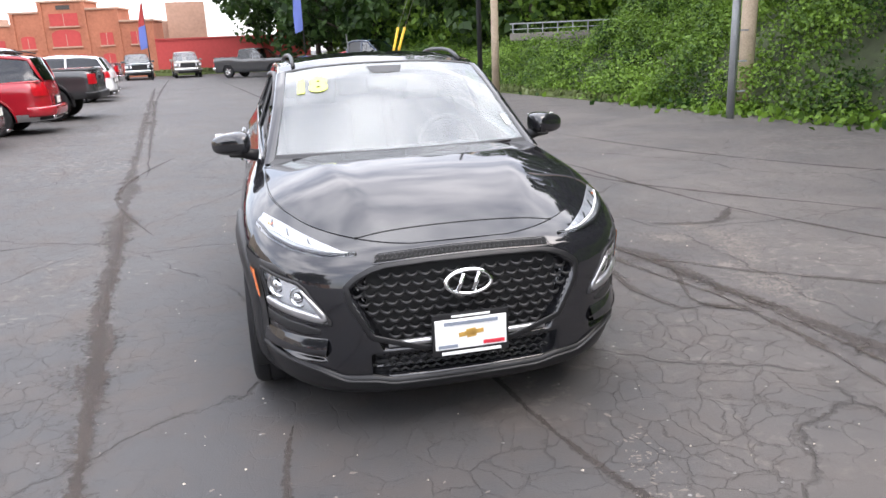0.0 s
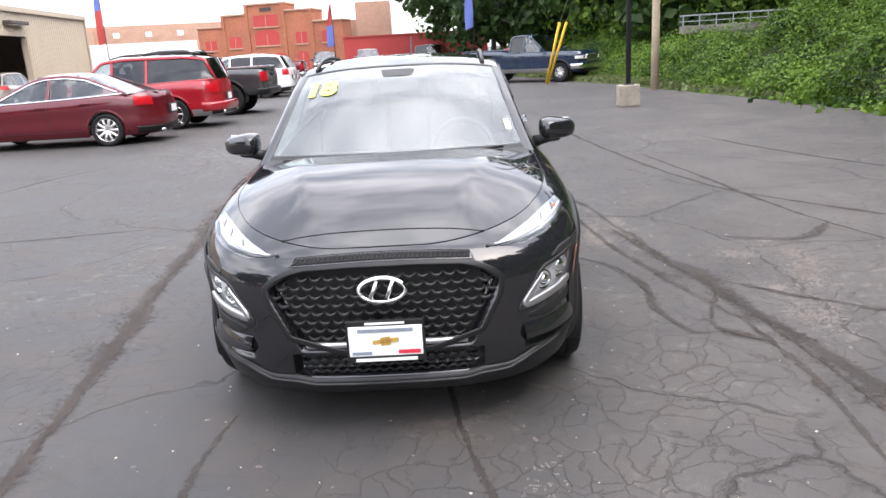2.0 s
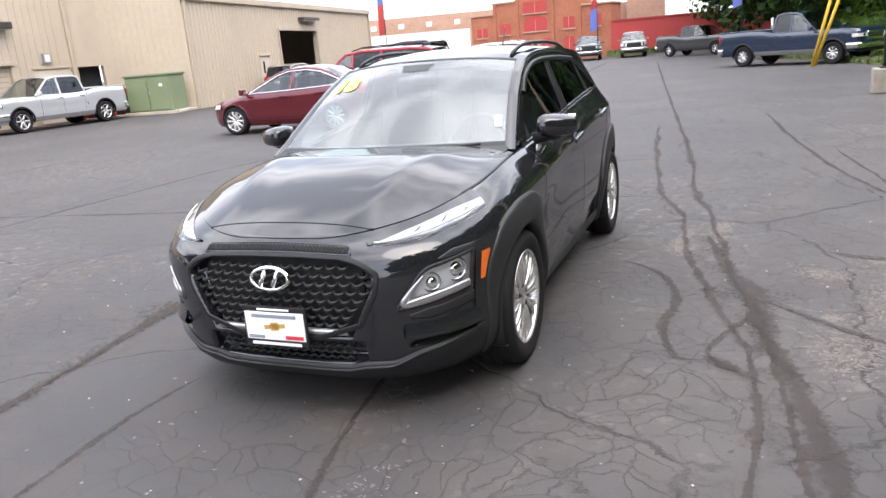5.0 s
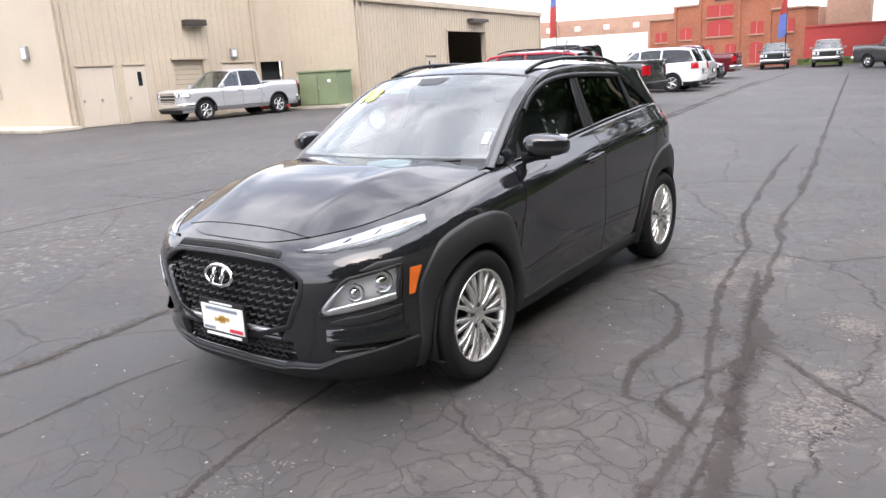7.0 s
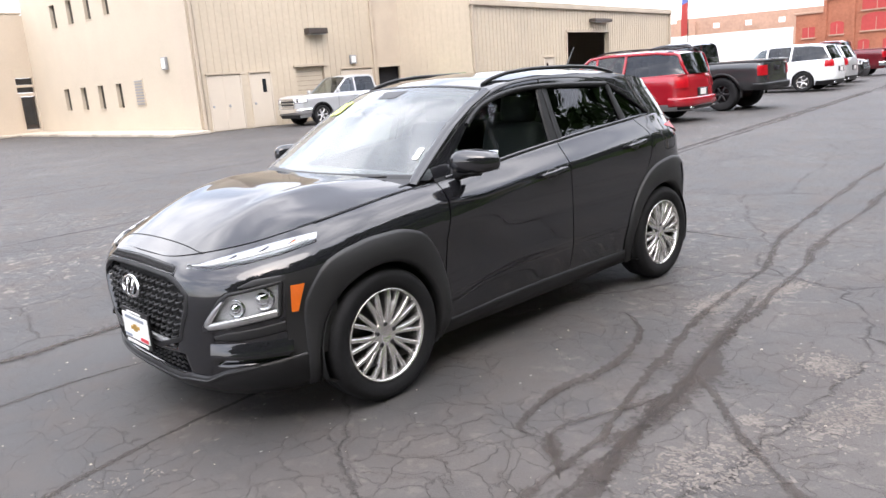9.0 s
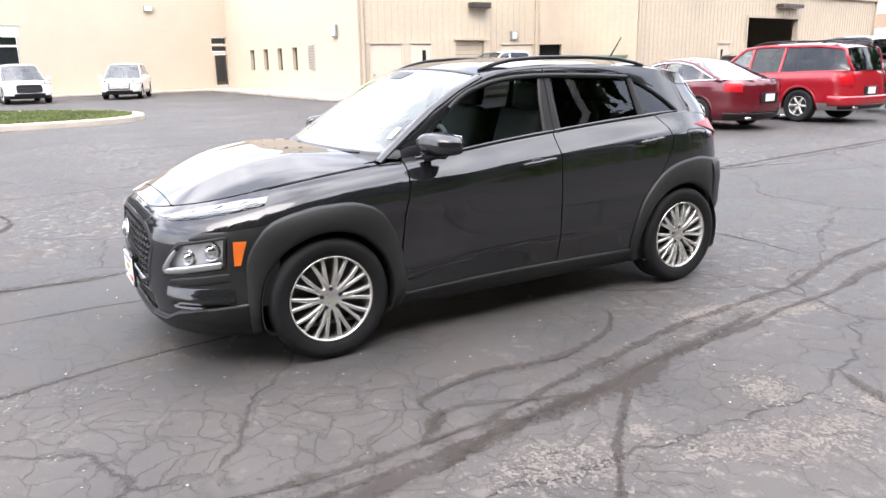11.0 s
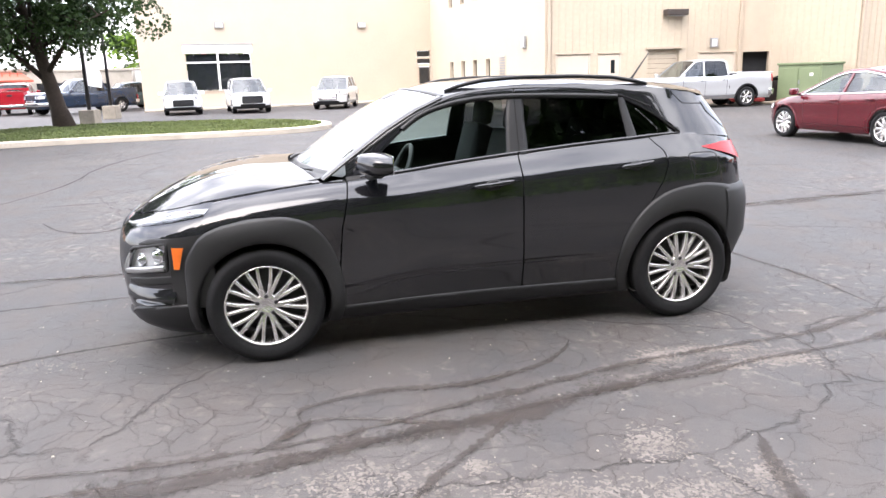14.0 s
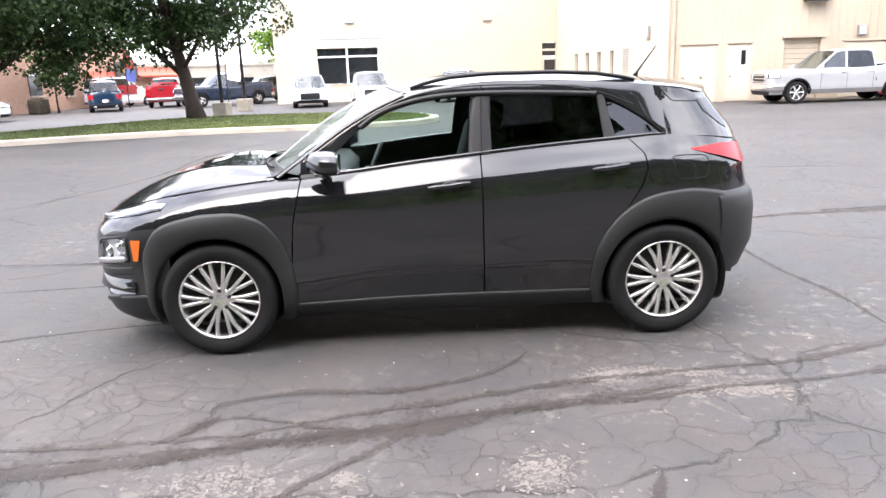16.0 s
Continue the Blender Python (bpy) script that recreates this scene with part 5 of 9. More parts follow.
wall_pack(PA, DA, A_(6.24), A_(5.25), 3.77, 4.02, "brown box light on the metal wall")
wall_pack(K, UA, -13.7, -11.5, 3.98, 4.16, "brown box light above the garage bay")
for P, D, s, z, w, h in ((PA, DA, A_(7.69), 2.62, 0.17, 0.20), (O, DS, 2.25, 2.9, 0.20, 0.26), (I, -U, 13.07, 4.75, 0.26, 0.17), (I, -U, 4.55, 4.72, 0.26, 0.17)):
    b = on_wall(P, D, s - w, s + w, z - h, z + h, 0.13, 0.12, 0.02)
    b2 = on_wall(P, D, s - w + 0.06, s + w - 0.06, z - h + 0.06, z + h - 0.06, 0.142, 0.02)
    fix("wall_light", "small square wall light with a pale lens", "wall light", [("frame", b, M_STEEL), ("lens", b2, M_WHITEW)], group="square wall lights")
# slot windows
for a, b in SLOTS:
    for z0, z1 in ((1.2, 2.3), (5.37, 6.5)):
        fix("slot_window", "narrow dark slot window in the pale wall", "window", [("pane", on_wall(O, DS, a, b, z0, z1, -0.16, 0.03), M_WINDOW), ("mullion", on_wall(O, DS, (a + b) / 2 - 0.02, (a + b) / 2 + 0.02, z0, z1, -0.13, 0.03), M_BROWN), ("sill", on_wall(O, DS, a - 0.04, b + 0.04, z0 - 0.05, z0, 0.03, 0.12), M_STUCCO)], group="slot windows")
blocks = [("frame", on_wall(O, DS, 4.62, 5.48, 1.22, 2.42, 0.03, 0.04), M_STUCCO)]
for k in range(9):
    blocks.append(("slat", on_wall(O, DS, 4.68, 5.42, 1.28 + k * 0.125, 1.34 + k * 0.125, 0.055, 0.03, 0.004), M_STEEL))
fix("louvre_vent", "grey louvred vent in the pale wall", "vent", blocks)
# pilaster at the office corner, darker than the wall
tagged(part("pilaster", on_wall(O, DS, -0.02, 1.2, 0.0, 9.2, 0.05, 0.05), M_STUCCO, smooth=False), "cream stucco band at the office corner", "pilaster", kind="structure")
# brown entrance with transoms
blocks = [("leaf", on_wall(I, -U, 0.12, 0.82, 0.33, 2.12, -0.12, 0.05), M_BROWN), ("door_pane", on_wall(I, -U, 0.20, 0.74, 0.55, 2.05, -0.09, 0.02), M_WINDOW), ("frame", on_wall(I, -U, 0.06, 0.98, 2.14, 2.32, -0.05, 0.08), M_STUCCO), ("jamb", on_wall(I, -U, 0.84, 0.98, 0.3, 2.14, -0.05, 0.08), M_STUCCO), ("transom", on_wall(I, -U, 0.08, 0.96, 2.34, 2.63, -0.12, 0.03), M_WINDOW), ("frame", on_wall(I, -U, 0.06, 0.98, 2.63, 2.76, -0.05, 0.08), M_STUCCO), ("transom", on_wall(I, -U, 0.08, 0.96, 2.77, 3.12, -0.12, 0.03), M_WINDOW), ("head", on_wall(I, -U, 0.02, 1.06, 3.16, 3.62, 0.03, 0.05), M_STUCCO_LT)]
fix("glazed_door", "dark bronze glazed door with two transom panes", "door", blocks)
# wide window
blocks = [("head_panel", on_wall(I, -U, 11.30, 15.22, 3.19, 3.66, 0.04, 0.05), M_WHITEW), ("head_trim", on_wall(I, -U, 11.26, 15.26, 3.66, 3.71, 0.07, 0.08), M_STEEL)]
for s0, s1 in ((11.44, 13.24), (13.36, 15.04)):
    blocks.append(("pane", on_wall(I, -U, s0, s1, 1.10, 2.62, -0.12, 0.03), M_WINDOW))
    blocks.append(("pane", on_wall(I, -U, s0, s1, 2.72, 3.13, -0.12, 0.03), M_WINDOW))
blocks.append(("mullion", on_wall(I, -U, 13.24, 13.36, 1.06, 3.17, -0.04, 0.1), M_WHITEW))
blocks.append(("transom_bar", on_wall(I, -U, 11.40, 15.08, 2.62, 2.72, -0.05, 0.09), M_WHITEW))
blocks.append(("sill", on_wall(I, -U, 11.35, 15.13, 1.0, 1.06, 0.05, 0.2), M_STUCCO))
fix("showroom_window", "wide dark showroom window with white mullions", "window", blocks)
# garage bay trim, and a glimpse of shelving inside
fix("bay_frame", "tan steel frame round the open garage bay", "door frame", [("jamb", on_wall(K, UA, -14.02, -13.9, 0, 3.5, 0.05, 0.3), M_METAL_DK), ("jamb", on_wall(K, UA, -8.9, -8.78, 0, 3.5, 0.05, 0.3), M_METAL_DK), ("lintel", on_wall(K, UA, -14.02, -8.78, 3.42, 3.54, 0.06, 0.3), M_METAL_DK)])
# dark sheet behind the doorway, in place of the shade inside
tagged(part("doorway_shade", on_wall(NOOK, DN, 0.0, 1.32, 0.0, 2.3, -0.6, 0.05), M_IN_SHADE, smooth=False), "dark sheet in a doorway that stands in for the shade inside", "doorway", kind="structure")
# eave of the garage
tagged(part("eave_trim", on_wall(K, UA, -C_LEN - 0.1, 0.1, 4.62, 4.80, 0.14, 0.14, 0.02), M_METAL_DK, smooth=False), "brown gutter along the garage eave", "gutter", kind="structure")
# concrete apron along the walls
bm = on_wall(O, DS, -0.6, S_LEN, 0.0, 0.13, 1.6, 1.6, 0.03)
on_wall(I, -U, 0.0, 17.6, 0.0, 0.12, 1.2, 1.2, 0.03, bm=bm)
on_wall(K, DB, 0.0, 3.7, 0.0, 0.10, 1.8, 1.8, 0.03, bm=bm)
tagged(part("pavement", bm, M_CONCRETE, smooth=False), "pale concrete walk along the building", "pavement", kind="structure")

# transformer cabinet, bins and red jack by the wall
TR = K - 0.95 * V - 1.35 * U
blocks = [("cabinet", box(0, 0, 0.86, 2.0, 1.3, 1.45, 0.04), M_GREENBOX), ("lid", box(0, 0, 1.62, 2.1, 1.4, 0.09, 0.03), M_GREENBOX), ("door", box(-0.48, -0.67, 0.82, 0.9, 0.04, 1.25, 0.01), M_GREENBOX), ("door", box(0.48, -0.67, 0.82, 0.9, 0.04, 1.25, 0.01), M_GREENBOX), ("plinth", box(0, 0, 0.07, 2.3, 1.6, 0.14, 0.02), M_CONCRETE), ("latch", box(0.06, -0.70, 0.9, 0.05, 0.03, 0.16), M_STEEL), ("warning_label", box(0.6, -0.694, 1.2, 0.16, 0.01, 0.12), M_WHITEW)]
t = fix("transformer_box", "pale green steel transformer cabinet on a concrete pad", "transformer", blocks)
t.matrix_basis = Matrix.Translation(TR) @ pose(0, 0, 0, 0, 0, U_ANG - 90 + 6)
blocks = [("bin", box(0, 0, 0.5, 1.2, 0.9, 0.95, 0.05), M_DARKPL), ("lid", box(0.1, 0, 1.02, 1.25, 0.95, 0.10, 0.03, rot=pose(0, 0, 0, 0, -14, 0)), M_DARKPL)]
t = fix("waste_bin", "black plastic waste container beside the cabinet", "bin", blocks)
t.matrix_basis = Matrix.Translation(K - 2.5 * V - 1.5 * U) @ pose(0, 0, 0, 0, 0, U_ANG - 90)
blocks = [("frame", box(0, 0, 0.18, 1.5, 0.5, 0.16, 0.04), M_REDP), ("upright", box(0.5, 0, 0.5, 0.25, 0.3, 0.7, 0.03, rot=pose(0, 0, 0, 0, 20, 0)), M_REDP), ("wheel", tube([(-0.6, -0.3, 0.1), (-0.6, 0.3, 0.1)], 0.1, 10), M_RUBBER)]
t = fix("red_trailer_jack", "small red steel floor hoist by the wall", "hoist", blocks)
t.matrix_basis = Matrix.Translation(K - 3.1 * V - 2.6 * U) @ pose(0, 0, 0, 0, 0, U_ANG - 60)

# far factory
FP, FD = Vector((-38.35, 63.6, 0)), Vector((0.995, 0.0986, 0)).normalized()
fac = thing("brick_factory", "old orange brick factory with stepped gable and red shutters", "building")
FW = 13.9
steps = ((0.0, 0.176, 4.52), (0.176, 0.345, 5.48), (0.345, 0.617, 6.30), (0.617, 0.805, 5.62), (0.805, 1.0, 4.55))
for a, c, h in steps:
    part("wall", on_wall(FP, FD, a * FW, c * FW, 0, h, 0.0, 3.0), M_BRICK, fac, smooth=False)
    part("coping", on_wall(FP, FD, a * FW - 0.1, c * FW + 0.1, h, h + 0.16, 0.12, 3.2, 0.03), M_BRICK2, fac, smooth=False)
for a, c, z0, z1 in ((0.345, 0.365, 0, 6.3), (0.597, 0.617, 0, 6.3), (0.176, 0.196, 0, 5.48), (0.785, 0.805, 0, 5.62)):
    part("pier", on_wall(FP, FD, a * FW, c * FW, z0, z1, 0.12, 0.14), M_BRICK, fac, smooth=False)


def shutter(c, w, z0, z1, arched):
    b = on_wall(FP, FD, c * FW - w / 2, c * FW + w / 2, z0, z1, 0.05, 0.06)
    if arched:
        D, N = FD, Vector((FD.y, -FD.x, 0))
        own = bmesh.new()
        pts = [FP + D * (c * FW + w / 2 * math.cos(t)) + N * 0.05 + Vector((0, 0, z1 + 0.16 * w * math.sin(t))) for t in np.linspace(0, math.pi, 9)]
        own.faces.new([own.verts.new(p) for p in pts])
        ret = bmesh.ops.extrude_face_region(own, geom=own.faces[:])
        bmesh.ops.translate(own, verts=[v for v in ret["geom"] if isinstance(v, bmesh.types.BMVert)], vec=-N * 0.06)
        merge(b, own)
    s = part("shutter", b, M_REDP, fac, smooth=False)
    part("sill", on_wall(FP, FD, c * FW - w / 2 - 0.08, c * FW + w / 2 + 0.08, z0 - 0.12, z0, 0.12, 0.12), M_BRICK2, fac, smooth=False)
    part("shutter_seam", on_wall(FP, FD, c * FW - 0.025, c * FW + 0.025, z0, z1, 0.062, 0.02), M_BRICK2, fac, smooth=False)


for c, w, z0, z1, arch in ((0.085, 1.1, 2.55, 3.4, False), (0.26, 1.1, 2.65, 3.5, True), (0.485, 2.3, 2.75, 3.75, True), (0.72, 1.05, 2.75, 3.75, False), (0.90, 1.05, 2.75, 3.75, False), (0.485, 2.3, 4.4, 5.4, False), (0.42, 0.9, 0.8, 1.9, True), (0.56, 0.9, 0.8, 1.9, True), (0.72, 1.0, 0.3, 1.9, True), (0.09, 0.9, 0.8, 1.7, False), (0.26, 0.9, 0.8, 1.7, True)):
    shutter(c, w, z0, z1, arch)
part("attic_vent", on_wall(FP, FD, 0.45 * FW, 0.53 * FW, 5.72, 6.05, 0.03, 0.05), M_BROWN, fac, smooth=False)
RW = FP + FD * FW
RD = Vector((11.0, 2.2, 0)).normalized()
redw = wall_slab("wall_red", RW, RD, 13.0, 2.95, [], M_REDP, "long red painted wall joining the brick factory", 0.3)
part("coping", on_wall(RW, RD, 0, 13.0, 2.95, 3.07, 0.08, 0.5), M_REDP, redw, smooth=False)
blk = thing("brick_tower", "tan brick roof tower behind the red wall", "building")
bp = RW + RD * 1.8 - Vector((RD.y, -RD.x, 0)) * 8
part("wall", box(bp.x, bp.y, 3.2, 3.4, 3.0, 6.4, rot=pose(0, 0, 0, 0, 0, 16)), M_BRICK2, blk, smooth=False)
part("chimney", box(bp.x + 8.5, bp.y + 1.5, 2.2, 0.7, 0.7, 4.6, rot=pose(0, 0, 0, 0, 0, 16)), M_REDP, blk, smooth=False)
part("wall", box(bp.x - 3.2, bp.y, 2.4, 3.2, 3.0, 4.8, rot=pose(0, 0, 0, 0, 0, 16)), M_BRICK2, blk, smooth=False)
WP = Vector((-58, 52, 0))
wd = (FP - WP).normalized()
wl_len = (FP - WP).length
wall_slab("wall_white", WP, wd, wl_len - 0.2, 3.6, [], M_WHITEW, "long white industrial wall beside the factory", 0.3)
bb = thing("brick_warehouse", "long low orange brick warehouse in the distance", "building")
for k, (h, off) in enumerate(((5.2, 9.0), (5.6, 9.6))):
    part("wall", on_wall(WP, wd, k * wl_len * 0.55 - 2, (k + 1) * wl_len * 0.55, 0, h, -off, 4.0), M_BRICK2, bb, smooth=False)
for k in range(7):
    part("roof_unit", on_wall(WP, wd, 2 + k * 3.1, 2.6 + k * 3.1, 4.4, 4.9, -8.96, 0.06), M_WHITEW, bb, smooth=False)

# grass by the red wall, and the verge on the right
def grass_sheet(name, outline, label, seed, blades, z=0.04, size=0.10):
    bm = bmesh.new()
    o = smooth_line(outline, 2, True)
    top = [bm.verts.new((x, y, z)) for x, y in o]
    low = [bm.verts.new((x, y, -0.05)) for x, y in o]
    bm.faces.new(top)
    for i in range(len(o)):
        j = (i + 1) % len(o)
        bm.faces.new([low[i], low[j], top[j], top[i]])
    base = tagged(part(name, bm, M_GRASS_SOIL, smooth=False), label, "lawn", kind="structure")
    rng = np.random.default_rng(seed)
    q = np.array(o)
    lo, hi = q.min(0), q.max(0)
    pts = []
    while len(pts) < blades:
        c = lo + (hi - lo) * rng.random((blades, 2))
        inside = np.zeros(len(c), bool)
        for (x0, y0), (x1, y1) in zip(q, np.roll(q, -1, 0)):
            hit = ((y0 > c[:, 1]) != (y1 > c[:, 1])) & (c[:, 0] < (x1 - x0) * (c[:, 1] - y0) / (y1 - y0 + 1e-12) + x0)
            inside ^= hit
        pts.extend(c[inside].tolist())
    c = np.array(pts[:blades])
    nn = unit(rng.normal(size=(blades, 3)) * np.array([1, 1, 0.25]))
    me = leaves_mesh("grass", np.c_[c, np.full(blades, z + size * 0.3)], nn, size * (0.5 + rng.random(blades)), rng)
    g = mesh_object("grass", me, M_BLADE, base, "short green grass blades")
    g["kind"] = "stuff"
    return base


ISL = [(-8.6, -15.5), (-12.0, -10.6), (-14.2, -7.8), (-15.7, -5.0), (-16.2, -2.6), (-17.1, 0.1), (-18.2, 1.1), (-19.8, 1.3), (-21.6, 0.4), (-23.4, -2.4), (-23.4, -6.0), (-22.8, -9.6), (-18.5, -11.4), (-15.2, -13.0), (-11.5, -17.5)]
isl = smooth_line(ISL, 3, True)



def kerb_ring(name, outline, width, height, label):
    p = np.array(outline)
    n = len(p)
    rows = []
    area = 0.5 * sum(p[i][0] * p[(i + 1) % n][1] - p[(i + 1) % n][0] * p[i][1] for i in range(n))
    sg = 1 if area > 0 else -1
    for i in range(n):
        d = p[(i + 1) % n] - p[i - 1]
        d /= np.linalg.norm(d)
        s = np.array([-d[1], d[0]]) * sg
        a, b, c = p[i], p[i] + s * 0.03, p[i] + s * width
        rows.append([(*a, -0.02), (*a, height - 0.03), (*b, height), (*c, height), (*c, -0.02)])
    rows.append(rows[0])
    return tagged(part(name, from_grid(rows), M_CONCRETE, smooth=False), label, "kerb", kind="structure")


kerb_ring("kerb", isl, 0.32, 0.16, "worn pale concrete kerb round a grass island")
shr = []
pp = np.array(isl)
for i in range(len(pp)):
    d = pp[(i + 1) % len(pp)] - pp[i - 1]
    d /= np.linalg.norm(d)
    area = 0.5 * sum(pp[k][0] * pp[(k + 1) % len(pp)][1] - pp[(k + 1) % len(pp)][0] * pp[k][1] for k in range(len(pp)))
    s = np.array([-d[1], d[0]]) * (1 if area > 0 else -1)
    shr.append(tuple(pp[i] + s * 0.34))
grass_sheet("lawn_island", shr[::2], "mown grass island in the car park", 3, 30000, 0.14, 0.08)
grass_sheet("lawn_far", [(-24.5, 64.7), (-18, 66.0), (-11, 67.4), (-8, 68.0), (-8, 65.6), (-13, 64.4), (-19, 63.6), (-24.5, 63.4)], "strip of grass below the red wall", 4, 5000, 0.25, 0.3)

# ---- hillside, woods and trees ----
HEDGE = [(9.6, -14.0), (9.4, -4.0), (8.6, 6.0), (7.3, 11.6), (6.0, 14.6), (5.1, 17.0), (4.2, 20.0), (3.0, 23.6), (1.6, 27.6), (0.2, 31.5), (-2.5, 36.0), (-6.0, 42.0), (-10.0, 50.0), (-13.0, 60.0)]
hed = resample(smooth_line(HEDGE, 2), 0.5)
HN = []
for i in range(len(hed)):
    d = hed[min(i + 1, len(hed) - 1)] - hed[max(i - 1, 0)]
    d = d / np.linalg.norm(d)
    HN.append(np.array([d[1], -d[0]]))
HN = np.array(HN)


def hill_height(i, off):
    """Height of the bank, off metres behind the edge of the lot."""
    y = hed[i][1]
    rise = np.interp(y, [-14, 8, 14, 20, 27, 34, 60], [3.0, 3.2, 3.0, 2.3, 1.5, 1.0, 0.5])
    wob = 0.35 * math.sin(y * 0.9) + 0.25 * math.sin(y * 2.3 + 1)
    return max(0.0, (rise + wob) * (1 - math.exp(-max(0.0, off - 0.4) / 1.8)) + 0.10 * max(0.0, off - 3))


rows = []
for i in range(0, len(hed), 2):
    rows.append([(*(hed[i] + HN[i] * o), hill_height(i, o) - 0.05 if o > 0 else 0.01) for o in (0.0, 0.5, 1.0, 1.7, 2.6, 4.0, 6.0, 9.0, 14.0, 25.0, 60.0)])
tagged(part("hillside", from_grid(rows), M_HILL), "overgrown bank rising from the edge of the car park", "bank", kind="structure")

rng = np.random.default_rng(11)
clumps = []
for i in range(0, len(hed), 1):
    y = hed[i][1]
    dense = 15 if 2 < y < 26 else (7 if -6 < y < 36 else 2)
    for _ in range(dense):
        o = 0.3 + 7.5 * rng.random() ** 1.3
        r = 0.30 + 0.45 * rng.random() + 0.05 * o
        if not (y > 23 and o > 2.6 and y < 31):
            clumps.append((*(hed[i] + HN[i] * o + rng.normal(size=2) * 0.2), hill_height(i, o) + r * 0.25, r))
c, n_, s_ = clump_leaves(clumps, 860, 0.068, rng, 0.8)
keep = c[:, 2] > -0.02
c, n_, s_ = c[keep], n_[keep], s_[keep]
ivy = mesh_object("ivy", leaves_mesh("ivy", c, n_, s_, rng), M_IVY)
tagged(ivy, "dense bright green ivy and creepers over the bank", "ivy", kind="stuff")
# low weeds along the edge
k = 9000
ii = rng.integers(0, len(hed), k)
ii = ii[(hed[ii][:, 1] > 2) & (hed[ii][:, 1] < 40)]
o = rng.normal(0.25, 0.35, len(ii))
p = hed[ii] + HN[ii] * o[:, None] + rng.normal(size=(len(ii), 2)) * 0.15
weeds = leaves_mesh("weeds", np.c_[p, 0.02 + 0.22 * rng.random(len(ii)) * np.clip(o + 0.6, 0.1, 1.2)], unit(rng.normal(size=(len(ii), 3))), 0.10 + 0.10 * rng.random(len(ii)), rng)
tagged(mesh_object("weeds", weeds, M_IVY), "low weeds along the asphalt's edge", "weeds", kind="stuff")


def tree(name, label, base, height, spread, seed, crown_z=0.3, leaf=0.16, n_clumps=60, per=190, lean=(0, 0), trunk_r=0.25, material=None, group="", limbs=7):
    """A tapered trunk with limbs, and a crown of many small leaves in uneven clumps."""
    rng = np.random.default_rng(seed)
    t = thing(name, label, "tree", group, at=Matrix.Translation(base))
    top = Vector((lean[0], lean[1], height * 0.62))
    pts = [Vector((0, 0, -0.1)) + top * f + Vector((0.12 * math.sin(4 * f + seed), 0.12 * math.cos(3 * f + seed), 0)) * f for f in np.linspace(0, 1, 8)]
    bm = tube(pts, [trunk_r * (1.35 if f == 0 else 1.0) * (1 - 0.7 * f) for f in np.linspace(0, 1, 8)], 10)
    ends = []
    for k in range(limbs):
        f = crown_z + (0.95 - crown_z) * k / limbs
        st = top * f
        az = k * 2.4 + seed
        ln = spread * (0.65 + 0.35 * rng.random())
        e = st + Vector((math.cos(az) * ln, math.sin(az) * ln, height * (0.16 + 0.14 * rng.random())))
        m = st.lerp(e, 0.5) + Vector((0, 0, 0.12 * height * rng.random()))
        tube([st, m, e], [trunk_r * 0.42 * (1.1 - f), trunk_r * 0.26 * (1.1 - f), 0.02], 7, bm=bm)
        for _ in range(3):
            g = m.lerp(e, rng.random())
            h = g + Vector((rng.normal() * 0.9, rng.normal() * 0.9, 0.3 + rng.random()))
            tube([g, h], [0.03, 0.01], 5, bm=bm)
        ends += [m, e, m.lerp(e, 0.5)]
    part("trunk", bm, M_BARK, t)
    cl = []
    for _ in range(n_clumps):
        if rng.random() < 0.55:
            e = ends[rng.integers(0, len(ends))]
            p = np.array(e) + rng.normal(size=3) * np.array([0.16, 0.16, 0.10]) * spread
        else:
            d = unit(rng.normal(size=(1, 3)))[0]
            q = rng.random() ** 0.4
            p = np.array([top.x, top.y, height * (0.5 + crown_z) * 0.92]) + d * q * np.array([spread, spread, height * (0.62 - crown_z * 0.5)])
        p[2] = max(p[2], height * crown_z * 0.75)
        cl.append((*p, spread * (0.12 + 0.13 * rng.random())))
    c, n_, s_ = clump_leaves(cl, per, leaf, rng, 0.75)
    mesh_object("crown", leaves_mesh("crown", c, n_, s_, rng), material or M_LEAF, t, "uneven crown of small dark green leaves")
    return t


tree("island_tree", "leafy shade tree with a slightly leaning trunk on the grass island", (-21.4, -8.5, 0.14), 9.2, 3.75, 5, 0.27, 0.13, 260, 360, (-0.5, -1.5), 0.30, material=M_LEAF_SH, limbs=14)
tree("island_tree", "leafy shade tree with low hanging boughs on the grass island", (-14.6, -12.0, 0.14), 8.6, 4.5, 9, 0.24, 0.13, 300, 330, (0.2, 0.2), 0.28, material=M_LEAF_SH, limbs=12)
# the wood behind the bank, and along the far side of the lot
wood = [(4.5, 38, 13, 4.5), (0.5, 43, 14, 5.0), (-4.0, 47, 13, 5.0), (-8.0, 54, 14, 5.5), (-10.0, 61, 14, 6), (11.5, 34, 12, 4.5), (10.5, 25, 12, 4.5), (12.5, 20, 13, 4.5), (14, 15, 12, 4.2), (3, 52, 16, 6), (9, 42, 16, 5.5), (15, 33, 16, 5.5), (19, 24, 16, 5.5), (-13.5, 69, 13, 5.5), (15.5, 8, 12, 4.5), (17, 1, 12, 4.5), (16.5, -6, 13, 5.0), (17, -13, 12, 5.0), (14.5, 11.5, 12, 4.5), (15.5, 4.5, 12, 4.5), (15.5, -2.5, 12, 4.5), (15.5, -9.5, 12, 4.5), (21, 6, 16, 6), (22, -8, 16, 6), (20, 16, 16, 6), (23, 12, 16, 6), (24, -2, 16, 6), (-4.5, 62, 16, 6), (18, 44, 16, 6)]
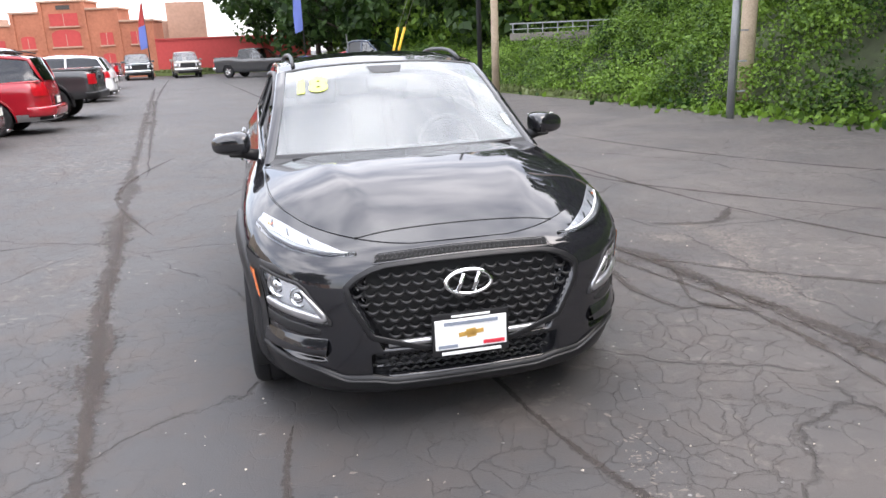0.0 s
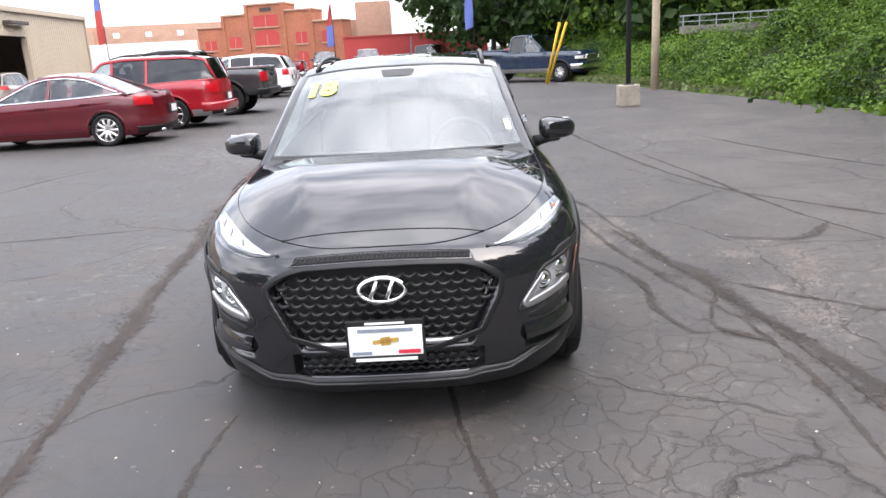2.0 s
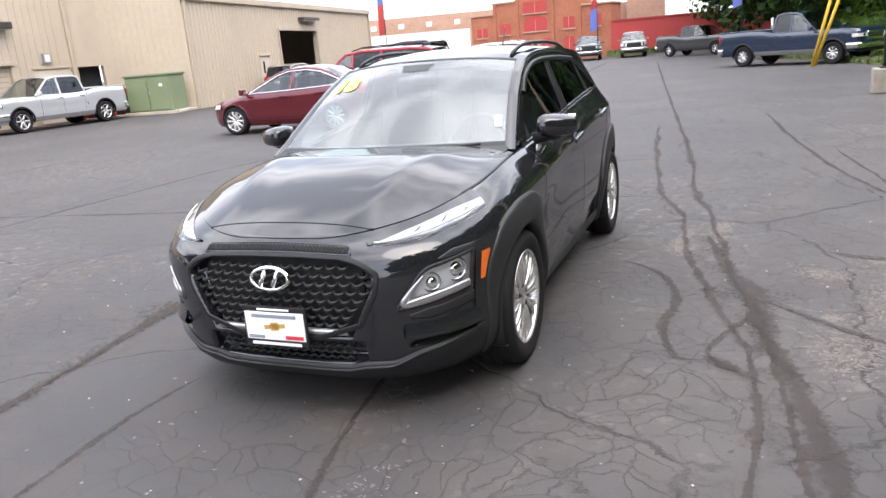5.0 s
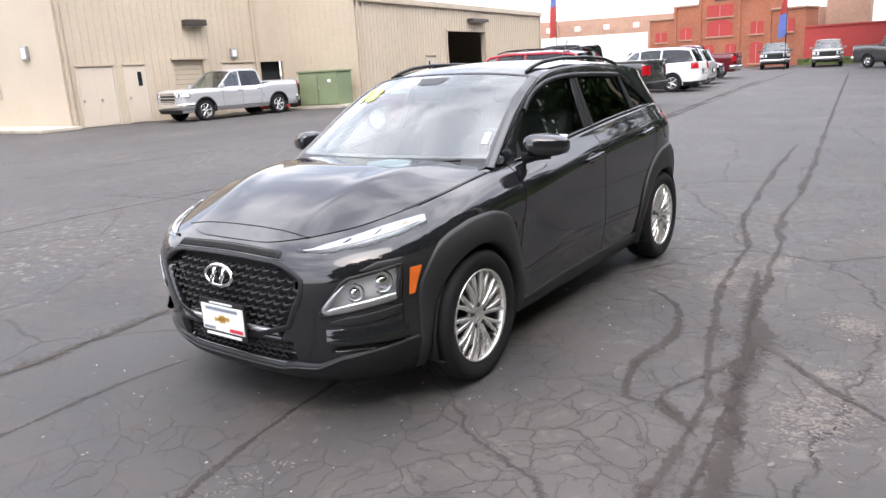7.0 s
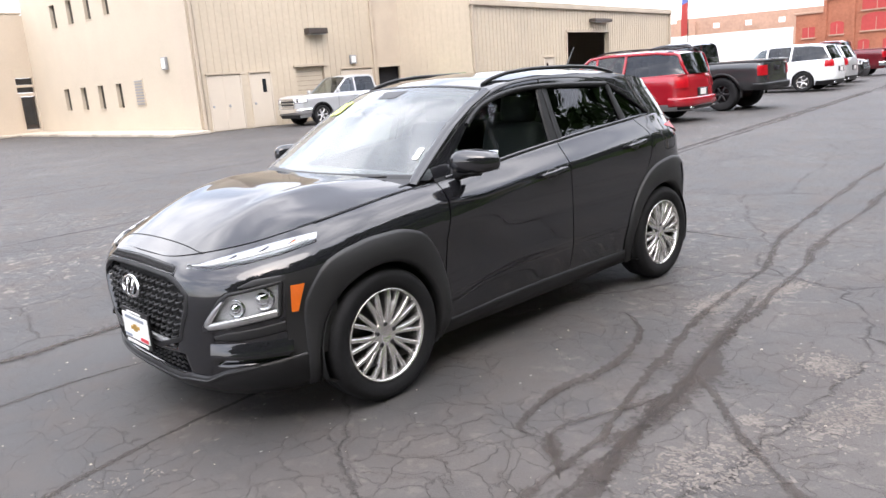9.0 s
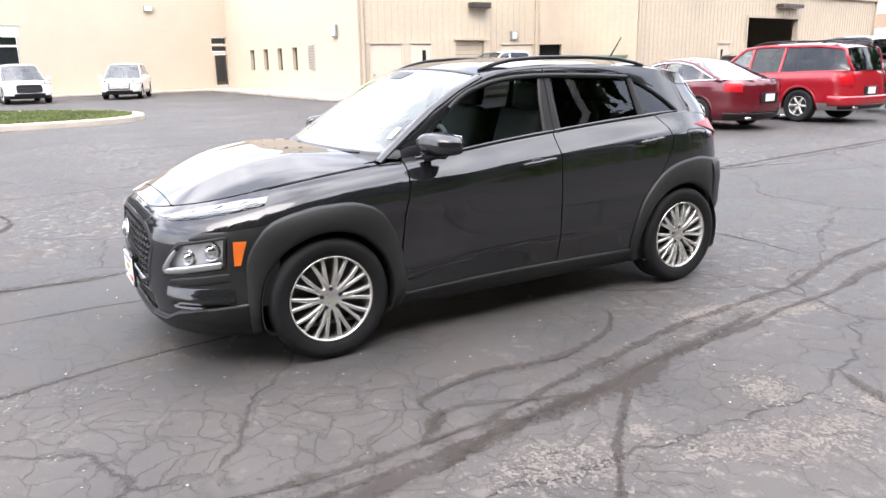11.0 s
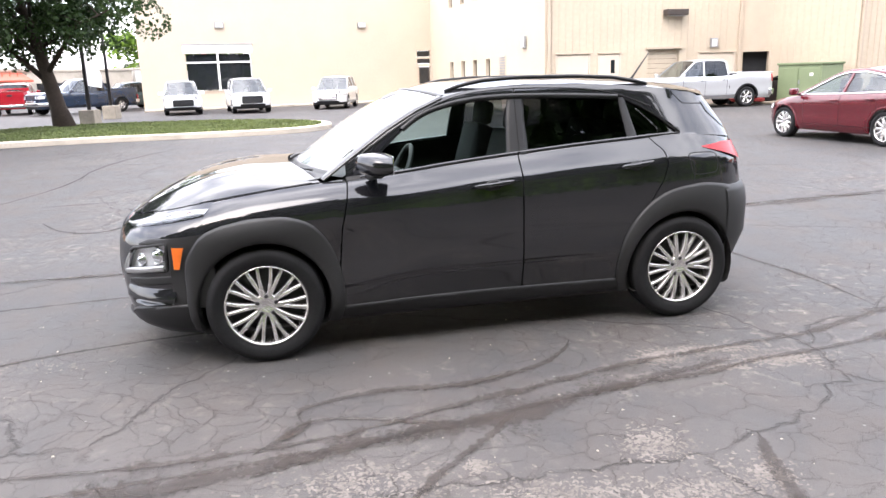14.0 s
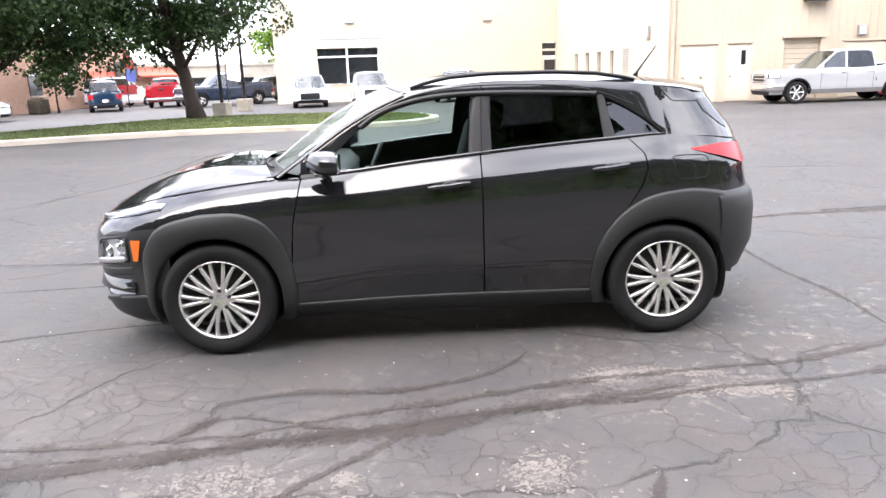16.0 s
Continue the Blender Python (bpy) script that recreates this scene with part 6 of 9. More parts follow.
for k, (x, y, h, s) in enumerate(wood):
    thick = x > 12 and y < 21
    tree("wood_tree", "tall dense green tree in the wood beyond the car park", (x, y, 0.3), h * (1.22 if thick else 1.05), s * (1.2 if thick else 1.12), 20 + k, 0.12, 0.58 if thick else 0.44, 120 if thick else 88, 66, (0, 0), 0.24, M_LEAF_DK if k % 3 else M_LEAF, "trees of the wood", 6)
# bushy undergrowth below the wood
clumps = []
rng = np.random.default_rng(5)
for _ in range(560):
    i = rng.integers(0, len(hed))
    o = 4 + 16 * rng.random()
    r = 0.8 + 0.9 * rng.random()
    if not (22 < hed[i][1] < 32 and o < 8):
        clumps.append((*(hed[i] + HN[i] * o), hill_height(i, o) + r * 0.4 + 2.2 * rng.random(), r))
c, n_, s_ = clump_leaves(clumps, 90, 0.30, rng, 1.0)
tagged(mesh_object("undergrowth", leaves_mesh("undergrowth", c, n_, s_, rng), M_IVY), "shrubs and vines climbing below the trees", "shrubs", kind="stuff")
grass_sheet("lawn_verge", [(-1.2, 31.0), (0.4, 27.8), (1.9, 24.3), (3.4, 20.8), (4.6, 18.2), (6.0, 18.5), (5.0, 22.0), (3.5, 26.0), (2.0, 30.0), (0.0, 34.0), (-4.0, 41.0), (-6.0, 40.0), (-3.0, 35.0)], "rough grass verge at the asphalt's edge", 8, 14000, 0.05, 0.16)

M_BRIDGE = paint_mat("weathered_bridge_concrete", (0.17, 0.155, 0.14), 0.9, vary=0.3, scale=2, fine=30, bump=0.3)
M_BLOCK = paint_mat("weathered_footing", (0.30, 0.265, 0.215), 0.85, vary=0.25, scale=4, fine=60, bump=0.3)
# bridge rail glimpsed through the leaves
br = thing("bridge_parapet", "grey concrete bridge edge with a steel rail among the leaves", "bridge")
bd = Vector((1.0, -0.13, 0)).normalized()
b0 = Vector((2.7, 30.1, 0))
part("deck", on_wall(b0, bd, 0, 5.0, 1.60, 1.88, 0, 0.5, 0.03), M_BRIDGE, br, smooth=False)
part("rail", on_wall(b0, bd, 0, 5.0, 2.22, 2.27, -0.1, 0.05), M_STEEL, br, smooth=False)
part("rail", on_wall(b0, bd, 0, 5.0, 2.02, 2.05, -0.1, 0.04), M_STEEL, br, smooth=False)
for k in range(9):
    part("post", on_wall(b0, bd, 0.1 + k * 0.58, 0.14 + k * 0.58, 1.88, 2.24, -0.1, 0.05), M_STEEL, br, smooth=False)

# poles
def pole(name, label, x, y, h, r0, r1, mat, lean=(0, 0)):
    t = thing(name, label, "pole", at=Matrix.Translation((x, y, 0)))
    part("shaft", tube([(lean[0] * f, lean[1] * f, h * f - 0.02) for f in (0, 0.2, 0.4, 0.6, 0.8, 1.0)], [r0 + (r1 - r0) * f for f in (0, 0.2, 0.4, 0.6, 0.8, 1.0)], 14), mat, t)
    return t


pole("utility_pole", "weathered wooden utility pole at the asphalt's edge", 1.72, 24.2, 9.5, 0.125, 0.10, M_WOODPOLE)
pole("utility_pole", "weathered wooden utility pole among the ivy", 6.28, 15.6, 9.5, 0.155, 0.13, M_WOODPOLE)
p2 = pole("steel_pole", "grey steel pole with step brackets beside a wooden one", 5.48, 14.2, 9.0, 0.075, 0.07, M_STEEL)
for k in range(9):
    part("bracket", box(0.14, 0.04, 0.5 + k * 0.55, 0.24, 0.03, 0.03), M_STEEL, p2, smooth=False)
p4 = thing("lamp_post", "black lamp post on a square concrete footing", "lamp post", at=Matrix.Translation((0.98, 18.7, 0)) @ pose(0, 0, 0, 0, 0, 12))
part("footing", box(0, 0, 0.25, 0.48, 0.48, 0.50, 0.03), M_BLOCK, p4, smooth=False)
part("shaft", tube([(0, 0, 0.5), (0, 0, 4), (0, 0, 8.5)], [0.062, 0.058, 0.052], 12), M_BLACKPOLE, p4)
part("base_plate", box(0, 0, 0.51, 0.24, 0.24, 0.04, 0.01), M_BLACKPOLE, p4, smooth=False)
guy = thing("guy_wires", "two guy wires with yellow plastic guards", "guy wire", at=Matrix.Translation((-2.2, 29.4, 0)))
for dx in (0.0, 0.25):
    part("guard", tube([(dx * 0.3, 0, 0.05), (0.62 + dx, -0.8, 2.25)], 0.05, 8), M_YELLOW, guy)
    part("wire", tube([(0.62 + dx, -0.8, 2.25), (3.6 + dx * 0.3, -4.9, 9.0)], 0.012, 5), M_STEEL, guy)


def feather_flag(x, y, h, colours, label, ang, scale=1.0):
    t = thing("feather_flag", label, "flag", "feather flags", at=Matrix.Translation((x, y, 0)) @ pose(0, 0, 0, 0, 0, ang))
    part("pole", tube([(0, 0, 0), (0, 0, h * 0.6), (0.02, 0, h)], [0.035, 0.028, 0.012], 8), M_BLACKPOLE, t)
    mats = {"r": M_REDP, "b": M_FLAGB, "w": M_WHITEW}
    n = len(colours)
    for k, cc in enumerate(colours):
        rows = []
        for f in np.linspace(k / n, (k + 1) / n, 6):
            z = h * (0.42 + 0.57 * f)
            w = 0.62 * scale * math.sin(math.pi * min(1.0, 0.12 + 0.85 * (1 - f)) * 0.62)
            rows.append([(0.02 + w * g, 0.05 * math.sin(6 * f + 3 * g), z - 0.15 * g) for g in (0, 0.33, 0.66, 1.0)])
        part("cloth", from_grid(rows), mats[cc], t)
    return t


M_FLAGB = paint_mat("blue_flag_cloth", (0.10, 0.14, 0.40), 0.7, vary=0.1, scale=2)
feather_flag(-33.6, 44.7, 7.6, "rb", "narrow red and blue feather flag on a dark pole", 200, 0.8)
feather_flag(-20.5, 53.0, 5.3, "br", "blue and red feather flag on a dark pole by the pickups", 200, 0.8)
feather_flag(-7.3, 40.5, 6.2, "br", "blue and red feather flag near the wood", 200, 0.7)
for x, y in ((-25.1, -9.35), (-30.2, -10.75)):
    t = thing("footing_block", "pale concrete footing with a dark lamp post", "lamp post", "lamp posts by the street", at=Matrix.Translation((x, y, 0)))
    part("footing", box(0, 0, 0.30, 0.62, 0.62, 0.62, 0.04), M_BLOCK, t, smooth=False)
    part("shaft", tube([(0, 0, 0.6), (0, 0, 7.0)], [0.075, 0.06], 10), M_BLACKPOLE, t)
feather_flag(-35.7, -14.4, 3.7, "www", "tall white feather flag behind the blue pickup", 150, 1.5)
feather_flag(-39.0, -23.0, 4.1, "brr", "red and blue feather flag by the shops", 150, 1.0)
feather_flag(-47.6, -11.9, 5.2, "brr", "red and blue feather flag by the corner of the showroom", 150, 0.8)
tree("street_tree", "small round green street tree before the brick shop", (-33.9, -24.2, 0), 3.9, 1.4, 77, 0.40, 0.17, 130, 300, (0, 0), 0.07, M_LEAF)
tree("street_tree", "bright green tree behind the low grey shop", (-66.0, -22.5, 0), 7.5, 3.6, 78, 0.2, 0.3, 70, 160, (0, 0), 0.2, M_IVY)
tree("street_tree", "bright green tree behind the showroom corner", (-62.0, -16.0, 0), 7.0, 3.2, 79, 0.2, 0.3, 70, 160, (0, 0), 0.2, M_IVY)
bush = thing("clipped_bush", "boxy clipped brown-green bush before the brick shop", "bush", at=Matrix.Translation((-32.8, -24.6, 0)))
part("core", box(0, 0, 0.42, 0.84, 0.84, 0.84, 0.12), M_BARK, bush)
rngb = np.random.default_rng(41)
bc = [(*(rngb.uniform(-0.45, 0.45, 2)), rngb.uniform(0.1, 0.85), 0.16) for _ in range(60)]
c_, n_, s_ = clump_leaves(bc, 40, 0.07, rngb, 0.8)
mesh_object("crown", leaves_mesh("crown", c_, n_, s_, rngb), M_LEAF, bush, "clipped small leaves")


# shops across the street
def shop(p, q, h, d, wall, label, windows=(), awning=None, sign=None, openings=()):
    """A flat-roofed shop whose front runs from p to q; all stretches are in metres along the front."""
    w = math.hypot(q[0] - p[0], q[1] - p[1])
    t = thing("shop_building", label, "building", "shops across the street", at=Matrix.Translation((p[0], p[1], 0)) @ pose(0, 0, 0, 0, 0, math.degrees(math.atan2(q[1] - p[1], q[0] - p[0]))))
    part("wall", box(w / 2, d / 2, h / 2, w, d, h), wall, t, smooth=False)
    part("parapet", box(w / 2, d / 2, h + 0.08, w + 0.16, d + 0.16, 0.2, 0.03), M_CONCRETE, t, smooth=False)
    if awning:
        a, b, z0, z1 = awning
        part("awning", prism_bar(a, b, z0, z1), M_AWNING, t, "orange-red sheet awning", smooth=False)
        for k in range(int((b - a) / 0.9)):
            part("awning_seam", box(a + 0.45 + 0.9 * k, -0.42, (z0 + z1) / 2, 0.04, 0.06, (z1 - z0) * 1.1, rot=None), M_AWNING, t, smooth=False)
    if sign:
        a, b, z0, z1 = sign
        board = part("sign_board", box((a + b) / 2, -1.05, (z0 + z1) / 2, b - a, 0.16, z1 - z0, 0.06), M_BROWN, t, "dark sign board with an unreadable golden emblem", smooth=False)
        part("sign_bar", box((a + b) / 2, -1.15, z0 + (z1 - z0) * 0.55, (b - a) * 0.66, 0.04, (z1 - z0) * 0.26, 0.02), M_GOLD, board, smooth=False)
        part("sign_bar", box((a + b) / 2 - 0.2, -1.15, z0 + (z1 - z0) * 0.18, (b - a) * 0.5, 0.04, (z1 - z0) * 0.08, 0.01), M_WHITEW, board, smooth=False)
    for a, b, z0, z1 in windows:
        win = part("window", box((a + b) / 2, -0.02, (z0 + z1) / 2, b - a, 0.1, z1 - z0), M_WINDOW, t, smooth=False)
        part("sill", box((a + b) / 2, -0.08, z0 - 0.05, b - a + 0.15, 0.2, 0.1), M_CONCRETE, win, smooth=False)
        part("head", box((a + b) / 2, -0.07, z1 + 0.14, b - a + 0.1, 0.16, 0.3), M_WHITEW, win, smooth=False)
    for a, b, z0, z1 in openings:
        part("shop_opening", box((a + b) / 2, -0.02, (z0 + z1) / 2, b - a, 0.12, z1 - z0), M_WINDOW, t, smooth=False)
    return t


def prism_bar(a, b, z0, z1):
    """A sloping sheet roof with a straight front edge, a to b along the front."""
    return from_grid([[(x, 0.0, z1), (x, -0.9, z0 + 0.12), (x, -0.9, z0), (x, -0.86, z0), (x, 0.0, z0 + 0.05), (x, 0.0, z1)] for x in np.linspace(a, b, 8)])


M_AWNING = paint_mat("orange_red_awning", (0.52, 0.085, 0.045), 0.6, vary=0.12, scale=0.8, fine=6)
shop((-22.0, -25.4), (-46.8, -28.0), 4.5, 9, M_BRICK2, "orange brick shop building with white window heads", ((8.6, 9.7, 1.0, 2.2), (12.9, 14.1, 1.0, 2.2), (16.6, 17.4, 0.9, 2.0)), (19.0, 24.8, 1.75, 2.4), (21.2, 24.3, 1.75, 3.05))
shop((-46.9, -28.0), (-53.2, -27.6), 2.75, 8, M_BRICK2, "low tan shop with an orange-red awning", (), (0.1, 6.2, 1.95, 2.6), None, ((2.2, 4.4, 0.3, 1.5),))
shop((-53.4, -27.4), (-59.8, -21.9), 2.7, 8, M_CONCRETE, "low grey shop with a pale flat roof and dark openings", (), None, None, ((0.6, 3.0, 0.2, 1.8), (4.0, 6.4, 0.2, 1.7)))
shop((-60.0, -21.7), (-64.6, -15.2), 2.75, 7, M_WHITEW, "pale low shop behind the showroom", ((1.5, 2.6, 0.9, 1.8),))

# ---- parked vehicles ----
def car_paint(name, c, rough=0.22, metal=0.0):
    return paint_mat(name, c, rough, metal=metal, coat=0.8, vary=0.04, scale=3.0)


P_RED = car_paint("red_pearl_paint", (0.095, 0.004, 0.010), 0.26, 0.15)
P_RED2 = car_paint("bright_red_paint", (0.29, 0.010, 0.018))
P_CHAR = car_paint("charcoal_paint", (0.035, 0.036, 0.038))
P_WHITE = car_paint("white_paint", (0.78, 0.79, 0.80))
P_SILVER = car_paint("silver_paint", (0.50, 0.51, 0.52), 0.28, 0.35)
P_BLUE = car_paint("navy_paint", (0.008, 0.022, 0.050))
P_DKGREEN = car_paint("dark_teal_paint", (0.03, 0.05, 0.055))
P_TAUPE = car_paint("beige_metallic_paint", (0.24, 0.22, 0.18), 0.3, 0.4)
P_MAROON = car_paint("maroon_paint", (0.12, 0.01, 0.015))


def put(x, y, hx, hy):
    return Matrix.Translation((x, y, 0)) @ pose(0, 0, 0, 0, 0, math.degrees(math.atan2(hy, hx)))


H = (-0.964, -0.266)
vehicle("sedan", "dark red sedan with chrome window trim, parked", "car", put(-10.95, 13.83, *H), sedan_shell(), P_RED, "sedan", cuts=(-0.22,), doors=((0.78, -0.22), (-0.22, -1.15)), rim_r=0.235, spokes=10, glass=M_CLEAR, stripe=M_CHROME, tail_lamp=(0.80, 0.98), lamp=(0.62, 0.74), nose_z=(0.40, 0.55), tyre_w=0.22)
vehicle("red_suv", "bright red older SUV with a black roof rack, parked", "car", put(-11.5, 16.9, *H), suv_shell(4.95, 1.78, 0.94, 0.375, 1.44, 0.10, 0.9, 0.30), P_RED2, "suv", cuts=(0.0, -0.85), doors=((0.82, -0.05), (-0.05, -0.95)), rim_r=0.225, spokes=6, rails=True, tail_lamp=(0.85, 1.15), lamp=(0.75, 0.92), lower=M_SATIN, bumper=(P_RED2, 0.40, 0.62), nose_z=(0.70, 0.92))
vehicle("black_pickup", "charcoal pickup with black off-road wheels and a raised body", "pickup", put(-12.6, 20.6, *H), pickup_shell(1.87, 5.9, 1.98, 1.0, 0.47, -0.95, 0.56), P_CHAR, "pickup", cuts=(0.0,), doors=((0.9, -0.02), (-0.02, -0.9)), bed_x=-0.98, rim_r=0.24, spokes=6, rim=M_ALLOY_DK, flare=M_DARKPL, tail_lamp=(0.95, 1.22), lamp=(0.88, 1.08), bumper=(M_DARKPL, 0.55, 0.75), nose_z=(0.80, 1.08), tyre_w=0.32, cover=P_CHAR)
vehicle("white_suv", "white SUV parked in the row", "car", put(-15.2, 28.9, *H), suv_shell(4.75, 1.75, 0.94, 0.37, 1.4), P_WHITE, "suv", cuts=(0.0, -0.9), doors=((0.82, -0.05), (-0.05, -0.95)), tail_lamp=(0.90, 1.15), lamp=(0.75, 0.9))
vehicle("silver_suv", "silver SUV parked in the row", "car", put(-16.2, 31.6, *H), suv_shell(4.6, 1.68, 0.92, 0.36, 1.36), P_SILVER, "suv", cuts=(0.0, -0.9), doors=((0.82, -0.05), (-0.05, -0.95)), tail_lamp=(0.85, 1.1), lamp=(0.72, 0.88))
vehicle("black_suv", "black SUV parked nose out in the row", "car", put(-17.6, 34.9, -H[0], -H[1]), suv_shell(4.75, 1.75, 0.94, 0.37, 1.4), P_CHAR, "suv", cuts=(0.0, -0.9), doors=((0.82, -0.05), (-0.05, -0.95)), tail_lamp=(0.90, 1.15), lamp=(0.75, 0.92))
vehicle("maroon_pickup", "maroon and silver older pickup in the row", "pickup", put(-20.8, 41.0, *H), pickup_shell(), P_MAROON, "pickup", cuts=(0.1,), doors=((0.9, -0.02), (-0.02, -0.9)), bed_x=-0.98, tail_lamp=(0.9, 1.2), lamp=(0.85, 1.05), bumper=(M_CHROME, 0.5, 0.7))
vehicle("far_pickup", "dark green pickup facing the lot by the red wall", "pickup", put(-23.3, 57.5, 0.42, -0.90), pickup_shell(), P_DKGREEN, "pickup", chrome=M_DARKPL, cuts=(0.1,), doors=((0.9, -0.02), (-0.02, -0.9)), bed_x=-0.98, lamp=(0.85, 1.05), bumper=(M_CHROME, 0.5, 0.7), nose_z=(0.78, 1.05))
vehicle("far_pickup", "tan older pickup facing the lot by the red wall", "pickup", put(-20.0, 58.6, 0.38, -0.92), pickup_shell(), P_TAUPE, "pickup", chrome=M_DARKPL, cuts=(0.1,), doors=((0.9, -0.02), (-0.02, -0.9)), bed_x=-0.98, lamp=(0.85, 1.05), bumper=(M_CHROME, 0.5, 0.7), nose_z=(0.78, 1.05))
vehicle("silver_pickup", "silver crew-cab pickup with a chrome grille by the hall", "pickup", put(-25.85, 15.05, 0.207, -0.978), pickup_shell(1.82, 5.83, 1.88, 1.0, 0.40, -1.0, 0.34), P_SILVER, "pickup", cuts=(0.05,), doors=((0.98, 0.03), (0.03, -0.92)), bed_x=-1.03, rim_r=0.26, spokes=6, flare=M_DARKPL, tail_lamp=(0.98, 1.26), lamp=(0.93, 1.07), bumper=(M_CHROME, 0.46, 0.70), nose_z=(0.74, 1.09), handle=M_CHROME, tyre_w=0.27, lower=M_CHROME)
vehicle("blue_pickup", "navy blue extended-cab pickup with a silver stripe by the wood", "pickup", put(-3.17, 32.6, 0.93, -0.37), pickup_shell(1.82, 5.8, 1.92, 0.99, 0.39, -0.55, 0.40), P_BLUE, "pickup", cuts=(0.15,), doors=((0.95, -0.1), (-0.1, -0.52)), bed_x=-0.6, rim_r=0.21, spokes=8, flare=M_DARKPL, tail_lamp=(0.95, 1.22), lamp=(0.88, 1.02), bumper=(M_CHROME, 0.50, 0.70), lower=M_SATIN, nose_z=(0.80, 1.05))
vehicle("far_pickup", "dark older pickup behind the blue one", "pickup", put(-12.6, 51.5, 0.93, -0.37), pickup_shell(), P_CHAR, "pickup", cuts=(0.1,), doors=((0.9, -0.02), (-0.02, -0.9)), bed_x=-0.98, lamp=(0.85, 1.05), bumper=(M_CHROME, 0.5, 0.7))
vehicle("red_sedan", "red sedan partly hidden behind the blue pickup", "car", put(-4.0, 38.5, 0.93, -0.37), sedan_shell(), P_RED2, "sedan", cuts=(-0.22,), doors=((0.78, -0.22), (-0.22, -1.15)), rim_r=0.22)
vehicle("beige_suv", "small beige SUV parked by the garage bay", "car", put(-26.7, 28.6, -0.36, 0.93), suv_shell(4.3, 1.62, 0.88, 0.34, 1.3), P_TAUPE, "suv", cuts=(0.0, -0.9), doors=((0.82, -0.05), (-0.05, -0.95)), tail_lamp=(0.9, 1.1))
vehicle("white_suv", "white compact SUV with a black roof facing the lot", "car", put(-33.6, -8.6, V.x, V.y), suv_shell(4.4, 1.66, 0.91, 0.36, 1.32), P_WHITE, "suv", "white cars before the showroom", cuts=(0.0, -0.9), doors=((0.82, -0.05), (-0.05, -0.95)), lamp=(0.80, 0.90), nose_z=(0.46, 0.72), chrome=M_DARKPL)
vehicle("white_suv", "white SUV with a wide black grille facing the lot", "car", put(-33.9, -5.3, V.x, V.y), suv_shell(4.8, 1.72, 0.95, 0.37, 1.42), P_WHITE, "suv", "white cars before the showroom", cuts=(0.0, -0.9), doors=((0.82, -0.05), (-0.05, -0.95)), lamp=(0.86, 0.94), nose_z=(0.52, 0.82), chrome=M_DARKPL)
vehicle("white_suv", "white small SUV parked at an angle by the wall", "car", put(-36.0, -1.0, 0.995, -0.05), suv_shell(4.5, 1.68, 0.92, 0.36, 1.34), P_WHITE, "suv", "white cars before the showroom", cuts=(0.0, -0.9), doors=((0.82, -0.05), (-0.05, -0.95)), lamp=(0.75, 0.92), nose_z=(0.50, 0.78), rails=False)
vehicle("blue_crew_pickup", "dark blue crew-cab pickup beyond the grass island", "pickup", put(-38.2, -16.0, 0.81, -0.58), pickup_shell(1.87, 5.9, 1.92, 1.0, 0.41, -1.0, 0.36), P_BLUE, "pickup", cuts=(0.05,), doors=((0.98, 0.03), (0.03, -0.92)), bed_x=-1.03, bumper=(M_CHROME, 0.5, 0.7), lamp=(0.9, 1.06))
vehicle("grey_suv", "dark grey SUV beyond the blue pickup", "car", put(-43.5, -15.7, 0.72, -0.69), suv_shell(), P_DKGREEN, "suv", cuts=(0.0, -0.9), doors=((0.82, -0.05), (-0.05, -0.95)))
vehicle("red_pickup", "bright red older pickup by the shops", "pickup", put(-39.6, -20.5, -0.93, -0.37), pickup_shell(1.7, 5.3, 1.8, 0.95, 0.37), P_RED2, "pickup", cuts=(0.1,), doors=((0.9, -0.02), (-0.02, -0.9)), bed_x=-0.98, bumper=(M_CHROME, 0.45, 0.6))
vehicle("blue_suv", "dark blue SUV waiting at the street", "car", put(-34.9, -21.8, -0.82, -0.57), suv_shell(4.4, 1.75, 0.9, 0.36, 1.3, 0.1), P_BLUE, "suv", cuts=(0.0, -0.9), doors=((0.82, -0.05), (-0.05, -0.95)))
van = vehicle("white_van", "white van with a red side panel by the shops", "van", put(-41.4, -25.2, -0.97, 0.25), suv_shell(4.8, 1.95, 0.95, 0.35, 1.5, 0.2), P_WHITE, "van", cuts=(0.2,), doors=((0.9, 0.0),), stripe=None)
part("side_panel", box(-0.55, -0.95, 1.12, 2.3, 0.06, 0.62, 0.02), P_RED2, van, "red side panel", smooth=False)
vehicle("white_suv", "white car driving in from the street", "car", put(-24.5, -22.2, -0.66, 0.75), suv_shell(4.5, 1.6, 0.9, 0.35, 1.34), P_WHITE, "suv", cuts=(0.0, -0.9), doors=((0.82, -0.05), (-0.05, -0.95)))

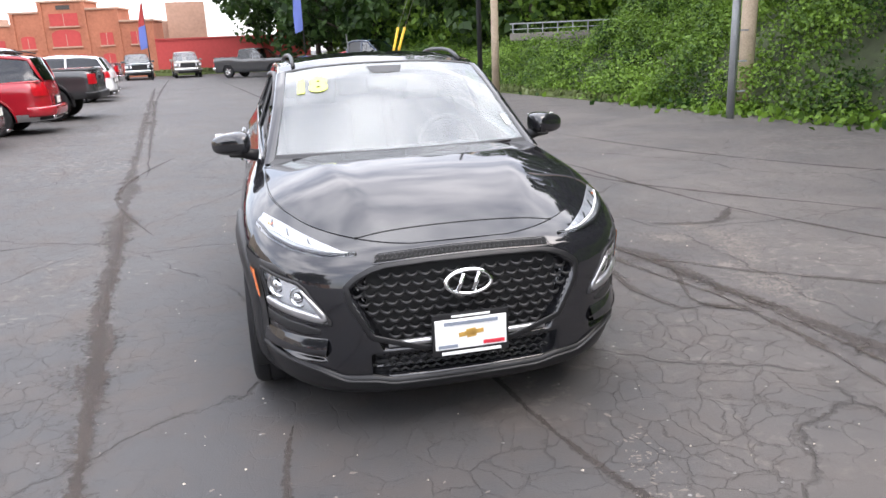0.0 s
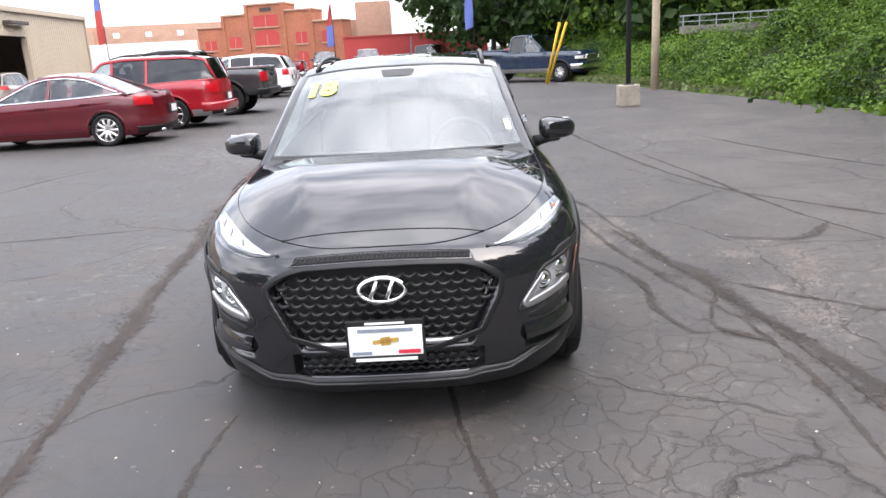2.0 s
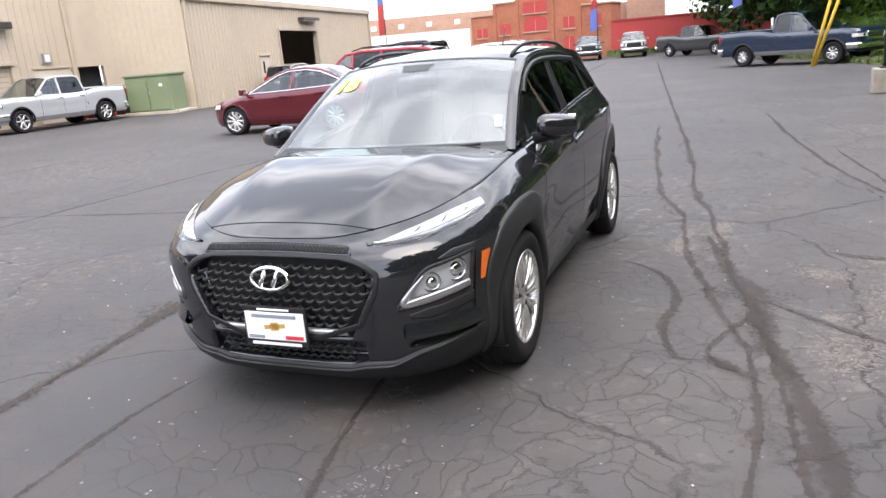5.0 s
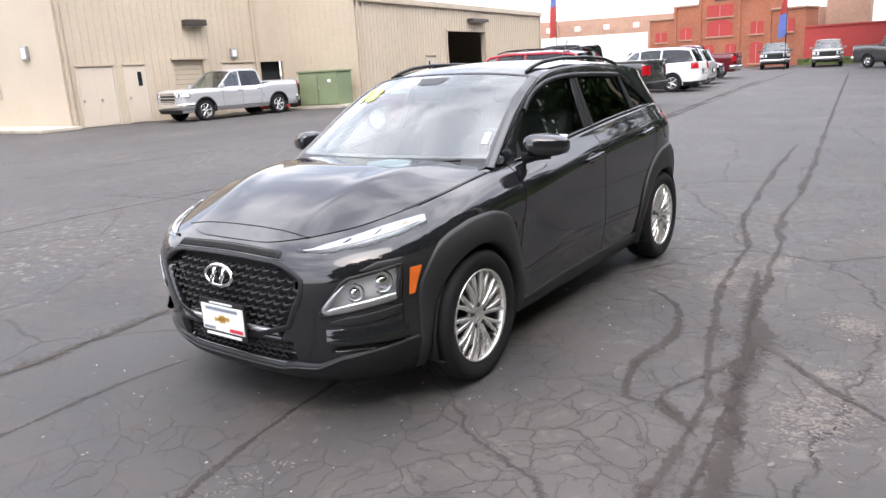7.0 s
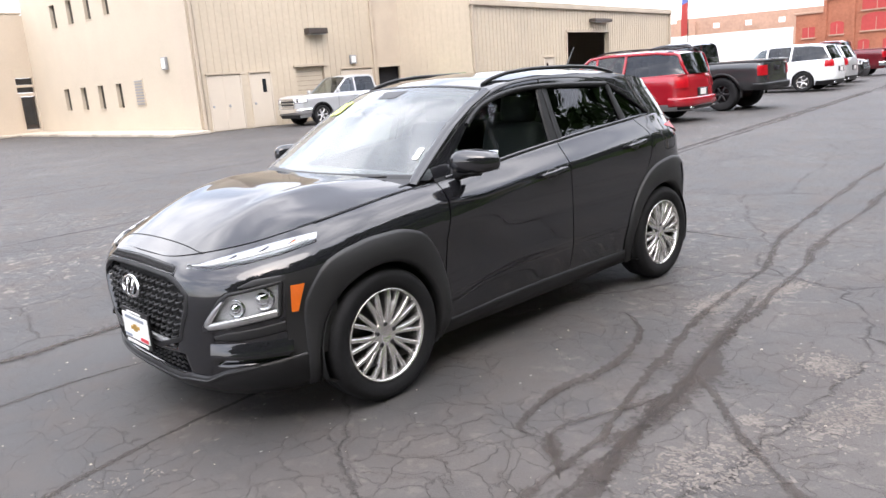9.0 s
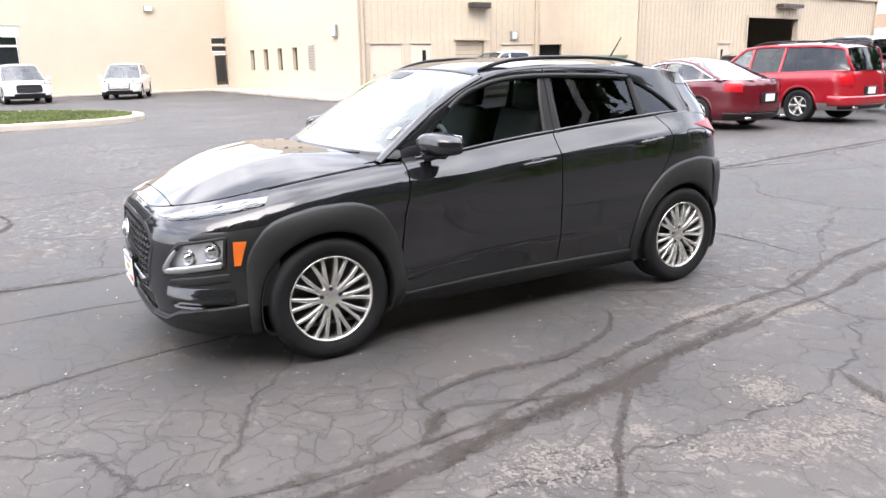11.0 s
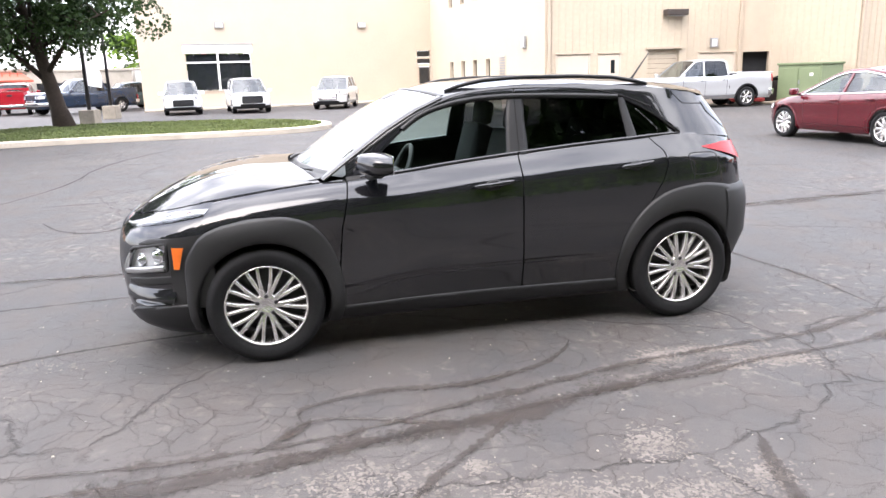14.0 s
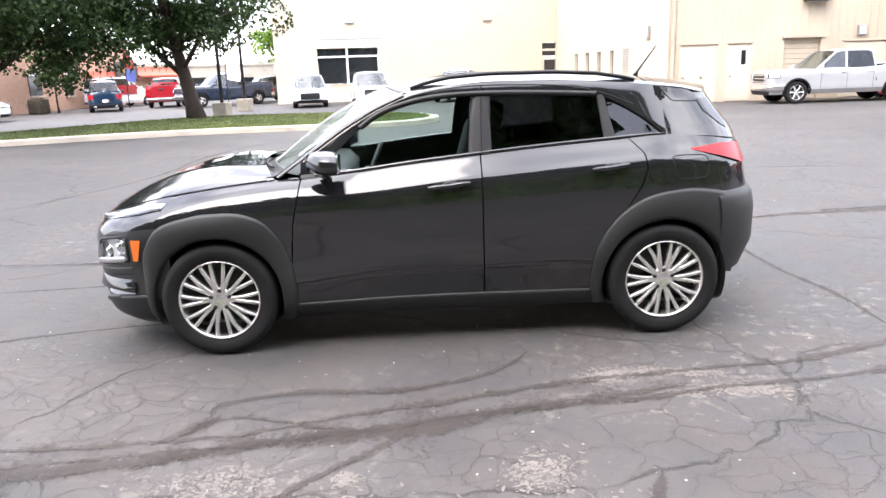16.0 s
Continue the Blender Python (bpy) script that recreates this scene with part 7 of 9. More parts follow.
# ---- the black crossover ----
XOVER = Matrix.Translation((-0.327, 4.993, 0)) @ pose(0, 0, 0, 0, 0, math.degrees(math.atan2(-0.9711, 0.2386)))
xover = thing("black_crossover", "glossy black compact crossover with grey plastic cladding and silver alloys", "car", at=XOVER)
KS = Shell(0.893, 0.20, 1.10, -1.15,
           [(0.15, 2.04), (0.22, 2.09), (0.30, 2.12), (0.45, 2.145), (0.60, 2.152), (0.71, 2.138), (0.75, 2.122), (0.79, 2.088), (0.815, 2.055), (0.86, 1.97), (0.90, 1.90)],
           [(0.20, -1.84), (0.34, -1.95), (0.55, -2.01), (0.75, -2.0), (0.95, -1.96), (1.10, -1.92), (1.16, -1.90), (1.22, -1.865), (1.30, -1.80), (1.40, -1.73), (1.5, -1.70)],
           [(2.12, 0.790), (2.06, 0.812), (2.0, 0.830), (1.80, 0.873), (1.55, 0.925), (1.3, 0.962), (1.05, 0.990), (0.8, 1.010), (0.5, 1.033), (0.2, 1.068), (-0.12, 1.098), (-0.6, 1.138), (-0.97, 1.162), (-1.3, 1.18), (-1.6, 1.165), (-1.9, 1.12)],
           [(0.93, 1.012), (0.72, 1.155), (0.54, 1.275), (0.36, 1.375), (0.19, 1.447), (0.02, 1.484), (-0.32, 1.505), (-0.7, 1.502), (-1.1, 1.477), (-1.4, 1.442), (-1.58, 1.405), (-1.84, 1.15)],
           0.60, (1.30, -1.30), 0.372, 0.334, 3.3, 3.0,
           section=[(0.0, 0.90), (0.08, 0.928), (0.18, 0.950), (0.27, 0.971), (0.30, 0.975), (0.36, 0.979), (0.50, 0.983), (0.65, 0.982), (0.78, 0.978), (0.835, 0.974), (0.862, 0.962), (0.90, 0.934), (0.94, 0.902), (0.97, 0.880), (1.0, 0.860)],
           bows=[(0, 0.17), (0.2, 0.15), (0.32, 0.11), (0.55, 0.0), (0.84, -0.06), (1.0, -0.09)],
           crowns=[(0, 0.005), (0.2, 0.035), (0.32, 0.045), (0.55, 0.050), (0.84, 0.045), (1.0, 0.02)])
KS.front_section = [(0.0, 0.90), (0.10, 0.955), (0.25, 0.976), (0.45, 0.972), (0.62, 0.982), (0.72, 0.994), (0.79, 0.994), (0.85, 0.982), (0.90, 0.960), (0.945, 0.922), (0.975, 0.884), (1.0, 0.842)]
KS.tail_low = 0.32


def kfront(y, z):
    """The nose's skin at a place across and up."""
    p = KS.pos(KS.c_of_y(y), z)
    return Vector((p.x, math.copysign(p.y, y), z))


def kc(x, z):
    return KS.pos(KS.c_of_x(x, z), z)


def both(build, name, material, label="", parent=None):
    for sd in (1, -1):
        bm = build()
        part(name, bm if sd > 0 else flip(bm), material, parent or xover, label)


GAP = 0.004
fd = lambda z: line_table([(0.2, 0.885), (0.5, 0.875), (0.75, 0.85), (0.9, 0.815), (1.05, 0.79)], z)
bp_ = lambda z: -0.235
rd = lambda z: line_table([(0.2, -0.93), (0.55, -0.94), (0.66, -0.99), (0.78, -1.08), (0.91, -1.16), (1.0, -1.185), (1.08, -1.175), (1.2, -1.06)], z)
cx = lambda f, d=0.0: (lambda z: KS.c_of_x(f(z) + d, z))


def inside_hex(y, z):
    """How far (y, z) lies inside the grille's mouth."""
    e = [(-0.36, 0.748), (0.36, 0.748), (0.475, 0.662), (0.35, 0.405), (-0.35, 0.405), (-0.475, 0.665)]
    d = 9
    for (a, b), (c, f) in zip(e, e[1:] + e[:1]):
        nx, ny = f - b, -(c - a)
        ln = math.hypot(nx, ny)
        d = min(d, ((y - a) * nx + (z - b) * ny) / ln * 1.0)
    return d


def inside_low(y, z):
    return min(0.40 - abs(y), z - 0.275, 0.385 - z)


POD0, POD1 = KS.c_of_y(0.560), KS.c_of_x(1.815, 0.62)


def pod_edge(c):
    """Lower and upper edge of the lamp pod at a place round the corner."""
    u = (c - POD0) / (POD1 - POD0)
    return 0.522 + 0.046 * u, line_table([(0.0, 0.534), (0.26, 0.664), (0.36, 0.686), (1.0, 0.720)], u)


# nose: one deep-drawn panel with the mouths pressed in
bm = bmesh.new()
rows = []
NC, NZ = 84, 72
c_end = KS.c_of_x(1.69, 0.6)
cs_ = [c_end * k / NC for k in range(NC + 1)]
for c in [-q for q in cs_[:0:-1]] + cs_:
    row = []
    zt = KS.top(abs(c))
    for j in range(NZ + 1):
        z = 0.20 + (zt - 0.20) * j / NZ
        p = KS.pos(abs(c), z)
        y = math.copysign(p.y, c) if c else 0.0
        yy = y
        d = max(inside_hex(yy, z), inside_low(yy, z))
        if d > 0:
            p.x -= 0.075 * min(1.0, d / 0.018)
        if POD0 < abs(c) < POD1:
            a, b = pod_edge(abs(c))
            e = min(z - a, b - z, (abs(c) - POD0) * 1.2, (POD1 - abs(c)) * 1.2)
            if e > 0:
                p.x -= 0.05 * min(1.0, e / 0.015)
                y *= 1 - 0.035 * min(1.0, e / 0.015)
        e = min(z - 0.345, 0.445 - z, abs(c) - KS.c_of_y(0.57), KS.c_of_x(1.80, 0.4) - abs(c))
        if e > 0:
            p.x -= 0.022 * min(1.0, e / 0.02)
            y *= 1 - 0.015 * min(1.0, e / 0.02)
        row.append((p.x, y, z))
    rows.append(row)
part("front_bumper", from_grid(rows, bm=bm), M_BLACK, xover)


def hood_shape(x, y, v):
    """Two raised creases that run from the pillars to the badge."""
    t = min(1.0, max(0.0, (x - 0.85) / 1.2))
    yc = 0.56 - 0.26 * t
    d = abs(abs(y) - yc)
    ridge = 0.011 * math.exp(-(d / 0.075) ** 2)
    mid = 0.004 * (1 - min(1.0, abs(y) / yc) ** 2) if abs(y) < yc else 0.0
    return (ridge - mid * 0.5) * math.sin(math.pi * min(1.0, t)) ** 1.5


HN_X = KS.pos(0, KS.top(0)).x - 0.003


def hood_pt(f, v):
    """The hood: f runs 0 at the windshield to 1 at the nose, v from side to side."""
    g = 1 - (1 - f) ** 2
    end = 0.95 + 0.15 * (1 - v * v)
    x, xe = end + (HN_X - end) * g, 0.95 + (HN_X - 0.95) * g
    p = KS.pos(KS.c_of_x(xe, KS.belt(xe)), KS.belt(xe))
    return Vector((x, v * p.y, KS.belt(x) + 0.004 + 0.110 * (1 - abs(v) ** 3.0) * min(1.0, 0.70 + 2.0 * f) * math.sin(math.pi / 2 * min(1.0, (1 - f) * 1.3)) ** 2.4 + hood_shape(x, v * p.y, v)))


def hood_f(x, v):
    end = 0.95 + 0.15 * (1 - v * v)
    return 1 - math.sqrt(max(0.0, 1 - (x - end) / (HN_X - end)))


def hood_at(x, y):
    """(f, v) of the hood's place at x and y."""
    a, b = -1.0, 1.0
    for _ in range(24):
        v = (a + b) / 2
        if hood_pt(hood_f(x, v), v).y < y:
            a = v
        else:
            b = v
    return hood_f(x, v), v


part("hood", sheet(hood_pt, 0, 1, -1.0, 1.0, 48, 52), M_BLACK, xover)
bm = ribbon(hood_pt, [hood_at(line_table([(0, 1.975), (0.3, 1.976), (0.45, 1.976), (0.53, 1.970)], abs(y)), y) for y in np.linspace(-0.53, 0.53, 41)], 0.005, 0.0015, 0.0005, 0.02)
part("hood_gap", bm, M_UNDER, xover)
for sd in (1, -1):
    part("hood_gap", ribbon(hood_pt, [(f, 0.993 * sd) for f in np.linspace(0.02, hood_f(1.62, 1.0), 24)], 0.003, 0.0010, 0.0005, 0.03), M_UNDER, xover)
# fenders, doors, quarters
both(lambda: skin(KS, lambda z: c_end, cx(fd, GAP), 40, 46, flange=0.045), "fender", M_BLACK)
both(lambda: skin(KS, cx(fd, -GAP), cx(bp_, GAP), 26, 46, flange=0.045), "front_door", M_BLACK)
both(lambda: skin(KS, cx(bp_, -GAP), cx(rd, GAP), 26, 46, flange=0.045), "rear_door", M_BLACK)
both(lambda: skin(KS, cx(rd, -GAP), lambda z: 3.0, 60, 46, flange=0.045), "quarter_panel", M_BLACK)
# inner shell, dark, behind the gaps
bm = bmesh.new()
box(0, 0, 0.42, 3.0, 1.2, 0.36, bm=bm)
box(0.0, 0, 0.38, 1.72, 1.58, 0.32, bm=bm)
box(1.55, 0, 0.52, 0.7, 1.0, 0.5, bm=bm)
box(-1.45, 0, 0.52, 0.8, 1.1, 0.5, bm=bm)
part("underbody", bm, M_UNDER, xover, smooth=False)
bm = bmesh.new()
for xw in KS.wheels:
    own = lathe([(0.02, -0.30), (0.366, -0.30), (0.372, 0.085)], 40)
    for v in own.verts:
        v.co = Vector((v.co.x + xw, v.co.y + 0.785, max(v.co.z + 0.334, 0.2)))
    for sd in (1, -1):
        part("wheel_well", own.copy() if sd > 0 else flip(own.copy()), M_UNDER, xover)
    own.free()

# cabin: glass, roof, pillars
rq = [KS.roof_s_at(i) for i in range(12)]
rs = [rq[0], rq[1], rq[2], rq[4], rq[5], rq[6], rq[7], rq[9], rq[10], rq[11]]
DOOR_TOP = [(0.74, 1.12), (0.53, 1.255), (0.36, 1.352), (0.19, 1.428), (0.03, 1.466), (-0.14, 1.482), (-0.32, 1.488), (-0.64, 1.478), (-0.81, 1.46), (-0.96, 1.428), (-1.15, 1.35), (-1.32, 1.25)]
GLASS_TOP = [(0.66, 1.08), (0.57, 1.16), (0.36, 1.325), (0.19, 1.388), (0.03, 1.418), (-0.14, 1.43), (-0.39, 1.43), (-0.64, 1.422), (-0.95, 1.405)]
QTR_TOP = [(-0.98, 1.395), (-1.10, 1.335), (-1.2, 1.27), (-1.27, 1.212), (-1.312, 1.176)]
up = lambda t, x: lerp_table(sorted(t), x)
part("windshield", sheet(KS.roof_point, rs[0], rs[3], -0.97, 0.97, 16, 24), M_GLASS, xover)
part("roof", sheet(KS.roof_point, rs[3], rs[8], -1, 1, 30, 24), M_BLACK, xover)
part("rear_window", mirror(sheet(lambda c, z: KS.upper(c, z, 0.004), KS.c_of_y(0.42, False), 3.0, 1.19, 1.36, 12, 6)), M_TINT2, xover)
bm = ribbon(KS.roof_point, [(s, 0.975) for s in np.linspace(rs[0], rs[3], 12)], 0.060, 0.003, 0.004, 0.03)
part("pillar_a", bm, M_BLACK, xover)
part("pillar_a", flip(ribbon(KS.roof_point, [(s, 0.975) for s in np.linspace(rs[0], rs[3], 12)], 0.060, 0.003, 0.004, 0.03)), M_BLACK, xover)
bm = ribbon(KS.roof_point, [(rs[3] + 0.004, v) for v in np.linspace(-0.96, 0.96, 20)], 0.035, 0.002, 0.002, 0.04)
ribbon(KS.roof_point, [(rs[0] + 0.015, v) for v in np.linspace(-0.94, 0.94, 20)], 0.06, 0.001, 0.001, 0.04, bm=bm)
part("windshield_band", bm, M_DARKPL, xover)
# side glass
for sd in (1, -1):
    for nm, x0, x1, tab, mat, lab in (("front_window", 0.64, -0.18, GLASS_TOP, M_GLASS_SIDE, "clear door glass"), ("rear_door_window", -0.30, -0.96, GLASS_TOP, M_TINT, "dark privacy glass"), ("quarter_glass", -0.985, -1.31, QTR_TOP, M_TINT2, "dark quarter glass")):
        b = sheet(lambda a, b: KS.side(a, b, -0.012), x0, x1, lambda x: KS.belt(x) - 0.01, lambda x: max(KS.belt(x), up(tab, x) + 0.012), 18, 8)
        part(nm, b if sd > 0 else flip(b), mat, xover, lab)
    # frame between the glass and the roof
    rows = []
    for x in np.linspace(0.80, -1.318, 72):
        zt = KS.roof_z(x) - 0.002
        zg = up(GLASS_TOP, x) if x > -0.962 else max(KS.belt(x), up(QTR_TOP, x))
        if x > 0.66:
            zg = KS.belt(x)
        zg = min(zg, zt - 0.012)
        rows.append([KS.side(x, zg, -0.020), KS.side(x, zg, 0.001), KS.side(x, zg + (zt - zg) * 0.06, 0.003), KS.side(x, zg + (zt - zg) * 0.12, 0.0035), KS.side(x, zg + (zt - zg) * 0.5, 0.004), KS.side(x, zg + (zt - zg) * 0.8, 0.004), KS.side(x, zt, 0.0)])
    b = from_grid(rows)
    part("window_frame", b if sd > 0 else flip(b), M_BLACK, xover)
    b = ribbon(lambda a, b: KS.side(a, b, 0.004), smooth_line(DOOR_TOP[:-1], 1), 0.006, 0.002, 0.0005, 0.02)
    part("door_gap", b if sd > 0 else flip(b), M_UNDER, xover)
    b = ribbon(lambda a, b: KS.side(a, b, 0.004), [(-0.245, KS.belt(-0.245)), (-0.26, 1.484)], 0.007, 0.004, 0.0005, 0.02)
    part("door_gap", b if sd > 0 else flip(b), M_UNDER, xover)
    b = ribbon(KS.side, [(-0.235, KS.belt(-0.24) - 0.005), (-0.245, 1.30), (-0.265, 1.44)], 0.120, 0.0, 0.004, 0.03, taper=[(0, 1.15), (1, 0.85)])
    part("pillar_b", b if sd > 0 else flip(b), M_DARKPL, xover)
    b = ribbon(KS.side, [(-0.99, KS.belt(-0.99) - 0.005), (-0.955, 1.41)], 0.052, 0.0, 0.004, 0.03, taper=[(0, 1.3), (1, 0.8)])
    part("pillar_c", b if sd > 0 else flip(b), M_DARKPL, xover)
    # behind the quarter glass the skin runs on round the tail
    up_hi = lambda c: KS.roof_z(max(KS.pos(c, 1.3).x, -1.58)) - 0.004
    b = sheet(lambda c, z: KS.upper(c, z, 0.001), KS.c_of_x(-1.314, 1.2), KS.c_of_x(-1.60, 1.2), lambda c: KS.top(c) - 0.012, up_hi, 20, 10)
    part("rear_pillar", b if sd > 0 else flip(b), M_BLACK, xover)
    b = sheet(lambda c, z: KS.upper(c, z, 0.004), KS.c_of_x(-1.58, 1.3), KS.c_of_x(-1.72, 1.25), lambda c: line_table([(KS.c_of_x(-1.58, 1.3), 1.30), (KS.c_of_x(-1.64, 1.3), 1.215), (KS.c_of_x(-1.72, 1.25), 1.185)], c), lambda c: up_hi(c) - 0.035, 14, 8)
    part("tailgate_side_glass", b if sd > 0 else flip(b), M_TINT2, xover)
    b = sheet(KS.upper, KS.c_of_x(-1.60, 1.2), 3.0, lambda c: KS.top(c) - 0.012, up_hi, 20, 10)
    part("tailgate", b if sd > 0 else flip(b), M_BLACK, xover)
    b = ribbon(KS.side, [(x, KS.belt(x) + 0.002) for x in np.linspace(0.72, -1.31, 30)], 0.020, 0.003, 0.003, 0.03, taper=[(0, 1), (0.9, 1), (1, 0.2)])
    part("belt_moulding", b if sd > 0 else flip(b), M_BLACK, xover)
    b = ribbon(KS.side, [(x, up(GLASS_TOP, x) + 0.008) for x in np.linspace(0.45, -0.93, 26)], 0.030, 0.010, 0.008, 0.04)
    part("rain_guard", b if sd > 0 else flip(b), M_DARKPL, xover)
    b = sheet(lambda a, b: KS.side(a, b, 0.001), 0.80, 0.62, lambda x: KS.belt(x) - 0.005, lambda x: max(KS.belt(x) + 0.003, up(GLASS_TOP, min(x, 0.66)) + 0.01), 5, 3)
    part("mirror_sail", b if sd > 0 else flip(b), M_DARKPL, xover)

# grey cladding
def arch_panel(xw, outer, a0, a1, k=40):
    rows = []
    for i in range(k + 1):
        t = a0 + (a1 - a0) * i / k
        ro = outer(t)
        row = []
        for j, (f, out) in enumerate(((0.0, -0.03), (0.0, 0.020), (0.12, 0.028), (0.5, 0.026), (0.9, 0.018), (1.0, 0.010), (1.0, -0.01))):
            r = 0.366 + (ro - 0.366) * f
            x, z = xw + r * math.cos(t), max(0.19, 0.334 + r * math.sin(t))
            p = kc(x, z)
            nrm = Vector((0.35 if x > 1.5 else (-0.35 if x < -1.6 else 0), 1, 0)).normalized()
            row.append(p + nrm * out)
        rows.append(row)
    return from_grid(rows)


front_outer = lambda t: line_table([(-0.5, 0.42), (0.0, 0.42), (0.3, 0.44), (0.6, 0.50), (0.94, 0.535), (1.29, 0.508), (1.61, 0.506), (1.86, 0.525), (2.11, 0.535), (2.36, 0.507), (2.63, 0.475), (2.93, 0.45), (3.7, 0.44)], t)
rear_outer = lambda t: line_table([(-0.5, 0.43), (0.2, 0.435), (0.85, 0.472), (1.29, 0.506), (1.65, 0.530), (2.01, 0.580), (2.25, 0.63), (2.5, 0.60), (2.9, 0.50), (3.7, 0.47)], t)
both(lambda: arch_panel(1.30, front_outer, -0.36, math.pi + 0.36), "arch_cladding", M_CLAD, "matt grey plastic wheel-arch cladding")
both(lambda: arch_panel(-1.30, rear_outer, -0.36, math.pi + 0.02), "arch_cladding", M_CLAD, "matt grey plastic wheel-arch cladding")
rock = lambda x: line_table([(-0.93, 0.285), (-0.5, 0.292), (0.0, 0.298), (0.4, 0.295), (0.88, 0.285)], x)


def rocker():
    rows = []
    for x in np.linspace(0.90, -0.92, 40):
        zt = rock(x)
        rows.append([kc(x, z) + Vector((0, o, 0)) for z, o in ((0.185, -0.05), (0.19, 0.0), (0.22, 0.012), (0.25, 0.013), (zt - 0.02, 0.010), (zt, 0.005), (zt + 0.002, -0.004))])
    return from_grid(rows)


both(rocker, "rocker_cladding", M_DARKPL, "matt grey plastic sill")


both(lambda: sheet(lambda a, b: kc(a, b) + Vector((0.002, 0.005, 0)), 1.80, 1.56, 0.35, lambda x: 0.748 + (1.80 - x) * 0.11, 12, 10), "corner_cladding", M_CLAD, "matt grey plastic corner")
both(lambda: ribbon(lambda c, z: KS.pos(c, z), [(KS.c_of_x(1.955, 0.73), 0.712), (KS.c_of_x(1.90, 0.73), 0.728), (KS.c_of_x(1.79, 0.73), 0.732)], 0.034, 0.002, 0.002, 0.02, taper=[(0, 0.3), (0.4, 1), (1, 1)]), "corner_trim", M_CLAD)
# lower lip, all round the nose
rows = []
for c in np.linspace(-c_end, c_end, 81):
    zt = line_table([(0, 0.268), (KS.c_of_y(0.33), 0.268), (KS.c_of_y(0.40), 0.285), (KS.c_of_y(0.52), 0.285), (KS.c_of_y(0.62), 0.33), (KS.c_of_y(0.8), 0.365), (c_end, 0.375)], abs(c))
    row = []
    for z, o in ((0.165, -0.10), (0.17, -0.02), (0.20, 0.012), (0.23, 0.018), (zt - 0.02, 0.016), (zt, 0.008), (zt + 0.004, -0.01)):
        p = KS.pos(abs(c), z)
        n = Vector((p.x - 0.9, p.y * 0.9, 0)).normalized()
        q = p + n * o
        row.append((q.x, math.copysign(q.y, c) if c else 0, z))
    rows.append(row)
part("front_lip", from_grid(rows), M_DARKPL, xover, "matt black lower lip")
lipline = lambda a, z: (lambda p: Vector((p.x + 0.016, math.copysign(p.y, a), z)))(KS.pos(abs(a), z))
cy_ = KS.c_of_y
part("lip_trim", ribbon(lipline, [(-cy_(0.74), 0.345), (-cy_(0.62), 0.315), (-cy_(0.52), 0.265), (-cy_(0.40), 0.262), (-cy_(0.33), 0.245), (0, 0.245), (cy_(0.33), 0.245), (cy_(0.40), 0.262), (cy_(0.52), 0.265), (cy_(0.62), 0.315), (cy_(0.74), 0.345)], 0.010, 0.004, 0.003, 0.02), M_CLAD, xover, "thin grey trim line")
# rear bumper
rows = []
c_r = KS.c_of_x(-1.62, 0.6)
for k in range(61):
    c = c_r + (3.0 - c_r) * k / 60
    row = []
    for z, o in ((0.30, -0.08), (0.31, 0.008), (0.34, 0.026), (0.5, 0.036), (0.7, 0.036), (0.79, 0.030), (0.83, 0.012), (0.842, -0.01)):
        p = KS.pos(c, z)
        n = Vector((p.x + 0.9, p.y * 0.9, 0)).normalized()
        row.append(p + n * o)
    rows.append(row)
part("rear_bumper", mirror(from_grid(rows)), M_CLAD, xover)

# grille: scales of dark plastic in the mouth
bm = bmesh.new()
for r in range(10):
    z = 0.425 + r * 0.036
    for k in range(-9, 10):
        y = (k + (0.5 if r % 2 else 0)) * 0.055
        if inside_hex(y, z) < 0.02:
            continue
        pts = []
        for q in range(6):
            f = -1 + 0.4 * q
            pts.append(kfront(y + f * 0.0265, z - 0.013 * (1 - f * f)) + Vector((-0.022 + 0.014 * f * f * -1, 0, 0)))
        tube(pts, [0.004, 0.006, 0.0075, 0.0075, 0.006, 0.004], 6, bm=bm)
part("grille_mesh", bm, M_CLAD, xover, "wavy black grille mesh")
part("grille_back", sheet(lambda a, b: kfront(a, b) + Vector((-0.062, 0, 0)), -0.40, 0.40, 0.42, 0.75, 10, 6), M_UNDER, xover)
bm = bmesh.new()
for r in range(4):
    z = 0.292 + r * 0.027
    for k in range(-8, 9):
        y = (k + (0.5 if r % 2 else 0)) * 0.045
        if abs(y) > 0.35:
            continue
        tube([kfront(y - 0.02, z) + Vector((-0.02, 0, 0)), kfront(y, z + 0.012) + Vector((-0.02, 0, 0)), kfront(y + 0.02, z) + Vector((-0.02, 0, 0))], 0.005, 5, bm=bm)
part("lower_mesh", bm, M_CLAD, xover)
hexl = smooth_line([(-0.30, 0.757), (0.30, 0.757), (0.41, 0.728), (0.482, 0.660), (0.36, 0.40), (-0.36, 0.40), (-0.482, 0.660), (-0.41, 0.728)], 1, True)
part("grille_frame", ribbon(kfront, [(1.035 * y, 0.578 + 1.02 * (z - 0.578)) for y, z in hexl], 0.024, 0.0005, 0.001, 0.02, closed=True), M_DARKPL, xover, "matt black grille surround")
part("grille_bar", ribbon(lambda y, z: kfront(y, z) + Vector((-0.012, 0, 0)), [(-0.335, 0.425), (0, 0.428), (0.335, 0.425)], 0.026, 0.006, 0.006), M_SATIN, xover, "satin silver bar")
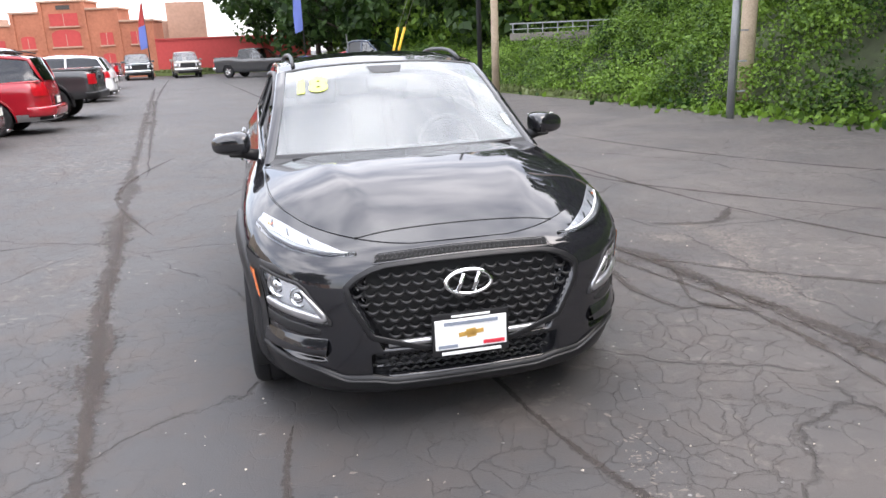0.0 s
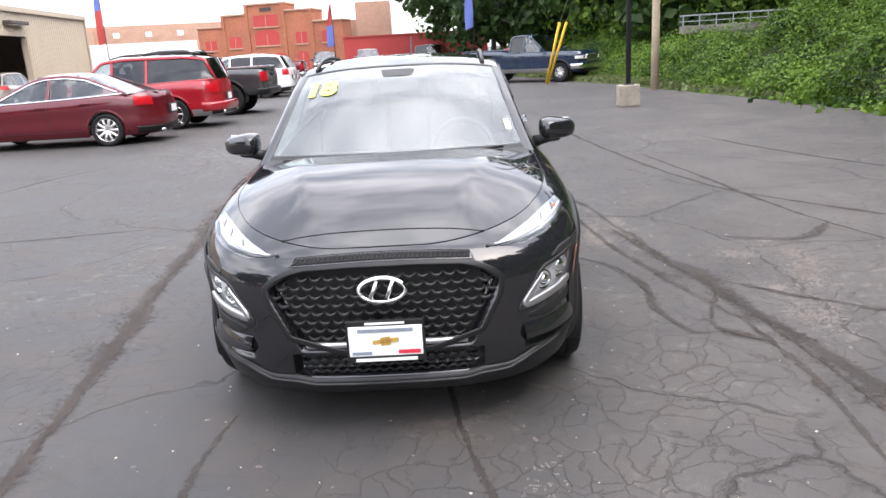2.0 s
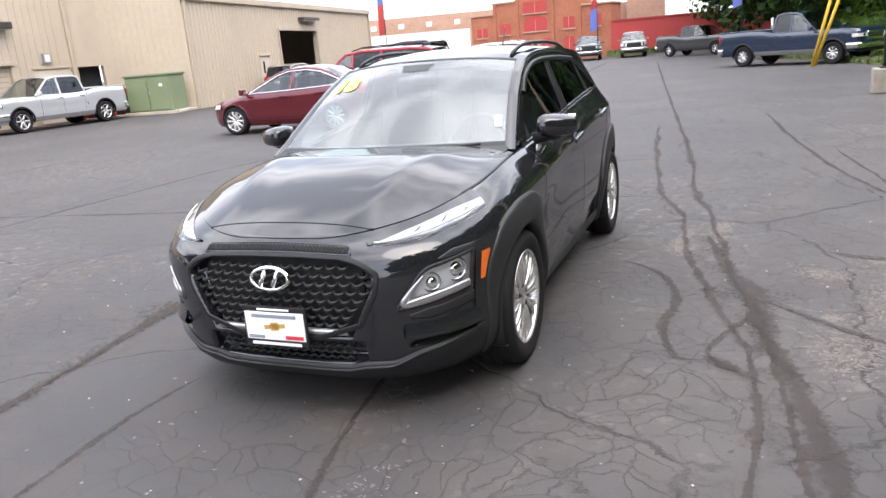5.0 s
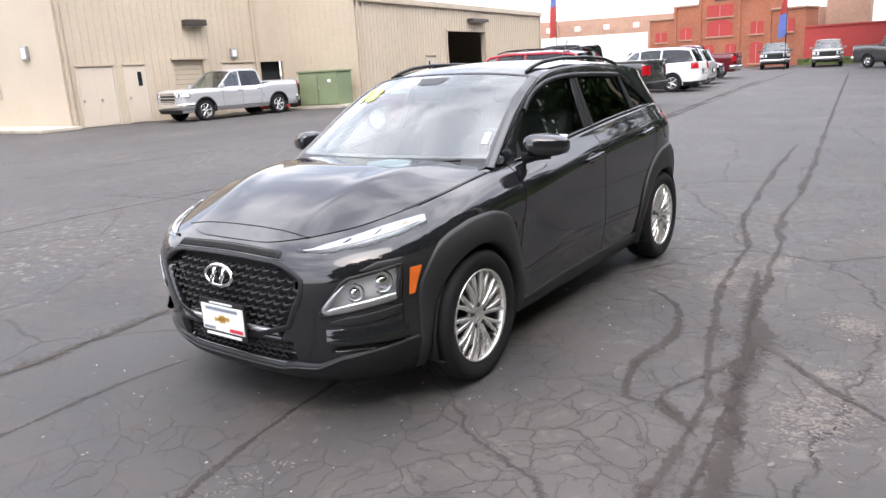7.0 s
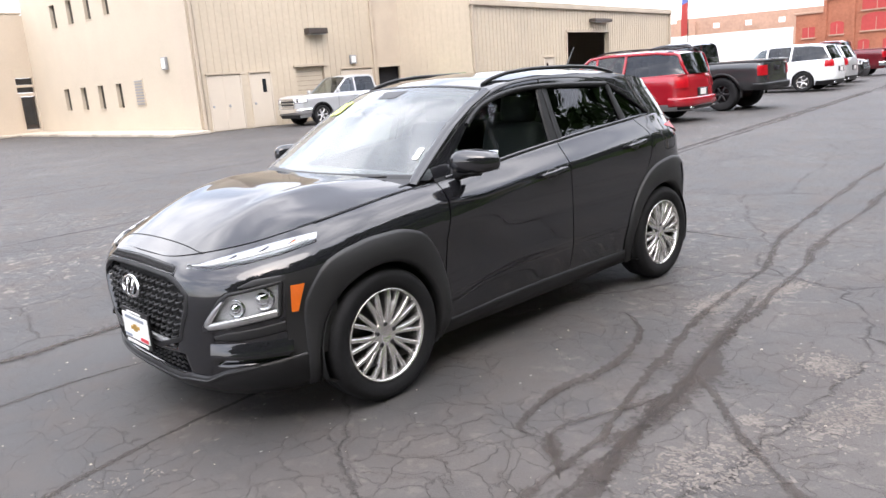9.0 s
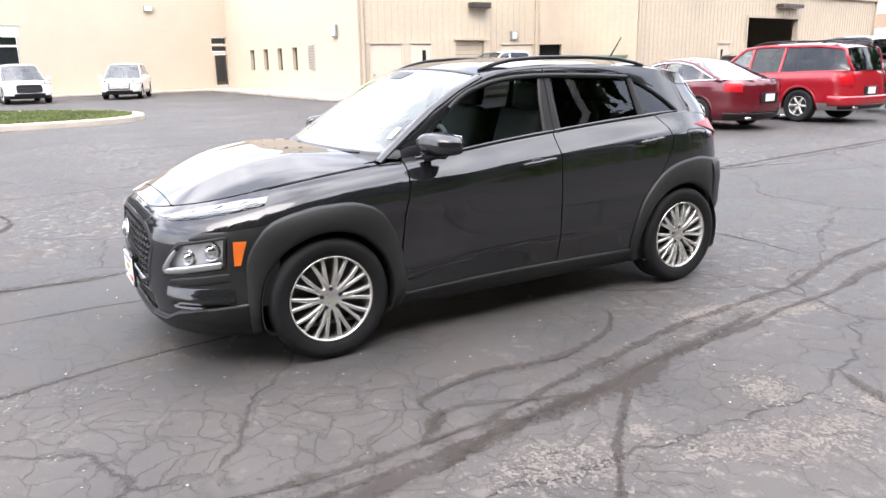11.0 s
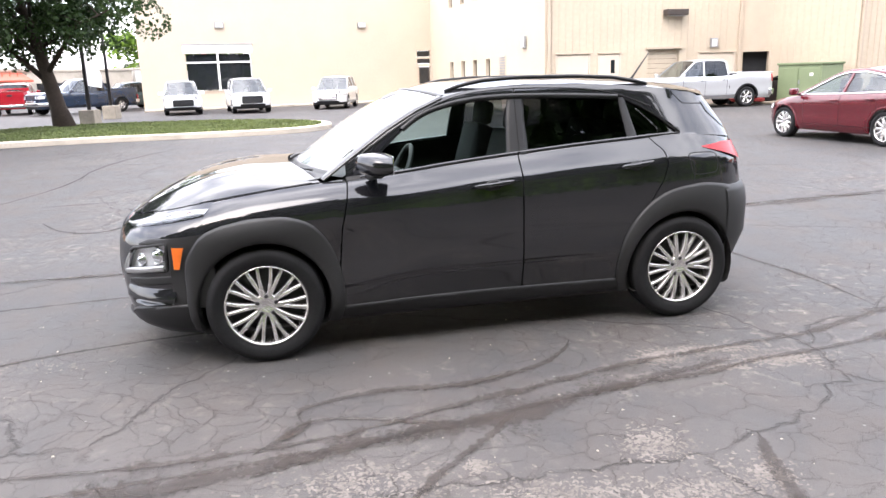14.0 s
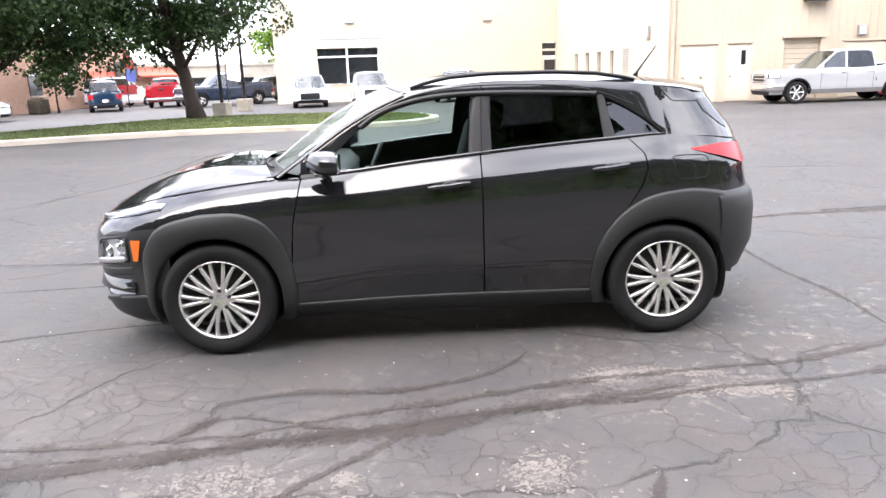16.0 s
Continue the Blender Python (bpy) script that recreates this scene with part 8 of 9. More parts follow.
# slot above the grille
slot_z = lambda y: 0.787 - 0.012 * (y / 0.4) ** 2
slot_pt = lambda y, k: kfront(y, slot_z(y) + k)
part("hood_slot", ribbon(slot_pt, [(y, 0.0) for y in np.linspace(-0.385, 0.385, 25)], 0.032, 0.0012, 0.0005, 0.03), M_UNDER, xover)
bm = bmesh.new()
for k in range(38):
    y = -0.375 + k * 0.0200
    for a, b in ((0.012, 0.0), (0.0, -0.012)):
        q = 0.010 if a > 0 else -0.010
        tube([slot_pt(y, a) + Vector((0.003, 0, 0.002)), slot_pt(y + q, b) + Vector((0.003, 0, 0.002))], 0.0022, 4, bm=bm)
part("slot_mesh", bm, M_CLAD, xover)
part("slot_frame", ribbon(slot_pt, [(-0.39, -0.017)] + [(y, -0.017) for y in np.linspace(-0.38, 0.38, 21)] + [(0.39, -0.017), (0.392, 0.015)] + [(y, 0.016) for y in np.linspace(0.38, -0.38, 21)] + [(-0.392, 0.015)], 0.006, 0.001, 0.002, 0.02, closed=True), M_BLACK, xover)
# badge: an oval ring with a slanted bar shape
bm = bmesh.new()
rows = []
for k in range(41):
    t = 2 * math.pi * k / 40
    ring = []
    for q in range(7):
        a = 2 * math.pi * q / 6
        rr = 1 + 0.10 * math.cos(a)
        p = kfront(0.092 * rr * math.cos(t), 0.664 + 0.047 * (1 + 0.18 * math.cos(a)) * math.sin(t))
        ring.append(p + Vector((0.012 + 0.008 * math.sin(a), 0, 0)))
    rows.append(ring)
from_grid(rows, bm=bm)
for x0, z0, x1, z1 in ((0.016, 0.630, 0.046, 0.698), (-0.048, 0.630, -0.018, 0.698)):
    tube([kfront(x0, z0) + Vector((0.014, 0, 0)), kfront(x1, z1) + Vector((0.014, 0, 0))], 0.011, 6, bm=bm)
part("badge", bm, M_CHROME, xover, "chrome oval badge with two slanted bars")

# dealer plate: plain bars for its words
plate_x = kfront(0, 0.45).x + 0.020
pl = part("front_plate", box(plate_x, 0, 0.452, 0.012, 0.300, 0.128, 0.003), M_WHITE_PL, xover, "white dealer plate in a dark frame", smooth=False)
part("plate_frame", box(plate_x - 0.004, 0, 0.450, 0.012, 0.322, 0.182, 0.005), M_DARKPL, pl, smooth=False)
for nm, y, z, wy, hz_, mat in (("line", 0, 0.498, 0.225, 0.014, M_INK), ("line", -0.098, 0.402, 0.080, 0.013, M_INK), ("line", 0.095, 0.404, 0.090, 0.016, M_REDINK), ("line", 0, 0.372, 0.25, 0.012, M_WHITE_PL), ("line", 0, 0.528, 0.16, 0.008, M_WHITE_PL), ("emblem", 0, 0.452, 0.105, 0.018, M_GOLD), ("emblem", 0, 0.452, 0.040, 0.036, M_GOLD)):
    part(nm, box(plate_x + 0.006, y, z, 0.005, wy, hz_, rot=pose(0, 0, 0, 6 if nm == "emblem" else 0, 0, 0)), mat, pl, smooth=False)

# slim upper lamps
def drl_edges(c):
    y = KS.pos(c, 0.82).y
    lo = line_table([(0.45, 0.796), (0.52, 0.792), (0.66, 0.810), (0.76, 0.834), (0.83, 0.868)], y)
    hi = line_table([(0.45, 0.800), (0.52, 0.819), (0.66, 0.853), (0.76, 0.880), (0.83, 0.895)], y)
    return lo, hi


cd0, cd1 = KS.c_of_y(0.465), KS.c_of_x(1.60, 0.86)
for sd in (1, -1):
    b1 = sheet(lambda a, b: KS.pos(a, b) + Vector((0.004, 0.003, 0)), cd0, cd1, lambda c: drl_edges(c)[0], lambda c: min(drl_edges(c)[1], KS.top(c)), 26, 4)
    lamp = part("upper_headlight", b1 if sd > 0 else flip(b1), M_DRL, xover, "slim clear daytime lamp")
    b2 = ribbon(lambda a, b: KS.pos(a, b) + Vector((0.007, 0.005, 0)), [(c, drl_edges(c)[0] * 0.6 + drl_edges(c)[1] * 0.4) for c in np.linspace(cd0 + 0.02, cd1 - 0.02, 20)], 0.010, 0.003, 0.004, 0.02, taper=[(0, 0.4), (0.3, 1), (0.8, 1), (1, 0.4)])
    for q in (0.38, 0.60, 0.80):
        cq = cd0 + (cd1 - cd0) * q
        lo_, hi_ = drl_edges(cq)
        hi_ = min(hi_, KS.top(cq))
        bf = ribbon(lambda a, b: KS.pos(a, b) + Vector((0.007, 0.005, 0)), [(cq - 0.012, lo_ + 0.30 * (hi_ - lo_)), (cq + 0.012, lo_ + 0.92 * (hi_ - lo_))], 0.004, 0.002, 0.002, 0.01)
        part("lamp_rib", bf if sd > 0 else flip(bf), M_DARKPL, lamp)
    part("light_guide", b2 if sd > 0 else flip(b2), M_WHITE_PL, lamp, "white light guide")
    b3 = sheet(lambda a, b: KS.pos(a, b) + Vector((0.016, 0.012, 0)), cd0, cd1, lambda c: drl_edges(c)[0] - 0.004, lambda c: min(drl_edges(c)[1] + 0.004, KS.top(c) + 0.002), 26, 4)
    part("lens", b3 if sd > 0 else flip(b3), M_LENS, lamp)
    ba = sheet(lambda a, b: KS.pos(a, b) + Vector((0.009, 0.007, 0)), KS.c_of_x(1.685, 0.87), KS.c_of_x(1.655, 0.87), 0.866, 0.872, 4, 2)
    part("turn_signal", ba if sd > 0 else flip(ba), M_AMBER, lamp, "amber turn signal")
    b4 = ribbon(lambda a, b: KS.pos(a, b) + Vector((0.006, 0.004, 0)), [(c, drl_edges(c)[0] + 0.002) for c in np.linspace(cd0, cd1, 20)], 0.012, 0.003, 0.002, 0.02)
    part("lamp_trim", b4 if sd > 0 else flip(b4), M_DARKPL, lamp)
    # lamp pod
    f = lambda c, z: KS.pos(c, z)
    cl = lambda u: POD0 + (POD1 - POD0) * u
    ring = [(cl(u), pod_edge(cl(u))[0]) for u in (0.0, 0.35, 0.7, 0.99)] + [(cl(u), pod_edge(cl(u))[1]) for u in (0.99, 0.7, 0.36, 0.26, 0.0)]
    turn = (lambda q: q) if sd > 0 else flip
    pod = part("lamp_pod", turn(ribbon(f, ring, 0.016, 0.003, 0.003, 0.012, closed=True)), M_CLAD, xover, "grey lamp surround")
    edge = [(cl(0.30), pod_edge(cl(0.30))[1] - 0.016), (cl(0.20), 0.618), (cl(0.055), 0.549), (cl(0.09), 0.540), (cl(0.5), 0.560), (cl(0.95), 0.580)]
    part("silver_edge", turn(ribbon(f, edge, 0.036, 0.007, 0.004, 0.012, taper=[(0, 0.35), (0.3, 0.8), (0.5, 1), (1, 0.9)])), M_SATIN, pod, "satin silver edge")
    back = lambda c, z: KS.pos(c, z) + Vector((-0.022, -0.014, 0))
    part("reflector", turn(sheet(back, cl(0.0), cl(1.0), lambda c: pod_edge(c)[0], lambda c: pod_edge(c)[1], 16, 6)), M_LAMP, pod)
    for uu, zz, rr in ((0.74, 0.648, 0.046), (0.42, 0.615, 0.037)):
        q = KS.pos(cl(uu), zz)
        own = lathe([(rr * 1.2, -0.03), (rr * 1.18, 0.0), (rr, 0.004), (rr * 0.94, -0.010), (rr * 0.72, -0.012), (rr * 0.66, 0.006), (rr * 0.3, 0.016), (rr * 0.001, 0.018)], 28)
        bmesh.ops.transform(own, matrix=Matrix.Translation(q + Vector((-0.022, -0.014, 0))) @ pose(0, 0, 0, 0, 0, -62 + 14 * uu), verts=own.verts)
        part("projector", turn(own), M_CHROME, pod)
    part("lens", turn(sheet(lambda c, z: KS.pos(c, z) + Vector((0.002, 0.001, 0)), cl(0.0), cl(1.0), lambda c: pod_edge(c)[0], lambda c: pod_edge(c)[1], 16, 6)), M_LENS, pod)
    # gloss blade and slot below the pod
    b7 = ribbon(f, [(KS.c_of_y(0.60), 0.486), (KS.c_of_y(0.70), 0.492), (KS.c_of_x(1.80, 0.5), 0.512)], 0.046, 0.001, 0.001, 0.02, taper=[(0, 0.4), (0.25, 1), (1, 1)])
    part("pod_slot", b7 if sd > 0 else flip(b7), M_CLAD, xover, "matt grey recess below the lamp")
    rows = []
    for c in np.linspace(KS.c_of_y(0.575), KS.c_of_x(1.775, 0.42), 22):
        row = []
        for z, o in ((0.462, -0.004), (0.452, 0.004), (0.428, 0.012), (0.402, 0.024), (0.392, 0.024), (0.384, 0.006), (0.380, -0.02)):
            p = KS.pos(c, z)
            row.append(p + Vector((p.x - 0.9, p.y * 0.9, 0)).normalized() * o)
        rows.append(row)
    b7 = from_grid(rows)
    part("bumper_facet", b7 if sd > 0 else flip(b7), M_BLACK, xover, "glossy black facet in the bumper corner")
    # amber side reflector
    b8 = sheet(lambda a, b: kc(1.772 - a * (0.030 + (b - 0.575) * 0.26), b) + Vector((0.008, 0.012, 0)), 0.0, 1.0, 0.575, 0.70, 5, 8)
    part("side_reflector", b8 if sd > 0 else flip(b8), M_AMBER, xover, "amber side reflector")
    # tail lamp
    c_t0, c_t1 = KS.c_of_x(-1.455, 1.06), KS.c_of_y(0.40, False)
    tf = lambda c: (c - c_t0) / (c_t1 - c_t0)
    b9 = sheet(lambda c, z: KS.pos(c, z) + Vector((-0.010, 0.010, 0)) * math.sin(math.pi * min(1.0, max(0.0, 0.06 + 0.88 * tf(c)))), c_t0, c_t1, lambda c: line_table([(0, 1.090), (0.30, 1.040), (0.6, 0.985), (1, 0.980)], tf(c)), lambda c: min(KS.top(c) - 0.012, line_table([(0, 1.096), (0.3, 1.112), (0.6, 1.105), (1, 1.09)], tf(c))), 22, 8)
    tl = part("taillight", b9 if sd > 0 else flip(b9), M_RED_LENS, xover, "red wrap-round taillight")
    # door handles and their cups
    for x0, x1, z in ((0.075, -0.165, 0.935), (-0.86, -1.07, 1.0)):
        g = ribbon(lambda a, b: kc(a, b) + Vector((0, 0.016, 0)), [(x0, z), ((x0 + x1) / 2, z + 0.006), (x1, z + 0.02)], 0.030, 0.012, 0.008, 0.015, taper=[(0, 0.5), (0.15, 1), (0.85, 1), (1, 0.6)])
        h = part("door_handle", g if sd > 0 else flip(g), M_BLACK, xover)
        g = ribbon(kc, [(x0 - 0.06, z - 0.004), (x1 + 0.05, z + 0.01)], 0.060, 0.0008, 0.0005, 0.02, taper=[(0, 0.3), (0.3, 1), (0.7, 1), (1, 0.3)])
        part("handle_cup", g if sd > 0 else flip(g), M_DARKPL, h)
    # mirror
    m = bmesh.new()
    bmesh.ops.create_icosphere(m, subdivisions=3, radius=1.0)
    for v in m.verts:
        x, y, z = v.co
        q = (abs(x) ** 3.2 + abs(y) ** 3.2 + abs(z) ** 3.2) ** (-1 / 3.2)
        x, y, z = x * q, y * q, z * q
        v.co = Vector((0.635 + 0.096 * x * (1 - 0.28 * y) - 0.03 * y, 0.918 + 0.106 * y, 1.100 + 0.060 * z * (1 - 0.16 * y) - 0.006 * y))
        v.co.x = max(v.co.x, 0.565)
    mr = part("mirror", m if sd > 0 else flip(m), M_BLACK, xover, "black door mirror")
    g = tube([(0.66, 0.78, 1.030), (0.645, 0.86, 1.045), (0.63, 0.92, 1.062)], [0.035, 0.028, 0.04], 8)
    part("mirror_arm", g if sd > 0 else flip(g), M_DARKPL, mr)
    g = box(0.563, 0.918, 1.100, 0.006, 0.165, 0.100, 0.002)
    part("mirror_glass", g if sd > 0 else flip(g), M_CHROME, mr)
    # roof rail
    xs = np.linspace(0.12, -1.18, 18)
    pts = []
    for k, x in enumerate(xs):
        s = float(np.interp(-x, [-p[0] for p in KS.roof_t], rq))
        q = KS.roof_point(s, 0.86)
        e = min(k, len(xs) - 1 - k)
        pts.append(q + Vector((0, 0, 0.004 + 0.026 * min(1.0, e / 3))))
    g = tube(pts, [0.010] + [0.0125] * 16 + [0.010], 8)
    part("roof_rail", g if sd > 0 else flip(g), M_DARKPL, xover)
# spoiler over the rear window
rows = []
s_x = lambda x: float(np.interp(-x, [-p[0] for p in KS.roof_t], rq))
for v in np.linspace(-1, 1, 25):
    a, b, e = KS.roof_point(s_x(-1.30), v), KS.roof_point(s_x(-1.45), v), KS.roof_point(s_x(-1.57), v)
    back = 0.10 * (1 - v * v) + 0.03
    tip = e + Vector((-back, 0, -0.006 - 0.10 * back))
    rows.append([a + Vector((0, 0, 0.001)), b + Vector((0, 0, 0.005)), tip + Vector((0, 0, 0.008)), tip + Vector((-0.006, 0, -0.002)), tip + Vector((0.004, 0, -0.016)), e + Vector((0.03, 0, -0.05)), b + Vector((0, 0, -0.05))])
part("spoiler", from_grid(rows), M_BLACK, xover)
for sd in (1, -1):
    b = ribbon(lambda x, z: KS.upper(KS.c_of_x(x, 1.3), z), [(-1.335, 1.438), (-1.40, 1.36), (-1.50, 1.355), (-1.575, 1.352)], 0.006, 0.002, 0.0005, 0.02)
    part("tailgate_gap", b if sd > 0 else flip(b), M_UNDER, xover)
# fuel flap outline
part("fuel_flap", ribbon(kc, smooth_line([(-1.33, 1.045), (-1.345, 1.06), (-1.44, 1.06), (-1.535, 1.055), (-1.55, 1.04), (-1.555, 0.99), (-1.555, 0.945), (-1.54, 0.93), (-1.45, 0.925), (-1.375, 0.925), (-1.36, 0.94), (-1.345, 0.99)], 1, True), 0.006, 0.001, 0.0005, 0.02, closed=True), M_UNDER, xover)
# aerial
b = KS.roof_point(rs[7] - 0.03, 0.0)
part("aerial", tube([b + Vector((0, 0, -0.01)), b + Vector((-0.02, 0, 0.03)), b + Vector((-0.14, 0, 0.19))], [0.022, 0.008, 0.004], 7), M_DARKPL, xover)
# wipers
for x0, y0, x1, y1 in ((0.004, -0.06, 0.020, 0.58), (0.004, -0.60, 0.022, -0.10)):
    pts = [KS.roof_point(rs[0] + a * 0.6, v / 0.74) + Vector((0.015, 0, 0.018)) for a, v in zip(np.linspace(x0, x1, 8), np.linspace(y0, y1, 8))]
    part("wiper", tube(pts, [0.011] * 3 + [0.007] * 5, 6), M_DARKPL, xover)
# cowl panel under the wipers
rows = []
for v in np.linspace(-1, 1, 21):
    a = KS.roof_point(rs[0] + 0.012, v * 0.97)
    rows.append([a + Vector((0.0, 0, 0.004)), a + Vector((0.05, 0, -0.016)), a + Vector((0.10 , 0, -0.022))])
part("cowl", from_grid(rows), M_DARKPL, xover)

# cabin inside
for sx in (0.05, -0.85):
    for sy in ((0.37, -0.37) if sx > -0.5 else (0.42, 0.0, -0.42)):
        bm = bmesh.new()
        box(sx - 0.30, sy, 0.92, 0.15, 0.46, 0.62, 0.06, bm=bm, rot=pose(0, 0, 0, 0, -16, 0))
        box(sx + 0.0, sy, 0.62, 0.5, 0.48, 0.16, 0.05, bm=bm)
        box(sx - 0.41, sy, 1.30, 0.10, 0.27, 0.17, 0.045, bm=bm, rot=pose(0, 0, 0, 0, -10, 0))
        part("seat", bm, M_INTERIOR, xover)
rows = []
for y in np.linspace(-0.74, 0.74, 15):
    rows.append([(1.04 - 0.22 * (abs(y) / 0.74) ** 2, y, 1.02), (0.80, y, 1.035), (0.62, y, 1.02), (0.55, y, 0.95), (0.57, y, 0.75), (0.75, y, 0.55)])
part("dashboard", from_grid(rows), M_DASH, xover)
own = bmesh.new()
rows = []
for k in range(33):
    t = 2 * math.pi * k / 32
    c = Vector((0, 0.185 * math.cos(t), 0.185 * math.sin(t)))
    d = c.normalized()
    rows.append([c + d * 0.016 * math.cos(a) + Vector((0.016 * math.sin(a), 0, 0)) for a in np.linspace(0, 2 * math.pi, 7)])
from_grid(rows, bm=own)
box(0, 0, 0, 0.03, 0.34, 0.05, 0.01, bm=own)
box(0.02, 0, -0.04, 0.05, 0.13, 0.13, 0.03, bm=own)
bmesh.ops.transform(own, matrix=Matrix.Translation((0.42, 0.37, 0.98)) @ pose(0, 0, 0, 0, -24, 0), verts=own.verts)
part("steering_wheel", own, M_DASH, xover)
part("sensor_housing", sheet(lambda s, v: KS.roof_point(s, v) + Vector((0.001, 0, 0.003)), rs[3] - 0.045, rs[3] - 0.016, lambda s: -0.17 - (rs[3] - 0.016 - s) * -1.6, lambda s: 0.17 - (rs[3] - 0.016 - s) * 1.6, 3, 8), M_DARKPL, xover)
part("rear_view_mirror", box(0.42, 0.0, 1.375, 0.05, 0.24, 0.07, 0.02), M_DASH, xover)
part("headliner", sheet(lambda s, v: KS.roof_point(s, v) + Vector((0, 0, -0.04)), rs[3], rs[8], -0.95, 0.95, 10, 8), M_DASH, xover)
part("far_trim", mirror(sheet(lambda a, b: KS.side(a, b, -0.05), 0.85, -1.3, 0.5, KS.belt, 12, 4)), M_INTERIOR, xover)
# year figures and paper tags on the windshield
def glass_text(text, s, v, size, mat, parent):
    """Figures that lie on the curved glass."""
    cu = bpy.data.curves.new("figures", "FONT")
    cu.body, cu.size, cu.offset, cu.resolution_u = text, size, 0.011, 4
    ob = new("figures_curve", cu)
    me = bpy.data.meshes.new_from_object(ob.evaluated_get(bpy.context.evaluated_depsgraph_get()))
    bpy.data.objects.remove(ob)
    half = KS.roof_point(s, 1.0).y
    long = (KS.roof_point(s + 0.02, v) - KS.roof_point(s, v)).length / 0.02
    for q in me.vertices:
        p = KS.roof_point(s + q.co.y / long, v + q.co.x / half)
        q.co = p + Vector((0.004, 0, 0.006))
    return mesh_object("year_mark", me, mat, parent, "pale yellow figures 18 on the glass")


glass_text("18", rs[3] - 0.095, -0.86, 0.195, M_YELLOW_NUM, xover)
g = sheet(lambda s, v: KS.roof_point(s, v) + Vector((0.004, 0, 0.004)), rs[0] + 0.062, rs[0] + 0.092, 0.86, 0.905, 2, 2)
part("paper_tag", g, M_WHITE_PL, xover, "small white paper tag")

wm = None
for xw in KS.wheels:
    for sd in (1, -1):
        wm = wheel_parts(xover, xw, 0.785, 0.334, 0.232, 0.215, 10, True, M_ALLOY, sd, wm)

